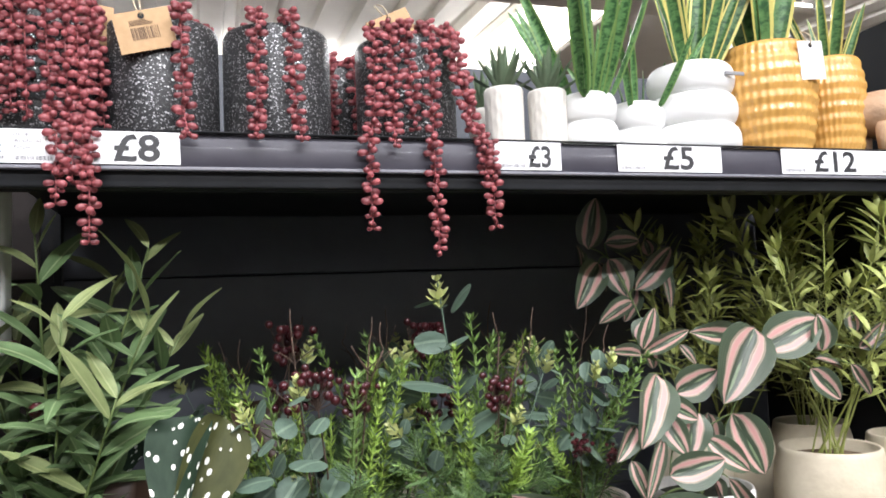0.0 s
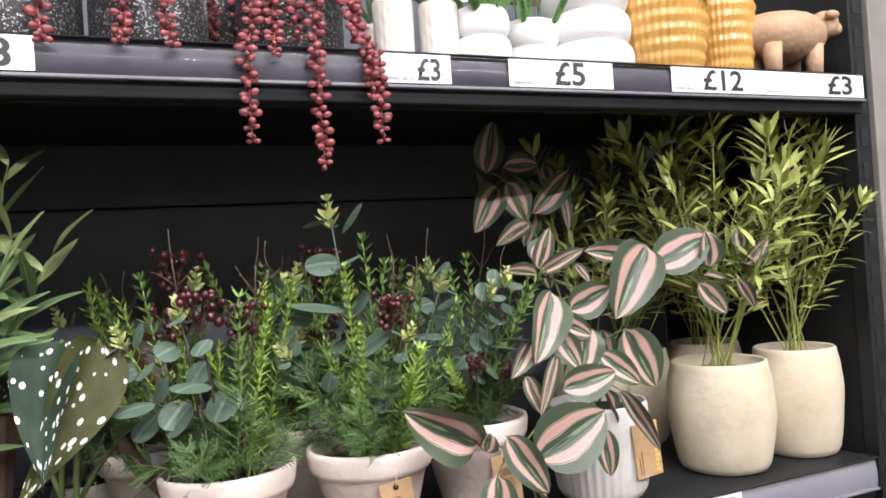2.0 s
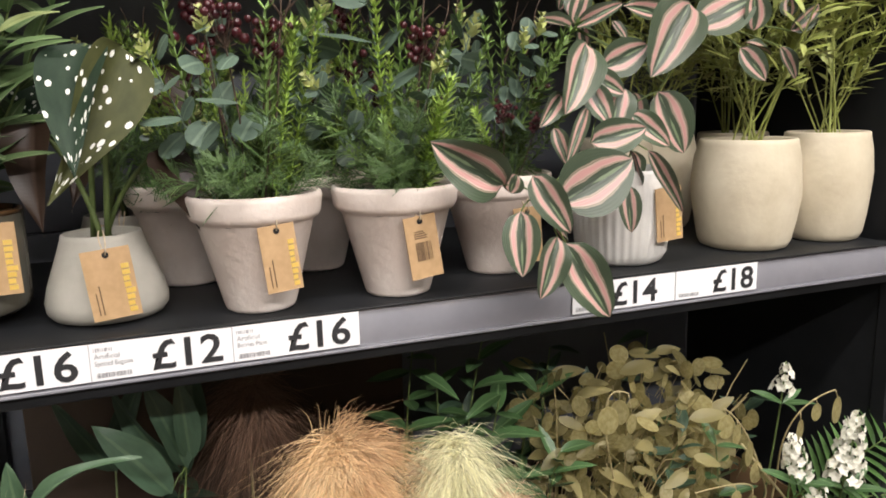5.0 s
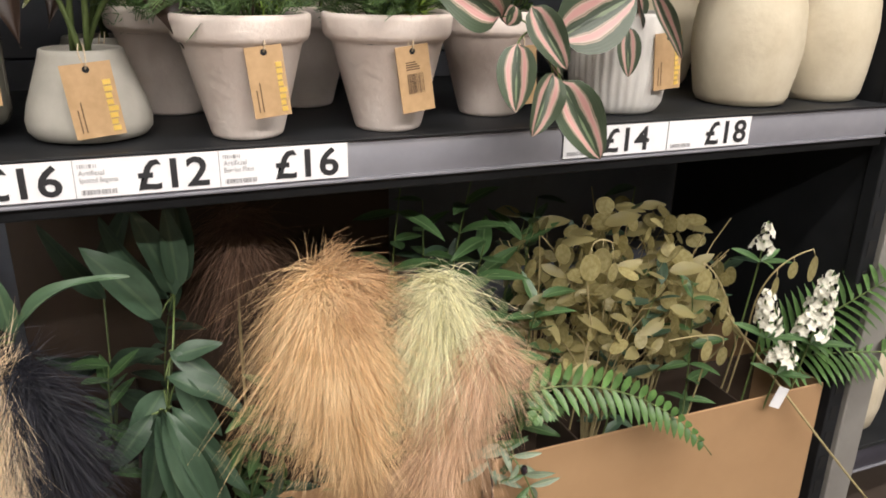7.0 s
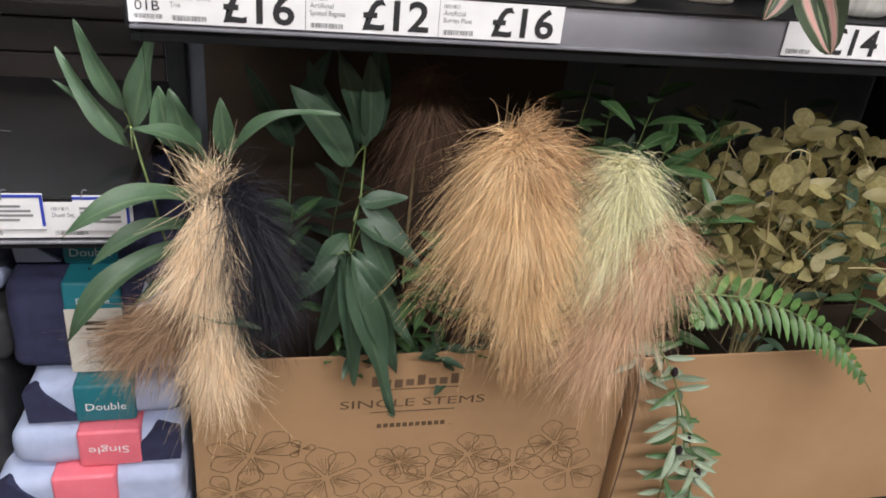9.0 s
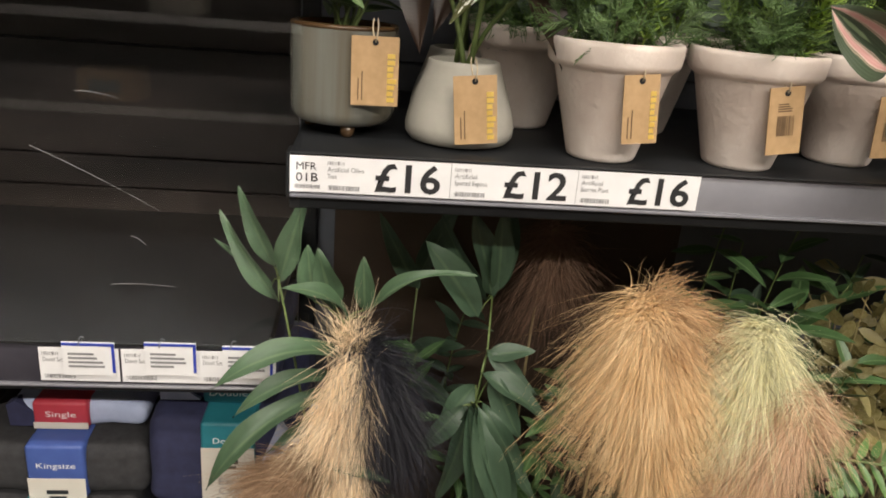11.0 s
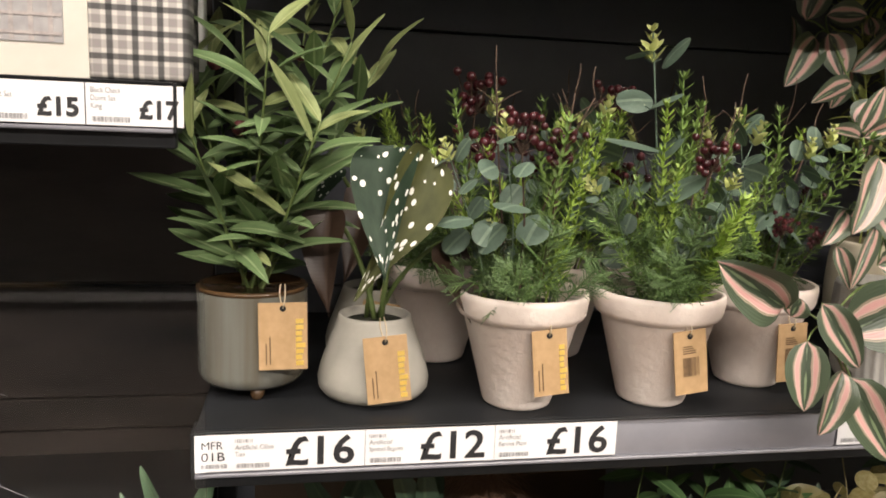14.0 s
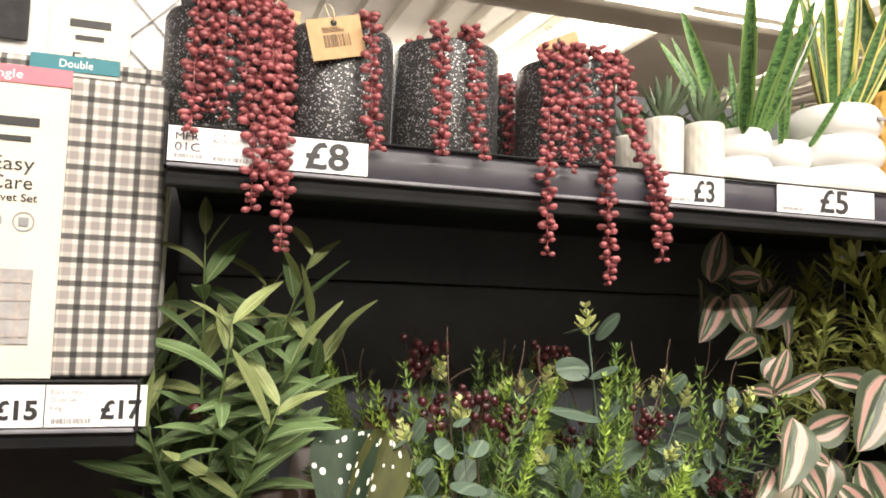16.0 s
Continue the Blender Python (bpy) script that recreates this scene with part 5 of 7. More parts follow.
def glitter_pot(x, y, seed, strands, tag=None, r=0.0595, h=0.128):
    t = thing("string_succulent", (x, y, UP), "red string-of-beads succulent trailing from a black glitter pot", "potted plant", "trailing succulents")
    part("pot", lathe([(0.001, 0), (r - 0.004, 0), (r - 0.001, 0.002), (r, 0.006), (r, h - 0.004), (r - 0.002, h), (r - 0.005, h - 0.001), (r - 0.006, h - 0.014), (0.001, h - 0.015)], 64), GLITTER, t, "black glitter-coated pot")
    o = Vector((x, y, UP))
    for i, s in enumerate(strands):
        sx, ex, ez = s
        top = UP + h
        # over the rim at sx, then down to ez
        yr = y - math.sqrt(max(1e-5, (r + 0.010) ** 2 - min(r, abs(sx - x)) ** 2))
        pts = [(x + (sx - x) * 0.35, y - 0.01, top + 0.004), (sx, yr + 0.012, top + 0.014), (sx, yr - 0.001, top - 0.004), (sx + (ex - sx) * 0.5, min(yr, -0.005) - 0.004, UP + 0.02), (ex, min(yr, -0.024), UP - 0.005), (ex, min(yr, -0.032) + 0.002, ez)]
        if ez > UP:
            pts = pts[:3] + [(ex, yr - 0.003, ez)]
        strand(t, o, pts, seed * 20 + i)
    rng = random.Random(seed)
    for k in range(3):
        a = rng.uniform(0, 6.28)
        strand(t, o, [(x, y, UP + h - 0.01), (x + 0.5 * r * math.cos(a), y + 0.5 * r * math.sin(a), UP + h + 0.012), (x + 0.85 * r * math.cos(a), y + 0.85 * r * math.sin(a), UP + h + 0.004)], seed * 50 + k)
    if tag:
        tg = swing_tag(t, tag[0], tag[1], 0.055, 0.042, True, tag[2])
    return t


glitter_pot(0.047, 0.066, 1, ((0.020, 0.020, 1.405), (0.045, 0.048, 1.425), (0.062, 0.076, 1.338), (0.078, 0.090, 1.36), (0.088, 0.104, 1.302), (0.10, 0.098, 1.345), (0.104, 0.112, 1.42), (0.034, 0.034, 1.43)), ((0.046, -0.030, 0.145), 4, 12))
glitter_pot(0.165, 0.068, 2, ((0.186, 0.192, 1.408),), ((-0.018, -0.064, 0.128), -14, 0))
glitter_pot(0.288, 0.068, 3, ((0.262, 0.257, 1.408), (0.297, 0.303, 1.406)))
glitter_pot(0.440, 0.072, 4, ((0.392, 0.372, 1.312), (0.408, 0.400, 1.400), (0.425, 0.43, 1.425), (0.452, 0.443, 1.284), (0.478, 0.508, 1.314), (0.487, 0.50, 1.36)), ((-0.030, -0.036, 0.156), -27, 6))
glitter_pot(0.365, 0.20, 5, ((0.335, 0.335, 1.46), (0.39, 0.395, 1.45), (0.36, 0.36, 1.44)))


def blade_cluster(parent, z0, rows, material, seed, wide=0.022, name="leaf"):
    """upright sword leaves: (lean x, lean y, length, turn)"""
    for i, (lx, ly, L, a) in enumerate(rows):
        me = leaf_mesh(f"sword{i % 3}", 0.2, 0.021, 0.35, 0.55, 0.5, (-0.03, 0.05, 0.0)[i % 3], 0.02, 4, 12)
        d = Vector((lx, ly, 1.0))
        leaf(parent, me, (lx * 0.05, ly * 0.05, z0), d, (math.sin(a), -math.cos(a), 0.1), L / 0.2, material, name)


def sword_rows(n, seed, lo, hi, lean):
    rng = random.Random(seed)
    return [(rng.uniform(-lean, lean), rng.uniform(-lean, lean), rng.uniform(lo, hi), rng.uniform(-0.9, 0.9)) for _ in range(n)]


def aloe_plant(x, y, seed):
    t = thing("small_aloe", (x, y, UP), "small grey-green aloe in a hammered white pot", "potted plant", "small aloes")
    prof = [(0.001, 0), (0.0205, 0), (0.0225, 0.002)] + [(0.0228 + 0.001 * k / 12, 0.004 + 0.066 * k / 12) for k in range(13)] + [(0.0225, 0.073), (0.021, 0.0735), (0.020, 0.066), (0.001, 0.065)]
    def dimple(a, z):
        r = round(z / 0.011)
        return 1 - 0.085 * max(0, math.cos(10 * a + (r % 2) * math.pi)) * max(0, math.cos((z / 0.011 - r) * math.pi)) * (0.004 < z < 0.07)
    part("pot", lathe(prof, 80, ribs=dimple), HAMMER, t, "white pot with hammered dimples")
    rng = random.Random(seed)
    me = leaf_mesh("aloe_blade", 0.06, 0.012, 0.25, 0.6, 0.7, -0.12, 0, 4, 8)
    for k in range(16):
        a = k * 2.4
        s = 0.45 + 0.5 * (1 - k / 16)
        leaf(t, me, (0.004 * math.cos(a), 0.004 * math.sin(a), 0.066), (math.cos(a), math.sin(a), 0.5 + 2.2 * k / 16), (0, 0, 1), rng.uniform(0.8, 1.05), ALOE)
    return t


aloe_plant(0.551, 0.034, 1)
aloe_plant(0.608, 0.034, 2)
aloe_plant(0.565, 0.13, 3)


def ring_pot(x, y, r, tiers, h, seed, rows, material):
    t = thing("snake_plant", (x, y, UP), f"banded snake plant in a white pot of {'two' if tiers == 2 else 'three'} rounded tiers", "potted plant", "snake plants in white pots")
    prof = [(0.001, 0.0)]
    th = h / tiers
    for k in range(tiers):
        for j in range(9):
            a = -math.pi / 2 + math.pi * j / 8
            prof.append((r * (0.80 - 0.03 * k) + r * 0.2 * math.cos(a), th * (k + 0.5) + th * 0.5 * math.sin(a)))
    prof += [(r * 0.7, h - 0.001), (r * 0.66, h - 0.01), (0.001, h - 0.011)]
    part("pot", lathe(prof, 56), WHITEGLAZE, t, "matt white tiered pot")
    blade_cluster(t, h - 0.012, rows, material, seed)
    return t


ring_pot(0.667, 0.042, 0.0375, 2, 0.072, 1, sword_rows(15, 21, 0.08, 0.19, 0.6), BANDED)
ring_pot(0.755, 0.075, 0.041, 2, 0.072, 2, sword_rows(13, 22, 0.06, 0.12, 0.7), BANDED)
st = ring_pot(0.838, 0.066, 0.0615, 3, 0.124, 3, sword_rows(13, 23, 0.14, 0.26, 0.5), BANDEDY)
mk = part("printed_mark", boxed((0.012, -0.0585, 0.100), (0.042, -0.0565, 0.105), 0.0008, 1), GREYINK, st, "small dark printed mark", smooth=False)


def mustard_pot(x, y, r, h, seed, rows):
    t = thing("snake_plant_mustard", (x, y, UP), "yellow-edged snake plant in a ribbed mustard glazed pot", "potted plant", "mustard pots")
    prof = [(0.001, 0)]
    n = 34
    for k in range(n + 1):
        u = k / n
        rr = r * (0.80 + 0.26 * math.sin(math.pi * min(1, u * 0.62 + 0.05)) - 0.10 * max(0, u - 0.75) / 0.25)
        rr *= 1 + (0.022 if k % 4 < 2 else -0.012)
        prof.append((rr, h * (0.01 + 0.98 * u)))
    rt = prof[-1][0]
    prof += [(rt - 0.004, h), (rt - 0.008, h - 0.004), (rt - 0.010, h - 0.03), (0.001, h - 0.031)]
    part("pot", lathe(prof, 160, ribs=lambda a, z: 1 + (0.016 * math.cos(40 * a) if z < h * 0.97 else 0)), MUSTARD, t, "mustard yellow glazed pot with combed ribs")
    part("soil", lathe([(rt - 0.0105, h - 0.032), (0.001, h - 0.024)], 24), SOIL, t)
    blade_cluster(t, h - 0.03, rows, BANDEDY, seed)
    return t


mp = mustard_pot(0.963, 0.068, 0.063, 0.158, 1, sword_rows(15, 31, 0.2, 0.34, 0.3))
swing_tag(mp, (0.018, -0.068, 0.150), -4, 0.040, 0.052, False, 0, False, WHITEC)
mp2 = mustard_pot(1.075, 0.070, 0.047, 0.148, 2, sword_rows(12, 32, 0.1, 0.2, 0.3))
swing_tag(mp2, (0.048, -0.012, 0.128), 6, 0.036, 0.052, False, 60, False)


def animal_planter():
    """one plain carved form: rounded woolly body, blunt head, four stub legs"""
    bm = bmesh.new()
    bmesh.ops.create_icosphere(bm, subdivisions=4, radius=1.0, matrix=Matrix.Translation((0, 0, 0.062)) @ Matrix.Diagonal((0.068, 0.042, 0.037, 1)))
    for v in bm.verts:
        n = noise.noise(v.co * 90) * 0.0025 + noise.noise(v.co * 40) * 0.002
        v.co += v.co.normalized() * n
        if v.co.z > 0.088:
            v.co.z = 0.088 + (v.co.z - 0.088) * 0.25
    h = bmesh.ops.create_icosphere(bm, subdivisions=3, radius=1.0, matrix=Matrix.Translation((0.068, -0.008, 0.078)) @ Matrix.Diagonal((0.021, 0.017, 0.019, 1)))["verts"]
    bmesh.ops.create_icosphere(bm, subdivisions=2, radius=1.0, matrix=Matrix.Translation((0.084, -0.010, 0.072)) @ Matrix.Diagonal((0.010, 0.010, 0.010, 1)))
    for s in (-1, 1):
        bmesh.ops.create_icosphere(bm, subdivisions=2, radius=1.0, matrix=Matrix.Translation((0.062, -0.008 + s * 0.02, 0.086)) @ Matrix.Diagonal((0.012, 0.006, 0.006, 1)))
    for lx in (-0.036, 0.034):
        for ly in (-0.02, 0.02):
            add_tube(bm, [(lx, ly, 0.0), (lx, ly, 0.045)], 0.010, 0.013, 12)
    return bm


ob = part("animal_planter", animal_planter(), SHEEP, None)
ob.matrix_world = pose(1.160, 0.036, UP, 0, 0, -4) @ Matrix.Scale(1.08, 4)
tagged(ob, "brown carved woolly animal-shaped planter on stub legs", "planter")

# ---- cartons of single stems on the base shelf ----


def line_flower(bm, cx, cz, r, petals, y, rng):
    """outline of a drawn flower as thin ribbons"""
    def ribbon(pts, w=0.0007):
        vs = []
        for i, (x, z) in enumerate(pts):
            x2, z2 = pts[min(i + 1, len(pts) - 1)]
            x1, z1 = pts[max(i - 1, 0)]
            dx, dz = x2 - x1, z2 - z1
            l = math.hypot(dx, dz) or 1
            nx, nz = -dz / l * w, dx / l * w
            vs.append((bm.verts.new((x + nx, y, z + nz)), bm.verts.new((x - nx, y, z - nz))))
        for a, b in zip(vs, vs[1:]):
            bm.faces.new((a[0], a[1], b[1], b[0]))
    for k in range(petals):
        a = 2 * math.pi * k / petals + rng.uniform(-.2, .2)
        L, w = r * rng.uniform(0.8, 1.15), r * rng.uniform(0.28, 0.42)
        out = []
        for i in range(13):
            u = i / 12 * 2 - 1
            s = (1 - abs(u)) ** 0.6 * L + 0.12 * r
            o = w * math.sin(math.pi * u) * 0.9
            out.append((cx + s * math.cos(a) - o * math.sin(a), cz + (s * math.sin(a) + o * math.cos(a)) * 0.8))
        ribbon(out)
        for q in (-0.25, 0.0, 0.25):
            ribbon([(cx + s * L * math.cos(a + q * 0.5), cz + 0.8 * s * L * math.sin(a + q * 0.5)) for s in (0.25, 0.4, 0.55, 0.7)], 0.0004)


def carton(x0, x1, y0, top, printed):
    y1 = 0.43
    t = thing("stem_carton", (x0, y0, LOW), "open brown cardboard carton printed with line flowers, full of artificial stems" if printed else "plain open brown cardboard carton full of artificial stems", "carton", "stem cartons")
    w, d, h, k = x1 - x0, y1 - y0, top - LOW, 0.004
    front = part("front_panel", boxed((0, 0, 0), (w, k, h), 0.001, 1), BOARD, t, smooth=False)
    part("side_panel", boxed((0, k, 0), (k, d, h), 0.001, 1), BOARD, t, smooth=False)
    part("side_panel", boxed((w - k, k, 0), (w, d, h), 0.001, 1), BOARD, t, smooth=False)
    # inner panels take the board colour with shade painted in
    part("back_panel", boxed((k, d - k, 0), (w - k, d, 0.70 if printed else h), 0.001, 1), BOARDSHADE, t, "tall dark inner back of the carton" if printed else "", smooth=False)
    part("base_panel", boxed((k, k, 0), (w - k, d - k, k)), BOARDSHADE, t, smooth=False)
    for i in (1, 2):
        part("divider", boxed((k, d * i / 3, k), (w - k, d * i / 3 + 0.003, h - 0.015)), BOARDSHADE, t, smooth=False)
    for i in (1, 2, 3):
        part("divider", boxed((w * i / 4, k, k), (w * i / 4 + 0.003, d - k, h - 0.02)), BOARDSHADE, t, smooth=False)
    if printed:
        z = lambda v: v - LOW
        lettering("SINGLE STEMS", front, 0.214 - x0, z(0.318), 0.0185, BROWNINK, 0.0, -0.0006, 0.198)
        for zz, xa, xb in ((0.346, 0.262, 0.375), (0.309, 0.256, 0.372)):
            part("print_rule", boxed((xa - x0, -0.0007, z(zz)), (xb - x0, -0.0002, z(zz) + 0.0012)), BROWNINK, front, smooth=False)
        bm = bmesh.new()
        rng = random.Random(2)
        x = 0.256
        for i in range(8):
            add_box(bm, (x - x0, -0.0007, z(0.352 + (0.0 if i != 2 else -0.003))), (x - x0 + 0.0105, -0.0002, z(0.3625 + (0.006 if i in (0, 4, 7) else 0.0))), 0.0002, 1)
            x += 0.0152
        part("print_mark", bm, BROWNINK, front, smooth=False)
        bm = bmesh.new()
        for i in range(11):
            add_box(bm, (0.266 - x0 + i * 0.0088, -0.0007, z(0.283)), (0.266 - x0 + i * 0.0088 + 0.0062, -0.0002, z(0.290)), 0.0002, 1)
        part("print_mark", bm, BROWNINK, front, smooth=False)
        for cx, cz, r, n in ((0.10, 0.25, 0.045, 7), (0.075, 0.185, 0.04, 6), (0.165, 0.255, 0.014, 3), (0.20, 0.20, 0.048, 7), (0.30, 0.22, 0.03, 8), (0.345, 0.185, 0.04, 6), (0.40, 0.225, 0.045, 7), (0.47, 0.20, 0.04, 6), (0.53, 0.235, 0.036, 7), (0.56, 0.18, 0.045, 6), (0.13, 0.14, 0.045, 7), (0.27, 0.14, 0.045, 7), (0.42, 0.135, 0.045, 7)):
            bm = bmesh.new()
            line_flower(bm, cx - x0, z(cz), r * 1.2, n, -0.0005, rng)
            part("flower_drawing", bm, LINEINK, front, "fine brown line drawing of a flower", smooth=False)
    return t


carton(0.028, 0.622, 0.022, 0.402, True)
carton(0.626, 1.234, 0.000, 0.394, False)


# ---- artificial stems ----


def shag_mesh(name, spine, n, theta, length, grav, seed, width=0.00072, squash=0.8, locks=110, loose=0.40, turn=None, sway=0.13):
    """fibres in locks that leave a spine at a wide angle at its head and a narrow one at its foot"""
    rng = np.random.default_rng(seed)
    sp = np.array([tuple(p) for p in spine], float)
    seg = np.diff(sp, axis=0)

    def on(u):
        f = np.clip(u, 0, 0.999) * len(seg)
        i = f.astype(int)
        return sp[i] + seg[i] * (f - i)[:, None], seg[i] / np.linalg.norm(seg[i], axis=1)[:, None]

    lu = rng.random(locks) ** 0.9
    la = rng.uniform(0, 2 * np.pi, locks) if turn is None else rng.normal(turn[0], turn[1], locks)
    lt = rng.normal(0, 0.26, locks)
    ll = rng.uniform(0.72, 1.12, locks)
    k = rng.integers(0, locks, n)
    free = rng.random(n) < loose
    u = np.clip(np.where(free, rng.random(n), lu[k] + rng.normal(0, 0.025, n)), 0, 1)
    a = np.where(free, la[k] + rng.normal(0, 0.6, n), la[k] + rng.normal(0, 0.16, n))
    th = np.radians(theta[0] + (theta[1] - theta[0]) * u ** 0.7) + np.where(free, rng.normal(0, 0.22, n), lt[k] + rng.normal(0, 0.09, n))
    L = (length[0] + (length[1] - length[0]) * u) * np.where(free, rng.uniform(0.35, 1.1, n), ll[k] * rng.uniform(0.72, 1.06, n))
    p, t = on(u)
    e1 = np.cross(t, np.array((0.0, 1.0, 0.03)))
    e1 /= np.linalg.norm(e1, axis=1)[:, None]
    e2 = np.cross(t, e1)
    r = e1 * np.cos(a)[:, None] + e2 * (np.sin(a) * squash)[:, None]
    d = t * np.cos(th)[:, None] + r * np.sin(th)[:, None]
    p = p + rng.normal(size=(n, 3)) * 0.009
    lean = rng.normal(size=(locks, 3)) * sway
    wob = lean[k] + rng.normal(size=(n, 3)) * np.where(free, 0.22, 0.09)[:, None]
    side = np.cross(d, rng.normal(size=(n, 3)))
    side /= np.linalg.norm(side, axis=1)[:, None]
    K = 7
    v = np.zeros((n, K, 2, 3))
    for j in range(K):
        s = j / (K - 1)
        q = p + d * (L * s)[:, None] + wob * (L * s * s)[:, None]
        q[:, 2] -= grav * L * s * s * np.abs(np.sin(th))
        w = width * (1 - 0.8 * s)
        v[:, j, 0] = q - side * w / 2
        v[:, j, 1] = q + side * w / 2
    idx = np.arange(n * K * 2).reshape(n, K, 2)
    faces = np.stack([idx[:, :-1, 0], idx[:, :-1, 1], idx[:, 1:, 1], idx[:, 1:, 0]], -1).reshape(-1, 4)
    me = bpy.data.meshes.new(name)
    me.from_pydata(v.reshape(-1, 3).tolist(), [], faces.tolist())
    return me


def shag(label, stem_from, tufts):
    """a stem with feathery tufts: spine, count, angles, lengths, fall, material, extra settings"""
    t = thing("pampas_stem", (0, 0, LOW), label, "artificial stem", "pampas stems")
    o = Vector((0, 0, LOW))
    e = Vector(tufts[0][0][0]) - o
    b0 = Vector(stem_from) - o
    part("stem", add_tube(bmesh.new(), arc(b0, (b0.x, b0.y, e.z), e, 10), 0.0022, 0.0018, 6), STEMY, t)
    for i, (spine, n, th, L, g, m, more) in enumerate(tufts):
        put_mesh("plume", shag_mesh("plume", [Vector(p) - o for p in spine], n, th, L, g, 13 * i + len(label), **more), m, t)
    return t


shag("golden feathery pampas plume drooping over a carton edge", (0.40, 0.1, 0.10), (
    ([(0.394, -0.012, 0.702), (0.396, -0.02, 0.675), (0.400, -0.035, 0.640)], 6400, (122, 60), (0.094, 0.100), 1.0, GOLDHAIR, {"locks": 130}),
    ([(0.402, -0.03, 0.665), (0.410, -0.045, 0.60), (0.416, -0.05, 0.53)], 6600, (48, 12), (0.105, 0.085), 0.55, GOLDHAIR, {"locks": 120}),
    ([(0.397, -0.015, 0.690), (0.402, -0.018, 0.725), (0.405, -0.02, 0.728)], 260, (12, 9), (0.020, 0.028), 0.0, TANHAIR, {"locks": 16}),
    ([(0.405, -0.035, 0.700), (0.415, -0.05, 0.665)], 900, (70, 45), (0.035, 0.05), 0.4, TANHAIR, {"turn": (0.2, 0.9), "locks": 40}),
    ([(0.415, -0.01, 0.700), (0.428, -0.02, 0.690)], 700, (75, 60), (0.075, 0.085), 0.75, TANHAIR, {"turn": (0.1, 0.5), "locks": 40})))
shag("pinkish tan pampas plume with a pale green crown", (0.52, 0.1, 0.10), (
    ([(0.540, -0.008, 0.676), (0.535, -0.02, 0.64), (0.520, -0.03, 0.575)], 5200, (116, 26), (0.092, 0.075), 0.9, GREENHAIR, {"locks": 90}),
    ([(0.583, -0.045, 0.606), (0.562, -0.05, 0.57), (0.528, -0.055, 0.505)], 6200, (40, 13), (0.10, 0.115), 0.45, PINKHAIR, {"locks": 120}),
    ([(0.572, -0.04, 0.612), (0.582, -0.045, 0.590)], 2000, (86, 58), (0.080, 0.085), 0.7, PINKHAIR, {"locks": 60})))
shag("tan pampas plume hanging low over the carton", (0.43, 0.1, 0.10), (([(0.420, -0.04, 0.50), (0.424, -0.05, 0.455)], 1200, (30, 12), (0.06, 0.05), 0.4, TANHAIR, {"locks": 44}),))
shag("long black feathery plume", (0.09, 0.1, 0.10), (
    ([(0.090, -0.03, 0.640), (0.105, -0.04, 0.60), (0.118, -0.04, 0.545)], 5200, (56, 14), (0.085, 0.085), 0.55, BLACKHAIR, {"sway": 0.06}),
    ([(0.085, -0.01, 0.655), (0.10, -0.02, 0.63)], 900, (105, 70), (0.06, 0.075), 0.35, BLACKHAIR, {"locks": 40})))
shag("cream feathery plume drooping beside a black one", (0.08, 0.1, 0.10), (
    ([(0.072, -0.035, 0.632), (0.066, -0.045, 0.60), (0.062, -0.05, 0.575)], 4600, (20, 17), (0.075, 0.070), 0.25, CREAMHAIR, {"locks": 70, "loose": 0.3, "sway": 0.05}),
    ([(0.072, -0.02, 0.630), (0.066, -0.02, 0.655)], 420, (26, 34), (0.035, 0.05), 0.2, CREAMHAIR, {"locks": 30})))
shag("short cream feathery plume tip", (0.085, 0.1, 0.10), (([(0.070, -0.05, 0.515), (0.070, -0.055, 0.48)], 3200, (13, 10), (0.075, 0.095), 0.15, CREAMHAIR, {"locks": 50, "sway": 0.05}),))
shag("brown feathery plume leaning out sideways", (0.08, 0.1, 0.10), (([(0.055, -0.02, 0.500), (0.025, -0.035, 0.500), (-0.008, -0.04, 0.488)], 4200, (44, 30), (0.062, 0.068), 0.6, FAWNHAIR, {"locks": 70, "sway": 0.06}),))
shag("dark tan plume standing behind the gold one", (0.33, 0.25, 0.10), (([(0.335, 0.19, 0.72), (0.34, 0.18, 0.66)], 1700, (115, 40), (0.08, 0.12), 0.7, BROWNHAIR, {"locks": 60}),))


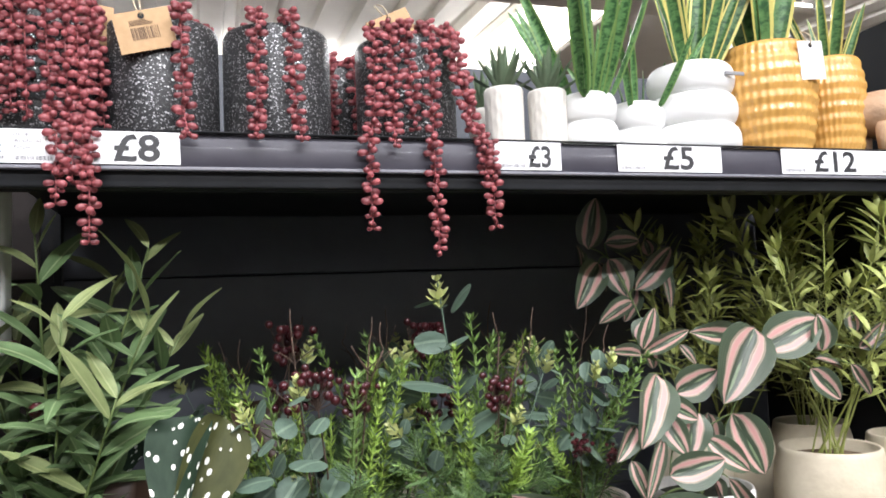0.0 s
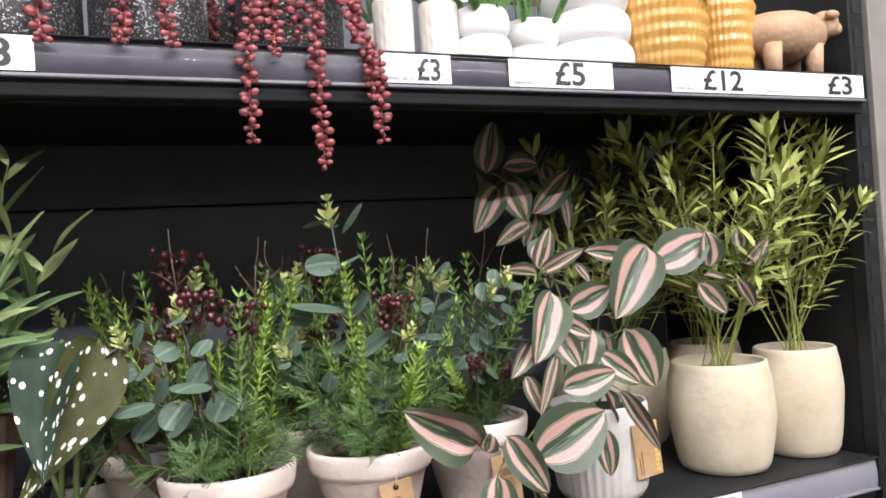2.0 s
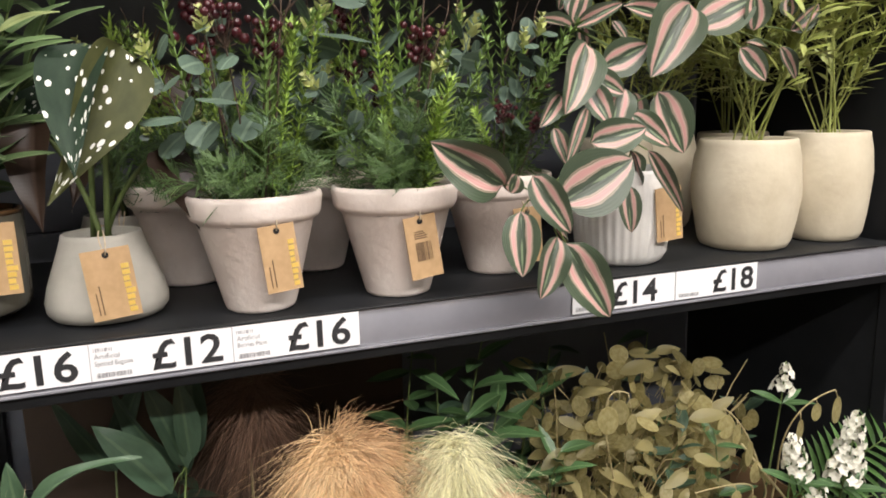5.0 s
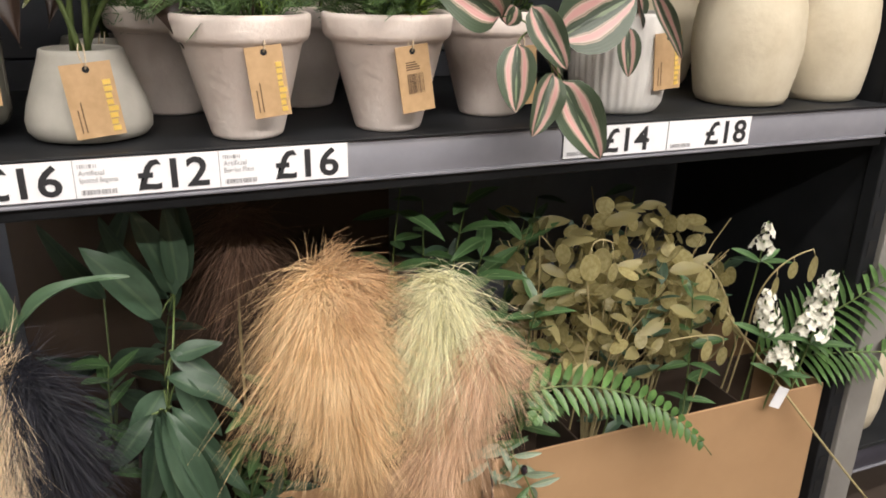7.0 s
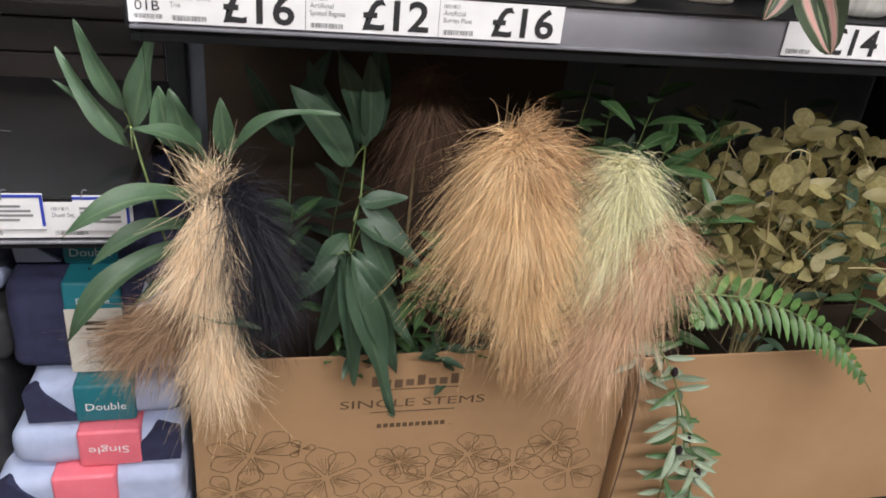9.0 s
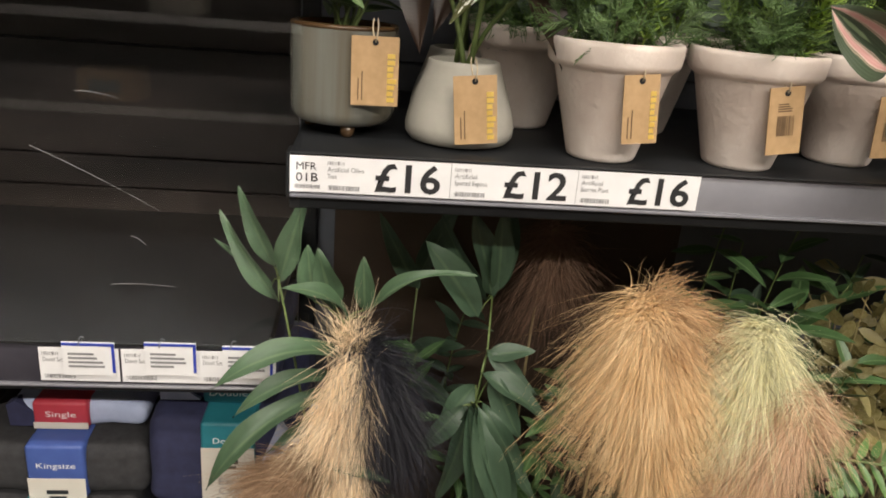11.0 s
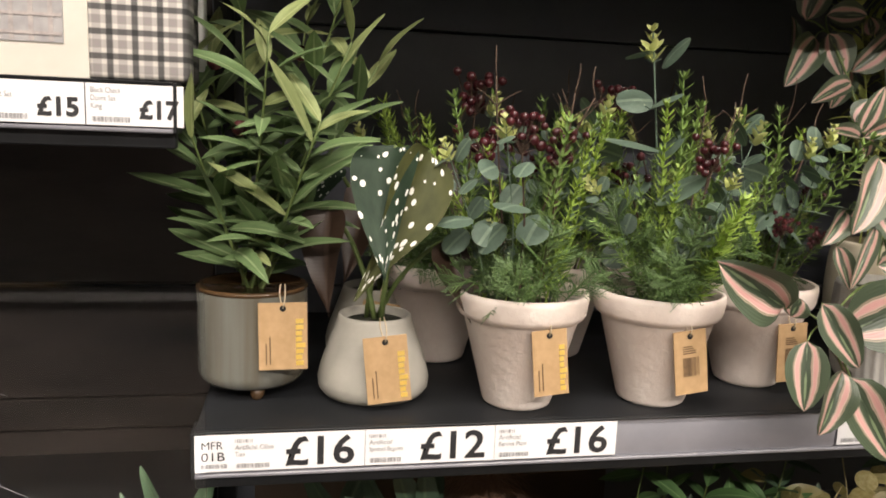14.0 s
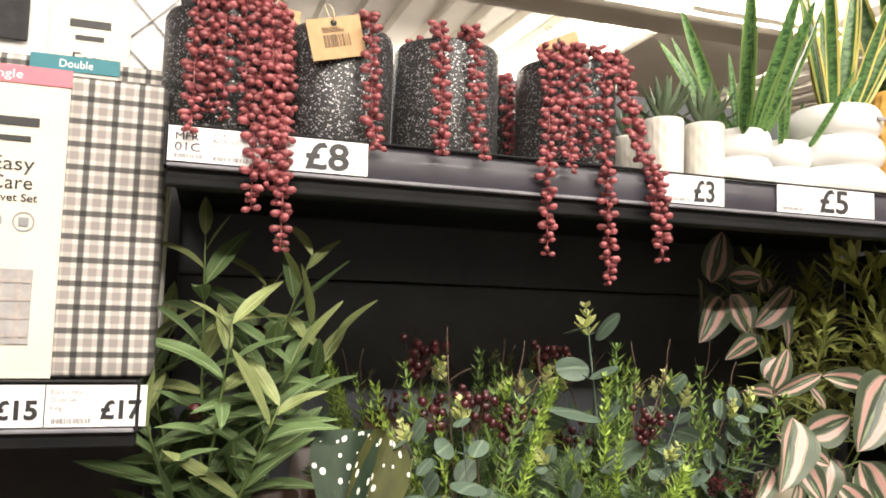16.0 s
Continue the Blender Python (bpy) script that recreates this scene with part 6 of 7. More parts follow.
def gum_stem(label, base, stem, leaves, material, scale=1.0, seed=0):
    """big drooping leaves: each row base x, y, z, tip x, y, z"""
    t = thing("gum_stem", (0, 0, LOW), label, "artificial stem", "gum leaf stems")
    o = Vector((0, 0, LOW))
    pts = [Vector(base) - o] + [Vector(p) - o for p in stem]
    part("stem", add_tube(bmesh.new(), pts, 0.0019, 0.0013, 6), STEMG, t)
    rng = random.Random(seed)
    blades = [leaf_mesh("gum_blade0", 0.1, 0.1, 0.42, 0.75, 0.12, 0.12, 0.02, 4, 14, 0.05), leaf_mesh("gum_blade1", 0.1, 0.1, 0.45, 0.72, 0.16, 0.20, 0.03, 4, 14, -0.08), leaf_mesh("gum_blade2", 0.1, 0.1, 0.40, 0.8, 0.10, 0.06, 0.04, 4, 14, 0.1)]
    bowed = leaf_mesh("gum_bowed", 0.1, 0.1, 0.45, 0.7, 0.10, 0.0, 0.02, 4, 18, 0.05, 0.0, 0.20)
    for i, row in enumerate(leaves):
        if len(row) == 2:
            A, B = Vector(row[0]) - o, Vector(row[1]) - o
            w = 0.03
        else:
            A, B, w = Vector(row[:3]) - o, Vector(row[3:6]) - o, abs(row[6])
        q = min(pts, key=lambda c: (c - A).length)
        if (q - A).length > 0.006:
            part("leaf_stalk", add_tube(bmesh.new(), [q, (q + A) / 2 + Vector((0, 0, 0.004)), A], 0.0012, 0.0010, 5), STEMG, t)
        if len(row) == 7 and row[6] < 0:
            # a long strap that bows upwards
            laid_leaf(t, bowed, A, B, w * scale, (rng.uniform(-.15, .15), -0.45, 1), material)
            continue
        flat = abs(B.z - A.z) < 0.5 * (B - A).length
        laid_leaf(t, blades[i % 3], A, B, w * scale, (rng.uniform(-.5, .5), -0.6 if flat else -1, 0.9 if flat else rng.uniform(0.0, 0.5)), material)
    return t


gum_stem("dusty green gum leaf stem rising past the shelf end", (0.05, 0.12, 0.1), [(0.03, 0.08, 0.4), (0.0, 0.06, 0.60), (-0.016, 0.055, 0.69)],
         [(-0.020, 0.050, 0.707, -0.057, 0.030, 0.801, 0.022), (-0.014, 0.040, 0.669, -0.075, 0.020, 0.771, 0.020), (-0.015, 0.060, 0.685, 0.015, 0.050, 0.799, 0.029), (-0.024, 0.060, 0.681, -0.080, 0.030, 0.745, 0.009)], BIGLEAF, 1.0, 4)
gum_stem("dusty green gum leaf stem spreading over the shelf end", (0.06, 0.12, 0.1), [(0.06, 0.08, 0.4), (0.058, 0.02, 0.56), (0.06, 0.01, 0.66)],
         [(0.025, 0.040, 0.671, 0.016, 0.030, 0.739, 0.030), (0.065, 0.020, 0.650, -0.010, -0.020, 0.708, -0.024), (0.048, 0.030, 0.666, 0.029, 0.020, 0.741, 0.032), (0.083, 0.030, 0.666, 0.079, 0.020, 0.732, 0.023), (0.085, 0.020, 0.662, 0.205, 0.0, 0.722, -0.017), (0.070, 0.000, 0.622, -0.072, -0.050, 0.600, -0.031), (0.062, 0.000, 0.594, -0.052, -0.040, 0.562, -0.025), (0.052, 0.000, 0.580, -0.078, -0.050, 0.478, -0.029), (0.060, 0.000, 0.560, -0.021, -0.030, 0.513, 0.013), (0.043, -0.055, 0.521, 0.119, -0.066, 0.507, 0.014)], BIGLEAF, 1.0, 1)
gum_stem("dusty green gum leaf stem hanging over the carton front", (0.22, 0.14, 0.1), [(0.22, 0.12, 0.4), (0.222, 0.03, 0.54), (0.235, 0.06, 0.60), (0.245, 0.12, 0.65)],
         [(0.225, 0.100, 0.630, 0.156, 0.080, 0.734, 0.043), (0.239, 0.130, 0.638, 0.170, 0.110, 0.745, 0.032), (0.244, 0.120, 0.650, 0.207, 0.100, 0.770, 0.034), (0.250, 0.120, 0.658, 0.245, 0.100, 0.765, 0.031), (0.261, 0.140, 0.659, 0.260, 0.120, 0.780, 0.029), (0.221, 0.040, 0.568, 0.175, 0.020, 0.515, 0.032), (0.202, 0.050, 0.554, 0.198, 0.040, 0.492, 0.030), (0.224, 0.030, 0.589, 0.306, 0.000, 0.551, 0.030), (0.231, 0.050, 0.610, 0.295, 0.030, 0.560, 0.023)], BIGLEAFD, 1.0, 2)
gum_stem("long drooping gum leaf stem over the carton print", (0.21, 0.12, 0.1), [(0.215, 0.10, 0.4), (0.22, 0.03, 0.54)],
         [(0.232, 0.050, 0.602, 0.288, 0.040, 0.617, 0.025), (0.214, 0.020, 0.555, 0.186, 0.000, 0.420, 0.034), (0.214, 0.010, 0.560, 0.276, -0.034, 0.350, 0.036), (0.209, 0.010, 0.556, 0.232, -0.022, 0.385, 0.030), (0.220, 0.010, 0.556, 0.284, -0.020, 0.392, 0.030), (0.226, 0.020, 0.556, 0.302, 0.000, 0.428, 0.027), (0.238, 0.030, 0.589, 0.276, 0.010, 0.508, 0.030), (0.205, 0.02, 0.55, 0.155, 0.0, 0.50, 0.026)], BIGLEAFD, 1.0, 5)
gum_stem("dark gum leaf stem deep inside the carton", (0.15, 0.25, 0.1), [(0.15, 0.25, 0.4), (0.16, 0.25, 0.62)],
         [((0.16, 0.25, 0.6), (0.10, 0.2, 0.72)), ((0.16, 0.25, 0.62), (0.2, 0.2, 0.74)), ((0.15, 0.25, 0.5), (0.08, 0.18, 0.56)), ((0.15, 0.25, 0.5), (0.22, 0.18, 0.55)), ((0.15, 0.25, 0.45), (0.10, 0.17, 0.42)), ((0.16, 0.25, 0.46), (0.23, 0.18, 0.44))], BIGLEAFD, 1.0, 3)


def leafy_spray(label, base, way, n, size, material, seed, reach=1.0, group="leafy sprays"):
    t = thing("leafy_spray", (0, 0, LOW), label, "artificial stem", group)
    o = Vector((0, 0, LOW))
    pts = arc(Vector(base) - o, Vector(way[0]) - o, Vector(way[1]) - o, 14)
    part("stem", add_tube(bmesh.new(), pts, 0.0019, 0.0009, 6), STEMG, t)
    rng = random.Random(seed)
    me = [leaf_mesh(f"spray{k}", 0.055, 0.017, 0.42, 0.8, 0.3, c, 0, 4, 7) for k, c in enumerate((0.15, 0.35, -0.1))]
    for j in range(n):
        u = 0.35 + 0.65 * j / max(1, n - 1)
        p = pts[min(13, int(u * 13))]
        a = j * 2.4 + seed
        leaf(t, rng.choice(me), p, (math.cos(a), math.sin(a) - 0.2, rng.uniform(-0.15, 0.9)), (0, -0.4, 1), size * rng.uniform(0.7, 1.15), material)
    return t


R5 = random.Random(77)
for k in range(17):
    x = 0.10 + 0.062 * k
    far = (k % 3) * 0.12
    leafy_spray("mid-green leafy spray standing in the carton", (x, 0.10 + far, 0.1), ((x + R5.uniform(-.03, .03), 0.08 + far, 0.42), (x + R5.uniform(-.08, .08), 0.04 + far + R5.uniform(-.03, .03), R5.uniform(0.46, 0.60))), 20, 1.0, MIDLEAF if k % 2 else BIGLEAFD, k)
for k, (bx, by, tx, ty, tz) in enumerate(((0.52, 0.17, 0.535, 0.12, 0.765), (0.60, 0.17, 0.636, 0.12, 0.765), (0.64, 0.16, 0.65, 0.1, 0.68), (0.70, 0.2, 0.74, 0.14, 0.68), (0.60, 0.12, 0.62, 0.07, 0.64), (0.72, 0.12, 0.72, 0.06, 0.60))):
    leafy_spray("tall green willow-leaved spray", (bx, by, 0.1), ((bx, by, 0.5), (tx, ty, tz)), 19, 1.25, MIDLEAF, 40 + k)


for k in range(8):
    x = 0.24 + 0.028 * k
    leafy_spray("dark low leafy spray at the carton edge", (x, 0.08, 0.1), ((x, 0.06, 0.38), (x + R5.uniform(-.05, .05), 0.02 + R5.uniform(-.02, .03), R5.uniform(0.40, 0.50))), 14, 0.75, BIGLEAFD if k % 2 else MIDLEAF, 60 + k)
for k in range(9):
    x = 0.56 + 0.05 * k
    leafy_spray("tall dark green leafy spray", (x, 0.22, 0.1), ((x, 0.22, 0.45), (x + R5.uniform(-.06, .06), 0.18 + R5.uniform(-.05, .05), R5.uniform(0.58, 0.74))), 18, 1.0, MIDLEAF if k % 2 else BIGLEAFD, 80 + k)


def hanging_olive():
    t = thing("olive_branch", (0, 0, LOW), "silvery olive branch with black olives hanging down the carton", "artificial stem")
    o = Vector((0, 0, LOW))
    rng = random.Random(6)
    me = leaf_mesh("silver0", 0.045, 0.010, 0.45, 0.8, 0.3, 0.2, 0, 4, 7)
    for k, (a, b, c) in enumerate((((0.62, 0.05, 0.40), (0.635, -0.03, 0.44), (0.600, -0.035, 0.10)), ((0.63, 0.05, 0.40), (0.655, -0.04, 0.45), (0.70, -0.05, 0.24)), ((0.66, -0.04, 0.36), (0.69, -0.05, 0.30), (0.665, -0.05, 0.12)), ((0.69, -0.04, 0.30), (0.73, -0.05, 0.24), (0.72, -0.05, 0.13)))):
        pts = arc(Vector(a) - o, Vector(b) - o, Vector(c) - o, 14)
        st = part("twig", add_tube(bmesh.new(), pts, 0.0024 if k == 0 else 0.0014, 0.001, 6), TWIG if k == 0 else STEMG, t)
        for j in range(6 if k == 0 else 22):
            p = pts[3 + (j * 10) // 22]
            ang = j * 2.4
            leaf(st, me, p, (math.cos(ang), -0.3 + 0.4 * math.sin(ang), rng.uniform(-0.7, 0.4)), (0, -1, 0.5), rng.uniform(0.75, 1.2), SILVER if j % 3 else MIDLEAF)
        if k:
            for j in (6, 11):
                b2 = Bulk()
                b2.ball((0, 0, 0), 0.006, 10, 8)
                m2 = b2.mesh("olive_fruit")
                put_mesh("olive_fruit", m2, OLIVEFRUIT, t, Matrix.Translation(pts[j] + Vector((0.006, -0.006, -0.006))) @ Matrix.Diagonal((0.85, 0.85, 1.3, 1)))


hanging_olive()


def pod_mesh():
    """thin papery oval with a raised rim and a few seeds showing"""
    if "pod" not in SPRIGS:
        bm = lathe([(0.001, 0.03), (0.45, 0.06), (0.82, 0.03), (0.95, 0.04), (1.0, 0.0), (0.95, -0.03), (0.001, -0.02)], 16)
        for k in range(5):
            bmesh.ops.create_icosphere(bm, subdivisions=1, radius=0.10, matrix=Matrix.Translation((0.32 * math.cos(k * 1.9), 0.42 * math.sin(k * 1.9), 0.06)) @ Matrix.Diagonal((1, 1, 0.5, 1)))
        me = finish(bm, "seed_pod")
        me.materials.append(COIN)
        SPRIGS["pod"] = me
    return SPRIGS["pod"]


def coin_plant(cx, cy, cz, rx, ry, rz, n, seed):
    t = thing("coin_stem", (0, 0, LOW), "dried-look stem of round papery olive-gold seed pods", "artificial stem", "coin stems")
    o = Vector((0, 0, LOW))
    rng = random.Random(seed)
    s = Bulk()
    pod = pod_mesh()
    sheath = leaf_mesh("pod_sheath", 0.045, 0.017, 0.45, 0.7, 0.2, 0.2, 0.03, 4, 8)
    root = Vector((cx, cy + 0.04, 0.1))
    for k in range(11):
        a = rng.uniform(0, 6.28)
        e = Vector((cx + rx * math.cos(a) * 0.8, cy + ry * math.sin(a), cz + rng.uniform(-.2, 1) * rz))
        pts = arc(root - o, Vector((cx, cy, cz)) - o, e - o, 8)
        s.stick(pts, 0.0015, 0.0009, 5)
    for k in range(n):
        while True:
            q = Vector((rng.uniform(-1, 1), rng.uniform(-1, 1), rng.uniform(-1, 1)))
            if q.length < 1:
                break
        p = Vector((cx + q.x * rx, cy + q.y * ry, cz + q.z * rz)) - o
        if k % 5 == 0:
            leaf(t, sheath, p, (rng.uniform(-1, 1), -0.3, rng.uniform(-.5, .6)), (rng.uniform(-.5, .5), -0.7, 0.8), rng.uniform(0.7, 1.3), COIN, "papery_leaf")
            continue
        r = rng.uniform(0.0105, 0.0178)
        ob = new("seed_pod", pod)
        ob.parent = t
        nrm = Vector((rng.uniform(-1.5, 1.5), -1 + rng.uniform(-.2, 1.4), rng.uniform(-.8, 1.3)))
        ob.matrix_basis = aim(p, nrm.orthogonal(), nrm) @ Matrix.Rotation(rng.uniform(0, 6.28), 4, "Z") @ Matrix.Diagonal((r * rng.uniform(0.62, 0.95), r, r * 0.22, 1))
        s.stick([p, p + Vector((rng.uniform(-.014, .014), 0.01, -0.026))], 0.0007, 0.0005, 3)
    put_mesh("branching_stem", s.mesh("branching_stem"), STEMY, t)
    return t


coin_plant(0.87, 0.11, 0.565, 0.150, 0.10, 0.150, 290, 1)
coin_plant(0.99, 0.12, 0.55, 0.11, 0.08, 0.125, 140, 2)
coin_plant(0.77, 0.14, 0.57, 0.09, 0.08, 0.135, 100, 3)
coin_plant(0.84, 0.07, 0.50, 0.13, 0.05, 0.07, 45, 5)


def pod_arch(way, hang, seed):
    """a slender arching branch with a few hanging oval pods"""
    t = thing("coin_stem", (0, 0, LOW), "arching straw-coloured branch with a few oval papery pods", "artificial stem", "coin stems")
    o = Vector((0, 0, LOW))
    rng = random.Random(seed)
    pts = arc(*[Vector(p) - o for p in way], 16)
    root = Vector((way[0][0] - 0.03, way[0][1] + 0.05, 0.1)) - o
    part("branch", add_tube(bmesh.new(), arc(root, (root + pts[0]) / 2 + Vector((0.01, 0, 0)), pts[0], 8)[:-1] + pts, 0.0017, 0.0010, 6), STEMY, t)
    for i, dz, r in hang:
        p = pts[i] + Vector((rng.uniform(-.004, .004), -0.004, -dz))
        part("pod_stalk", add_tube(bmesh.new(), [pts[i], p], 0.0008, 0.0006, 4), STEMY, t)
        ob = new("seed_pod", pod_mesh())
        ob.parent = t
        nrm = Vector((rng.uniform(-.5, .5), -1, rng.uniform(-.2, .5)))
        ob.matrix_basis = aim(p - Vector((0, 0, r)), (0, 0, 1), nrm) @ Matrix.Diagonal((r * 0.72, r, r * 0.3, 1))


pod_arch([(1.10, 0.05, 0.50), (1.07, 0.02, 0.62), (1.150, 0.0, 0.640)], ((9, 0.012, 0.017), (12, 0.006, 0.014), (15, 0.010, 0.021)), 1)
pod_arch([(1.09, 0.06, 0.46), (1.02, 0.03, 0.60), (0.98, 0.04, 0.625)], ((8, 0.010, 0.020), (11, 0.004, 0.017), (15, 0.008, 0.019), (5, 0.012, 0.018)), 2)
pod_arch([(1.03, 0.06, 0.44), (1.08, 0.02, 0.52), (0.90, 0.0, 0.53)], ((6, 0.010, 0.016), (11, 0.008, 0.017)), 3)
pod_arch([(0.80, 0.05, 0.55), (0.74, 0.02, 0.72), (0.80, 0.02, 0.685)], ((9, 0.008, 0.020), (13, 0.010, 0.018), (15, 0.028, 0.014)), 4)


def flower_spike(x, y, z0, z1, lean, seed, fat=1.0):
    t = thing("white_flower_stem", (0, 0, LOW), "white clustered flower spike on a green stem", "artificial stem", "white flower stems")
    o = Vector((0, 0, LOW))
    rng = random.Random(seed)
    part("stem", add_tube(bmesh.new(), arc((x, y + 0.08, 0.0), Vector((x, y, z0 - 0.05)) - o, Vector((x + lean, y, z1)) - o, 10), 0.002, 0.0012, 6), STEMG, t)
    b = Bulk()
    n = int(75 * (z1 - z0) / 0.09 * fat)
    for k in range(n):
        u = k / n
        a = k * 2.4
        r = (0.020 * (1 - 0.85 * u ** 1.5) + 0.002) * fat
        p = Vector((x + lean * u + r * math.cos(a), y + r * math.sin(a), z0 + (z1 - z0) * u)) - o
        p += Vector((rng.uniform(-.004, .004), rng.uniform(-.004, .004), rng.uniform(-.006, .006)))
        out = Vector((math.cos(a), math.sin(a) - 0.3, rng.uniform(-.3, .6))).normalized()
        e1 = out.orthogonal().normalized()
        e2 = out.cross(e1)
        for m in range(5):
            w = m * 1.257 + rng.uniform(-.2, .2)
            b.blade(p, e1 * math.cos(w) + e2 * math.sin(w) + out * 0.45, out, rng.uniform(0.0075, 0.0105) * (1.1 - 0.5 * u), 0.0078 * (1.1 - 0.4 * u), 0.25, 3)
    put_mesh("blossom", b.mesh("blossom"), WHITEFL, t, label="white blossom cluster")
    me = leaf_mesh("gum0", 0.16, 0.040, 0.45, 0.7, 0.25, 0.2, 0.02, 4, 10)
    for a in (0.5, 2.4, 4.2, 5.6):
        leaf(t, me, Vector((x, y, z0 - 0.02)) - o, (math.cos(a), math.sin(a) - .5, 0.5), (0, -0.7, 1), rng.uniform(0.24, 0.40), MIDLEAF)


flower_spike(1.168, -0.012, 0.503, 0.600, 0.018, 1, 1.0)
flower_spike(1.088, 0.0, 0.522, 0.583, -0.018, 2, 0.75)
flower_spike(1.106, -0.015, 0.462, 0.497, 0.010, 3, 0.85)
flower_spike(1.112, 0.06, 0.622, 0.670, 0.002, 4, 0.5)


def white_tag():
    t = thing("stem_ticket", (1.083, -0.022, 0.392), "small white ticket folded round a straw-coloured stem", "ticket")
    part("card", boxed((0, 0, 0), (0.024, 0.001, 0.036), 0.0), PAPER, t, smooth=False, m=pose(0.012, 0, 0, 0, 25, 0))
    part("stem", add_tube(bmesh.new(), arc((-0.05, 0.08, 0.16), (0.03, -0.004, 0.02), (0.262, -0.04, -0.236), 12), 0.0022, 0.0018, 6), STEMY, t, "bare straw-coloured stem")


white_tag()


def fern(label, pts, seed, pin=0.05, n=22):
    t = thing("fern_frond", (0, 0, LOW), label, "artificial stem", "fern fronds")
    o = Vector((0, 0, LOW))
    way = arc(*[Vector(p) - o for p in pts], 24)
    part("midrib", add_tube(bmesh.new(), way, 0.002, 0.0008, 6), STEMG, t)
    b = Bulk()
    for j in range(n):
        u = 0.12 + 0.86 * j / n
        i = min(22, int(u * 23))
        p, d = way[i], (way[i + 1] - way[i]).normalized()
        side = d.cross(Vector((0, -0.6, 0.8))).normalized()
        L = pin * math.sin(math.pi * min(1, 0.25 + 0.75 * u)) ** 0.7
        for s in (-1, 1):
            b.blade(p, side * s + d * 0.55, (0, -0.5, 0.85), L, 0.011, 0.25, 4)
    put_mesh("pinnae", b.mesh("pinnae"), FERN, t, label="rows of narrow green leaflets")


fern("green fern frond drooping over the carton", [(0.655, 0.02, 0.48), (0.82, -0.04, 0.535), (0.955, -0.06, 0.362)], 1, 0.046, 26)
fern("green fern frond reaching past the end post", [(1.17, 0.10, 0.40), (1.22, 0.02, 0.50), (1.32, -0.05, 0.62)], 2, 0.07, 22)
fern("green fern frond lying low at the carton end", [(1.17, 0.08, 0.40), (1.25, 0.0, 0.46), (1.40, -0.05, 0.44)], 3, 0.06, 18)
fern("dark fern frond low in the carton", [(0.70, 0.10, 0.38), (0.74, 0.0, 0.50), (0.66, -0.03, 0.46)], 4, 0.035, 16)

# ---- bedding in the neighbouring bay ----


def wavy_slab(lo, hi, bevel, seed, amp=0.003):
    bm = boxed(lo, hi, bevel, 4)
    bmesh.ops.subdivide_edges(bm, edges=[e for e in bm.edges if e.calc_length() > 0.03], cuts=8, use_grid_fill=True)
    for v in bm.verts:
        v.co += Vector([amp * noise.noise(v.co * 22 + Vector((seed * 3.1 + i * 9, i, 0))) for i in range(3)])
    return bm


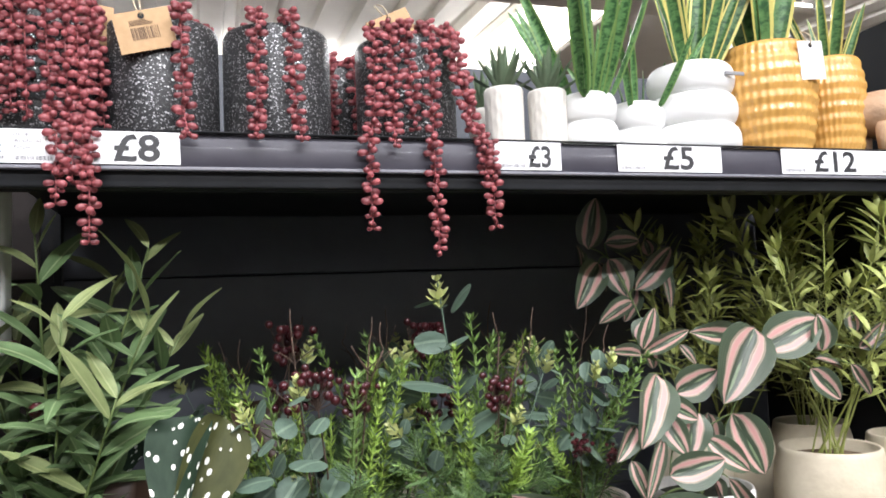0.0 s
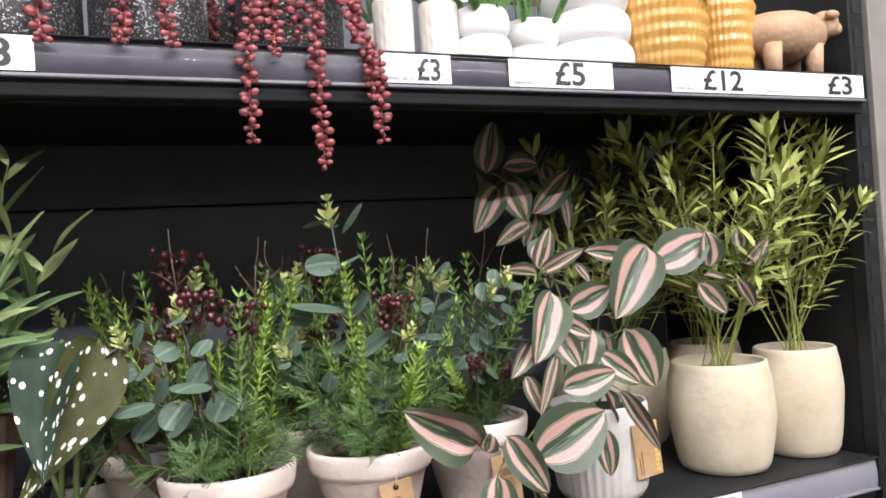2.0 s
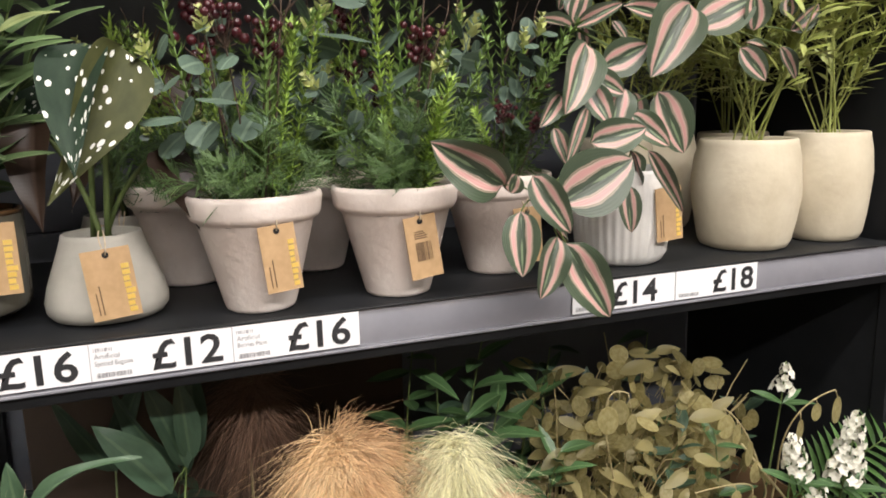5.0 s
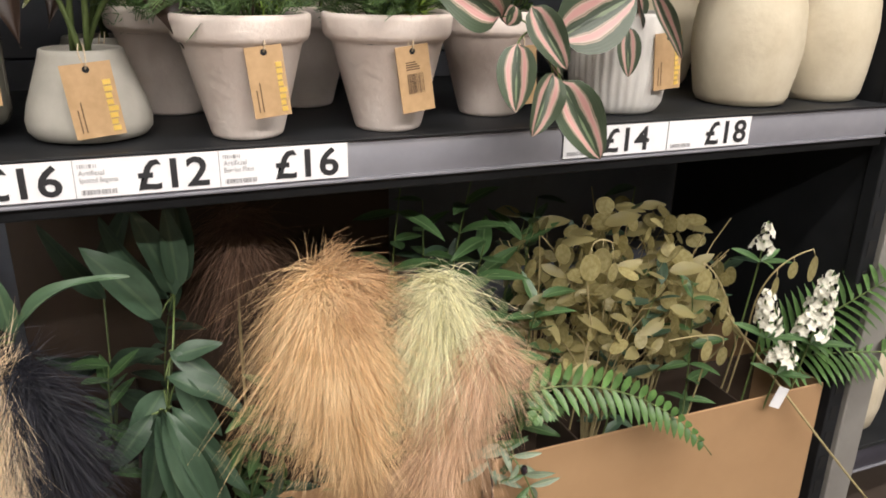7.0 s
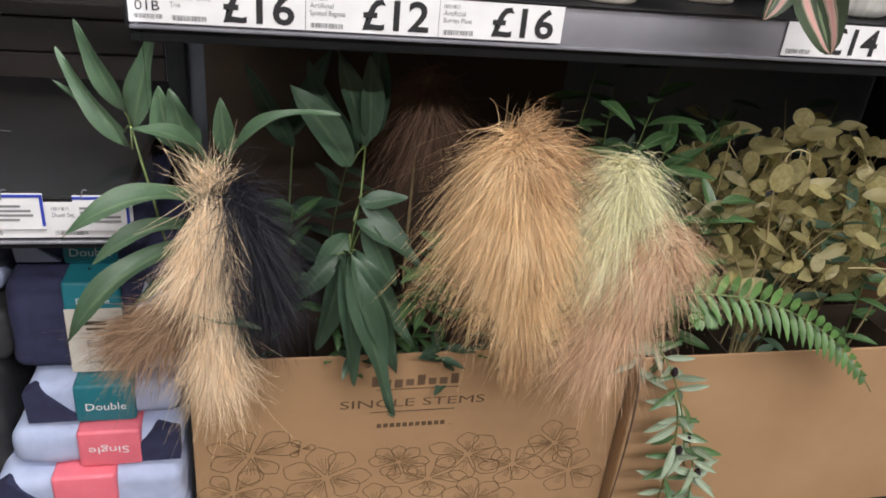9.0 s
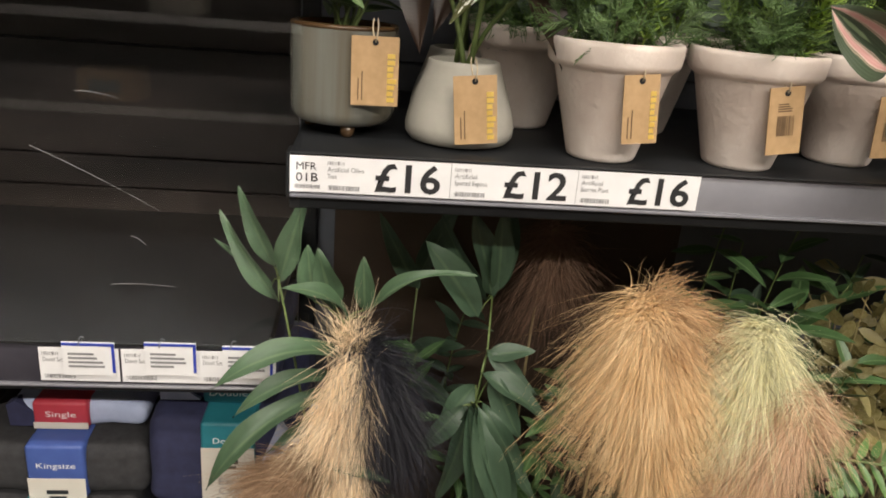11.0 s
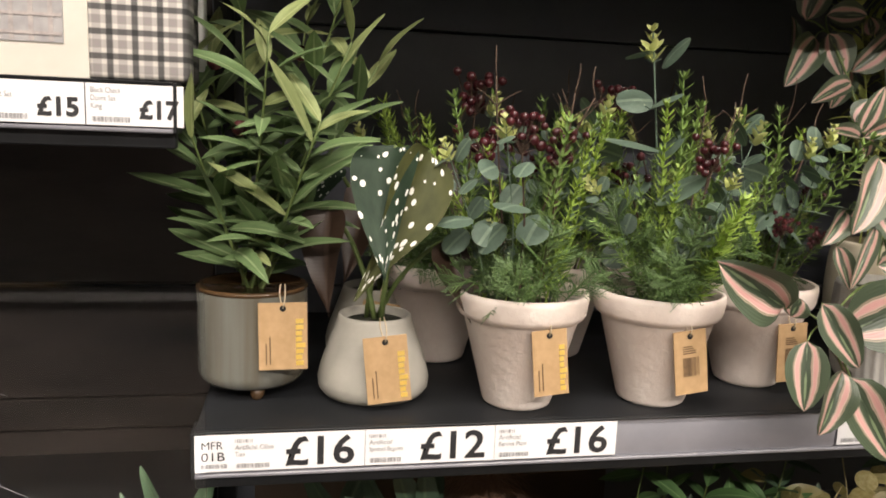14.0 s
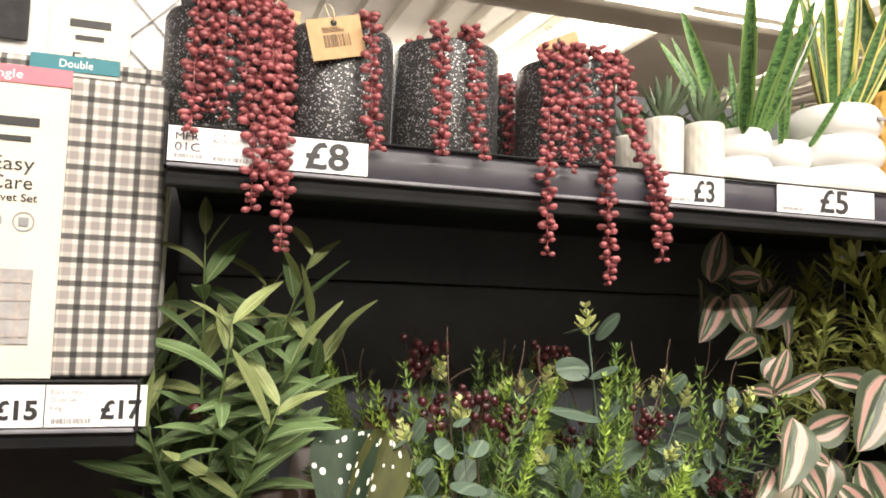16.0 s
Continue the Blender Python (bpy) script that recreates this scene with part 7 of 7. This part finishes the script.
def duvet_pack(x0, x1, y, depth, z1, fabric, band, band_words, cx0, cx1, seed, details):
    z0 = 1.180
    t = thing("duvet_pack", (x0, y, z0), f"upright packed duvet set with cream sleeve and {band.name.split('_')[0]} band", "duvet pack", "upright duvet packs")
    part("fabric", wavy_slab((0, 0.003, 0), (x1 - x0, depth, z1 - z0), 0.008, seed, 0.002), fabric, t, "folded cotton in a clear bag")
    h = z1 - z0
    s = part("sleeve", boxed((cx0 - x0, -0.001, 0.0), (cx1 - x0, 0.001, h), 0.0006, 1), CARD, t, "cream printed card sleeve", smooth=False)
    part("band", boxed((cx0 - x0 - 0.0008, -0.0022, h - 0.015), (cx1 - x0 + 0.0008, -0.0012, h + 0.0006)), band, s, f"coloured size band", smooth=False)
    cx = (cx0 + cx1) / 2 - x0
    lettering(band_words, s, cx - 0.015 if not details else cx1 - x0 - 0.070, h - 0.011, 0.011, PAPER, 0, -0.0025, 0.030)
    # maker's mark as plain bars
    part("print_mark", boxed((cx - 0.020, -0.0018, h - 0.054), (cx + 0.020, -0.0012, h - 0.046)), INK, s, smooth=False)
    part("print_mark", boxed((cx - 0.014, -0.0018, h - 0.068), (cx + 0.014, -0.0012, h - 0.063)), INK, s, smooth=False)
    lettering("Easy", s, cx - 0.017, h - 0.094, 0.018, INK, 0, -0.0016, 0.034)
    lettering("Care", s, cx - 0.017, h - 0.111, 0.018, INK, 0, -0.0016, 0.034)
    if details:
        lettering("Duvet Set", s, cx - 0.020, h - 0.122, 0.010, INK, 0.0001, -0.0016, 0.042)
        for k in (-1, 1):
            bm = bmesh.new()
            bmesh.ops.create_circle(bm, cap_ends=False, radius=0.009, segments=20, matrix=pose(cx + k * 0.013, -0.0016, h - 0.140, 90, 0, 0))
            r = bmesh.ops.extrude_edge_only(bm, edges=bm.edges)
            for v in [g for g in r["geom"] if isinstance(g, bmesh.types.BMVert)]:
                c = Vector((cx + k * 0.013, -0.0016, h - 0.140))
                v.co = c + (v.co - c) * 0.86
            part("print_ring", bm, GREYINK, s, smooth=False)
            part("print_bar", boxed((cx + k * 0.013 - 0.004, -0.0018, h - 0.144), (cx + k * 0.013 + 0.004, -0.0013, h - 0.136)), GREYINK, s, smooth=False)
        bm = wavy_slab((cx1 - x0 - 0.098, -0.0022, 0.03), (cx1 - x0 - 0.020, -0.0012, 0.096), 0.0, 4, 0.0)
        pic = part("print_picture", bm, GREYC, s, "small printed picture of a made bed", smooth=False)
        for k in range(5):
            part("print_bar", boxed((cx1 - x0 - 0.096 + k * 0.016, -0.0026, 0.031), (cx1 - x0 - 0.092 + k * 0.016, -0.0023, 0.095)), PRINTGREY, pic, smooth=False)
        for k in range(4):
            part("print_bar", boxed((cx1 - x0 - 0.097, -0.0030, 0.036 + k * 0.016), (cx1 - x0 - 0.021, -0.0027, 0.039 + k * 0.016)), PRINTGREY, pic, smooth=False)
    return t


duvet_pack(-0.46, -0.002, 0.018, 0.045, 1.458, CHECK, PINKB, "Single", -0.173, -0.086, 1, True)
duvet_pack(-0.46, -0.004, 0.072, 0.045, 1.488, CHECK, TEAL, "Double", -0.132, -0.053, 2, False)
kp = duvet_pack(-0.46, -0.002, 0.128, 0.045, 1.592, WHITEC, BLUEB, "Kingsize", -0.130, -0.050, 3, False)
for k, (xa, za, xb, zb) in enumerate(((0.40, 0.41, 0.458, 0.345), (0.40, 0.345, 0.458, 0.405), (0.40, 0.35, 0.43, 0.32))):
    part("woven_line", add_tube(bmesh.new(), [(xa, 0.0005, za), (xb, 0.0005, zb)], 0.0011, sides=4), GREYC, kp, "grey woven lattice line")
part("dark_fold", wavy_slab((0.22, -0.004, 0.335), (0.312, 0.0, 0.405), 0.002, 4, 0.001), CHARCOAL, kp, "dark checked fold")
duvet_pack(-0.92, -0.47, 0.018, 0.06, 1.458, CHECK, TEAL, "Double", -0.80, -0.56, 5, True)


def folded_pack(x0, x1, y0, z0, h, fabric, corner, band, words, bx0, bx1, seed, flip=False, depth=0.34, card=0):
    t = thing("bedding_pack", (x0, y0, z0), f"folded {fabric.name.split('_cotton')[0].replace('_', ' ')} bedding pack with a {band.name.split('_')[0]} size band", "bedding pack", "folded bedding packs")
    w = x1 - x0
    part("fabric", wavy_slab((0, 0, 0), (w, depth, h), min(0.018, h * 0.35), seed, 0.004), fabric, t, "folded cotton in a clear bag")
    if corner is not None:
        bm = bmesh.new()
        pts = ((w * 0.62, 0), (w * 0.985, 0), (w * 0.99, h * 0.8), (w * 0.86, h * 0.98)) if seed % 2 else ((0.004, 0.0), (w * 0.36, 0.0), (w * 0.08, h * 0.96), (0.002, h * 0.8))
        f = [bm.verts.new((x, -0.0045, 0.004 + z)) for x, z in pts]
        g = [bm.verts.new((x, 0.012, 0.004 + z)) for x, z in pts]
        bm.faces.new(f); bm.faces.new(list(reversed(g)))
        for i in range(4):
            bm.faces.new((f[i], f[(i + 1) % 4], g[(i + 1) % 4], g[i]))
        part("folded_corner", bm, corner, t, "folded corner in a second colour", smooth=False)
    s = part("band", boxed((bx0 - x0, -0.0065, 0.001), (bx1 - x0, depth * 0.6, h + 0.003), 0.005, 3), band, t, "printed size band")
    size = 0.011 if card else 0.015
    L = 0.42 * size * len(words)
    c = (bx0 + bx1) / 2 - x0
    if flip:
        lettering(words, s, c + L / 2 + 0.004, h * 0.62, size, PAPER, 0, -0.0069, L + 0.008, 180)
    else:
        lettering(words, s, c - L / 2 - 0.004, h * (0.38 if not card else (0.9 + card) / 2) - (0.003 if card else 0), size, PAPER, 0, -0.0069, L + 0.008)
    if card:
        part("sleeve", boxed((bx0 - x0 + 0.0005, -0.0070, 0.002), (bx1 - x0 - 0.0005, -0.0064, h * card)), CARD, s, "cream printed card", smooth=False)
        top = h * card
        if top > 0.025:
            part("print_mark", boxed((c - 0.0125, -0.0076, top - 0.022), (c + 0.0125, -0.0071, top - 0.0165)), INK, s, smooth=False)
            part("print_mark", boxed((c - 0.010, -0.0076, top - 0.0285), (c + 0.010, -0.0071, top - 0.0255)), INK, s, smooth=False)
        if top > 0.08:
            lettering("Easy", s, c - 0.012, top - 0.052, 0.014, GREYINK, 0, -0.0076, 0.025)
            lettering("Care", s, c - 0.012, top - 0.066, 0.014, GREYINK, 0, -0.0076, 0.025)
            lettering("Duvet Set", s, c - 0.015, top - 0.076, 0.008, INK, 0, -0.0076, 0.03)
        if top > 0.12:
            for k in (-1, 1):
                part("care_mark", lathe([(0.0035, 0.0), (0.0065, 0.0), (0.0065, 0.0006), (0.0035, 0.0006)], 14), GREYINK, s, m=pose(c + 0.012 * k, -0.0076, top - 0.092, 90))
    return t


folded_pack(-0.215, 0.018, -0.015, 0.102, 0.088, PALEBLUE, NAVY, TEAL, "Double", -0.135, -0.055, 1)
folded_pack(-0.200, 0.018, -0.012, 0.194, 0.072, PALEBLUE, NAVY, PINKB, "Single", -0.134, -0.060, 2)
folded_pack(-0.178, 0.018, 0.002, 0.270, 0.052, PALEBLUE, NAVY, PINKB, "Single", -0.102, -0.029, 3, True)
folded_pack(-0.160, 0.018, 0.018, 0.326, 0.053, PALEBLUE, NAVY, TEAL, "Double", -0.103, -0.034, 4)
folded_pack(-0.172, 0.012, 0.044, 0.383, 0.122, NAVY, PALEBLUE, TEAL, "Double", -0.106, -0.042, 5, card=0.74, depth=0.3)
folded_pack(-0.385, -0.190, 0.030, 0.102, 0.284, CHARCOAL, None, TEAL, "Double", -0.320, -0.249, 6, card=0.91)
folded_pack(-0.395, -0.174, 0.052, 0.390, 0.074, CHARCOAL, None, BLUEB, "Kingsize", -0.313, -0.245, 7, card=0.42)
folded_pack(-0.345, -0.180, 0.085, 0.468, 0.036, PALEBLUE, NAVY, REDB, "Single", -0.313, -0.248, 8, card=0.3)
folded_pack(-0.34, -0.185, 0.12, 0.508, 0.030, NAVY, PALEBLUE, TEAL, "Double", -0.29, -0.235, 12)
folded_pack(-0.165, -0.02, 0.085, 0.509, 0.032, NAVY, PALEBLUE, TEAL, "Double", -0.110, -0.05, 10)
folded_pack(-0.60, -0.41, 0.03, 0.102, 0.30, CHARCOAL, None, PINKB, "Single", -0.55, -0.47, 9, card=0.9)

# ---- the next bay, seen past the end post ----


def next_bay_pot():
    t = thing("cream_jar", (1.50, 0.16, 0.171), "rounded cream ceramic jar on the next shelf", "jar")
    part("body", lathe([(0.001, 0), (0.05, 0), (0.062, 0.01), (0.07, 0.05), (0.072, 0.10), (0.066, 0.15), (0.05, 0.19), (0.048, 0.2), (0.044, 0.198), (0.001, 0.19)], 48), CREAM, t, "smooth cream jar")


next_bay_pot()
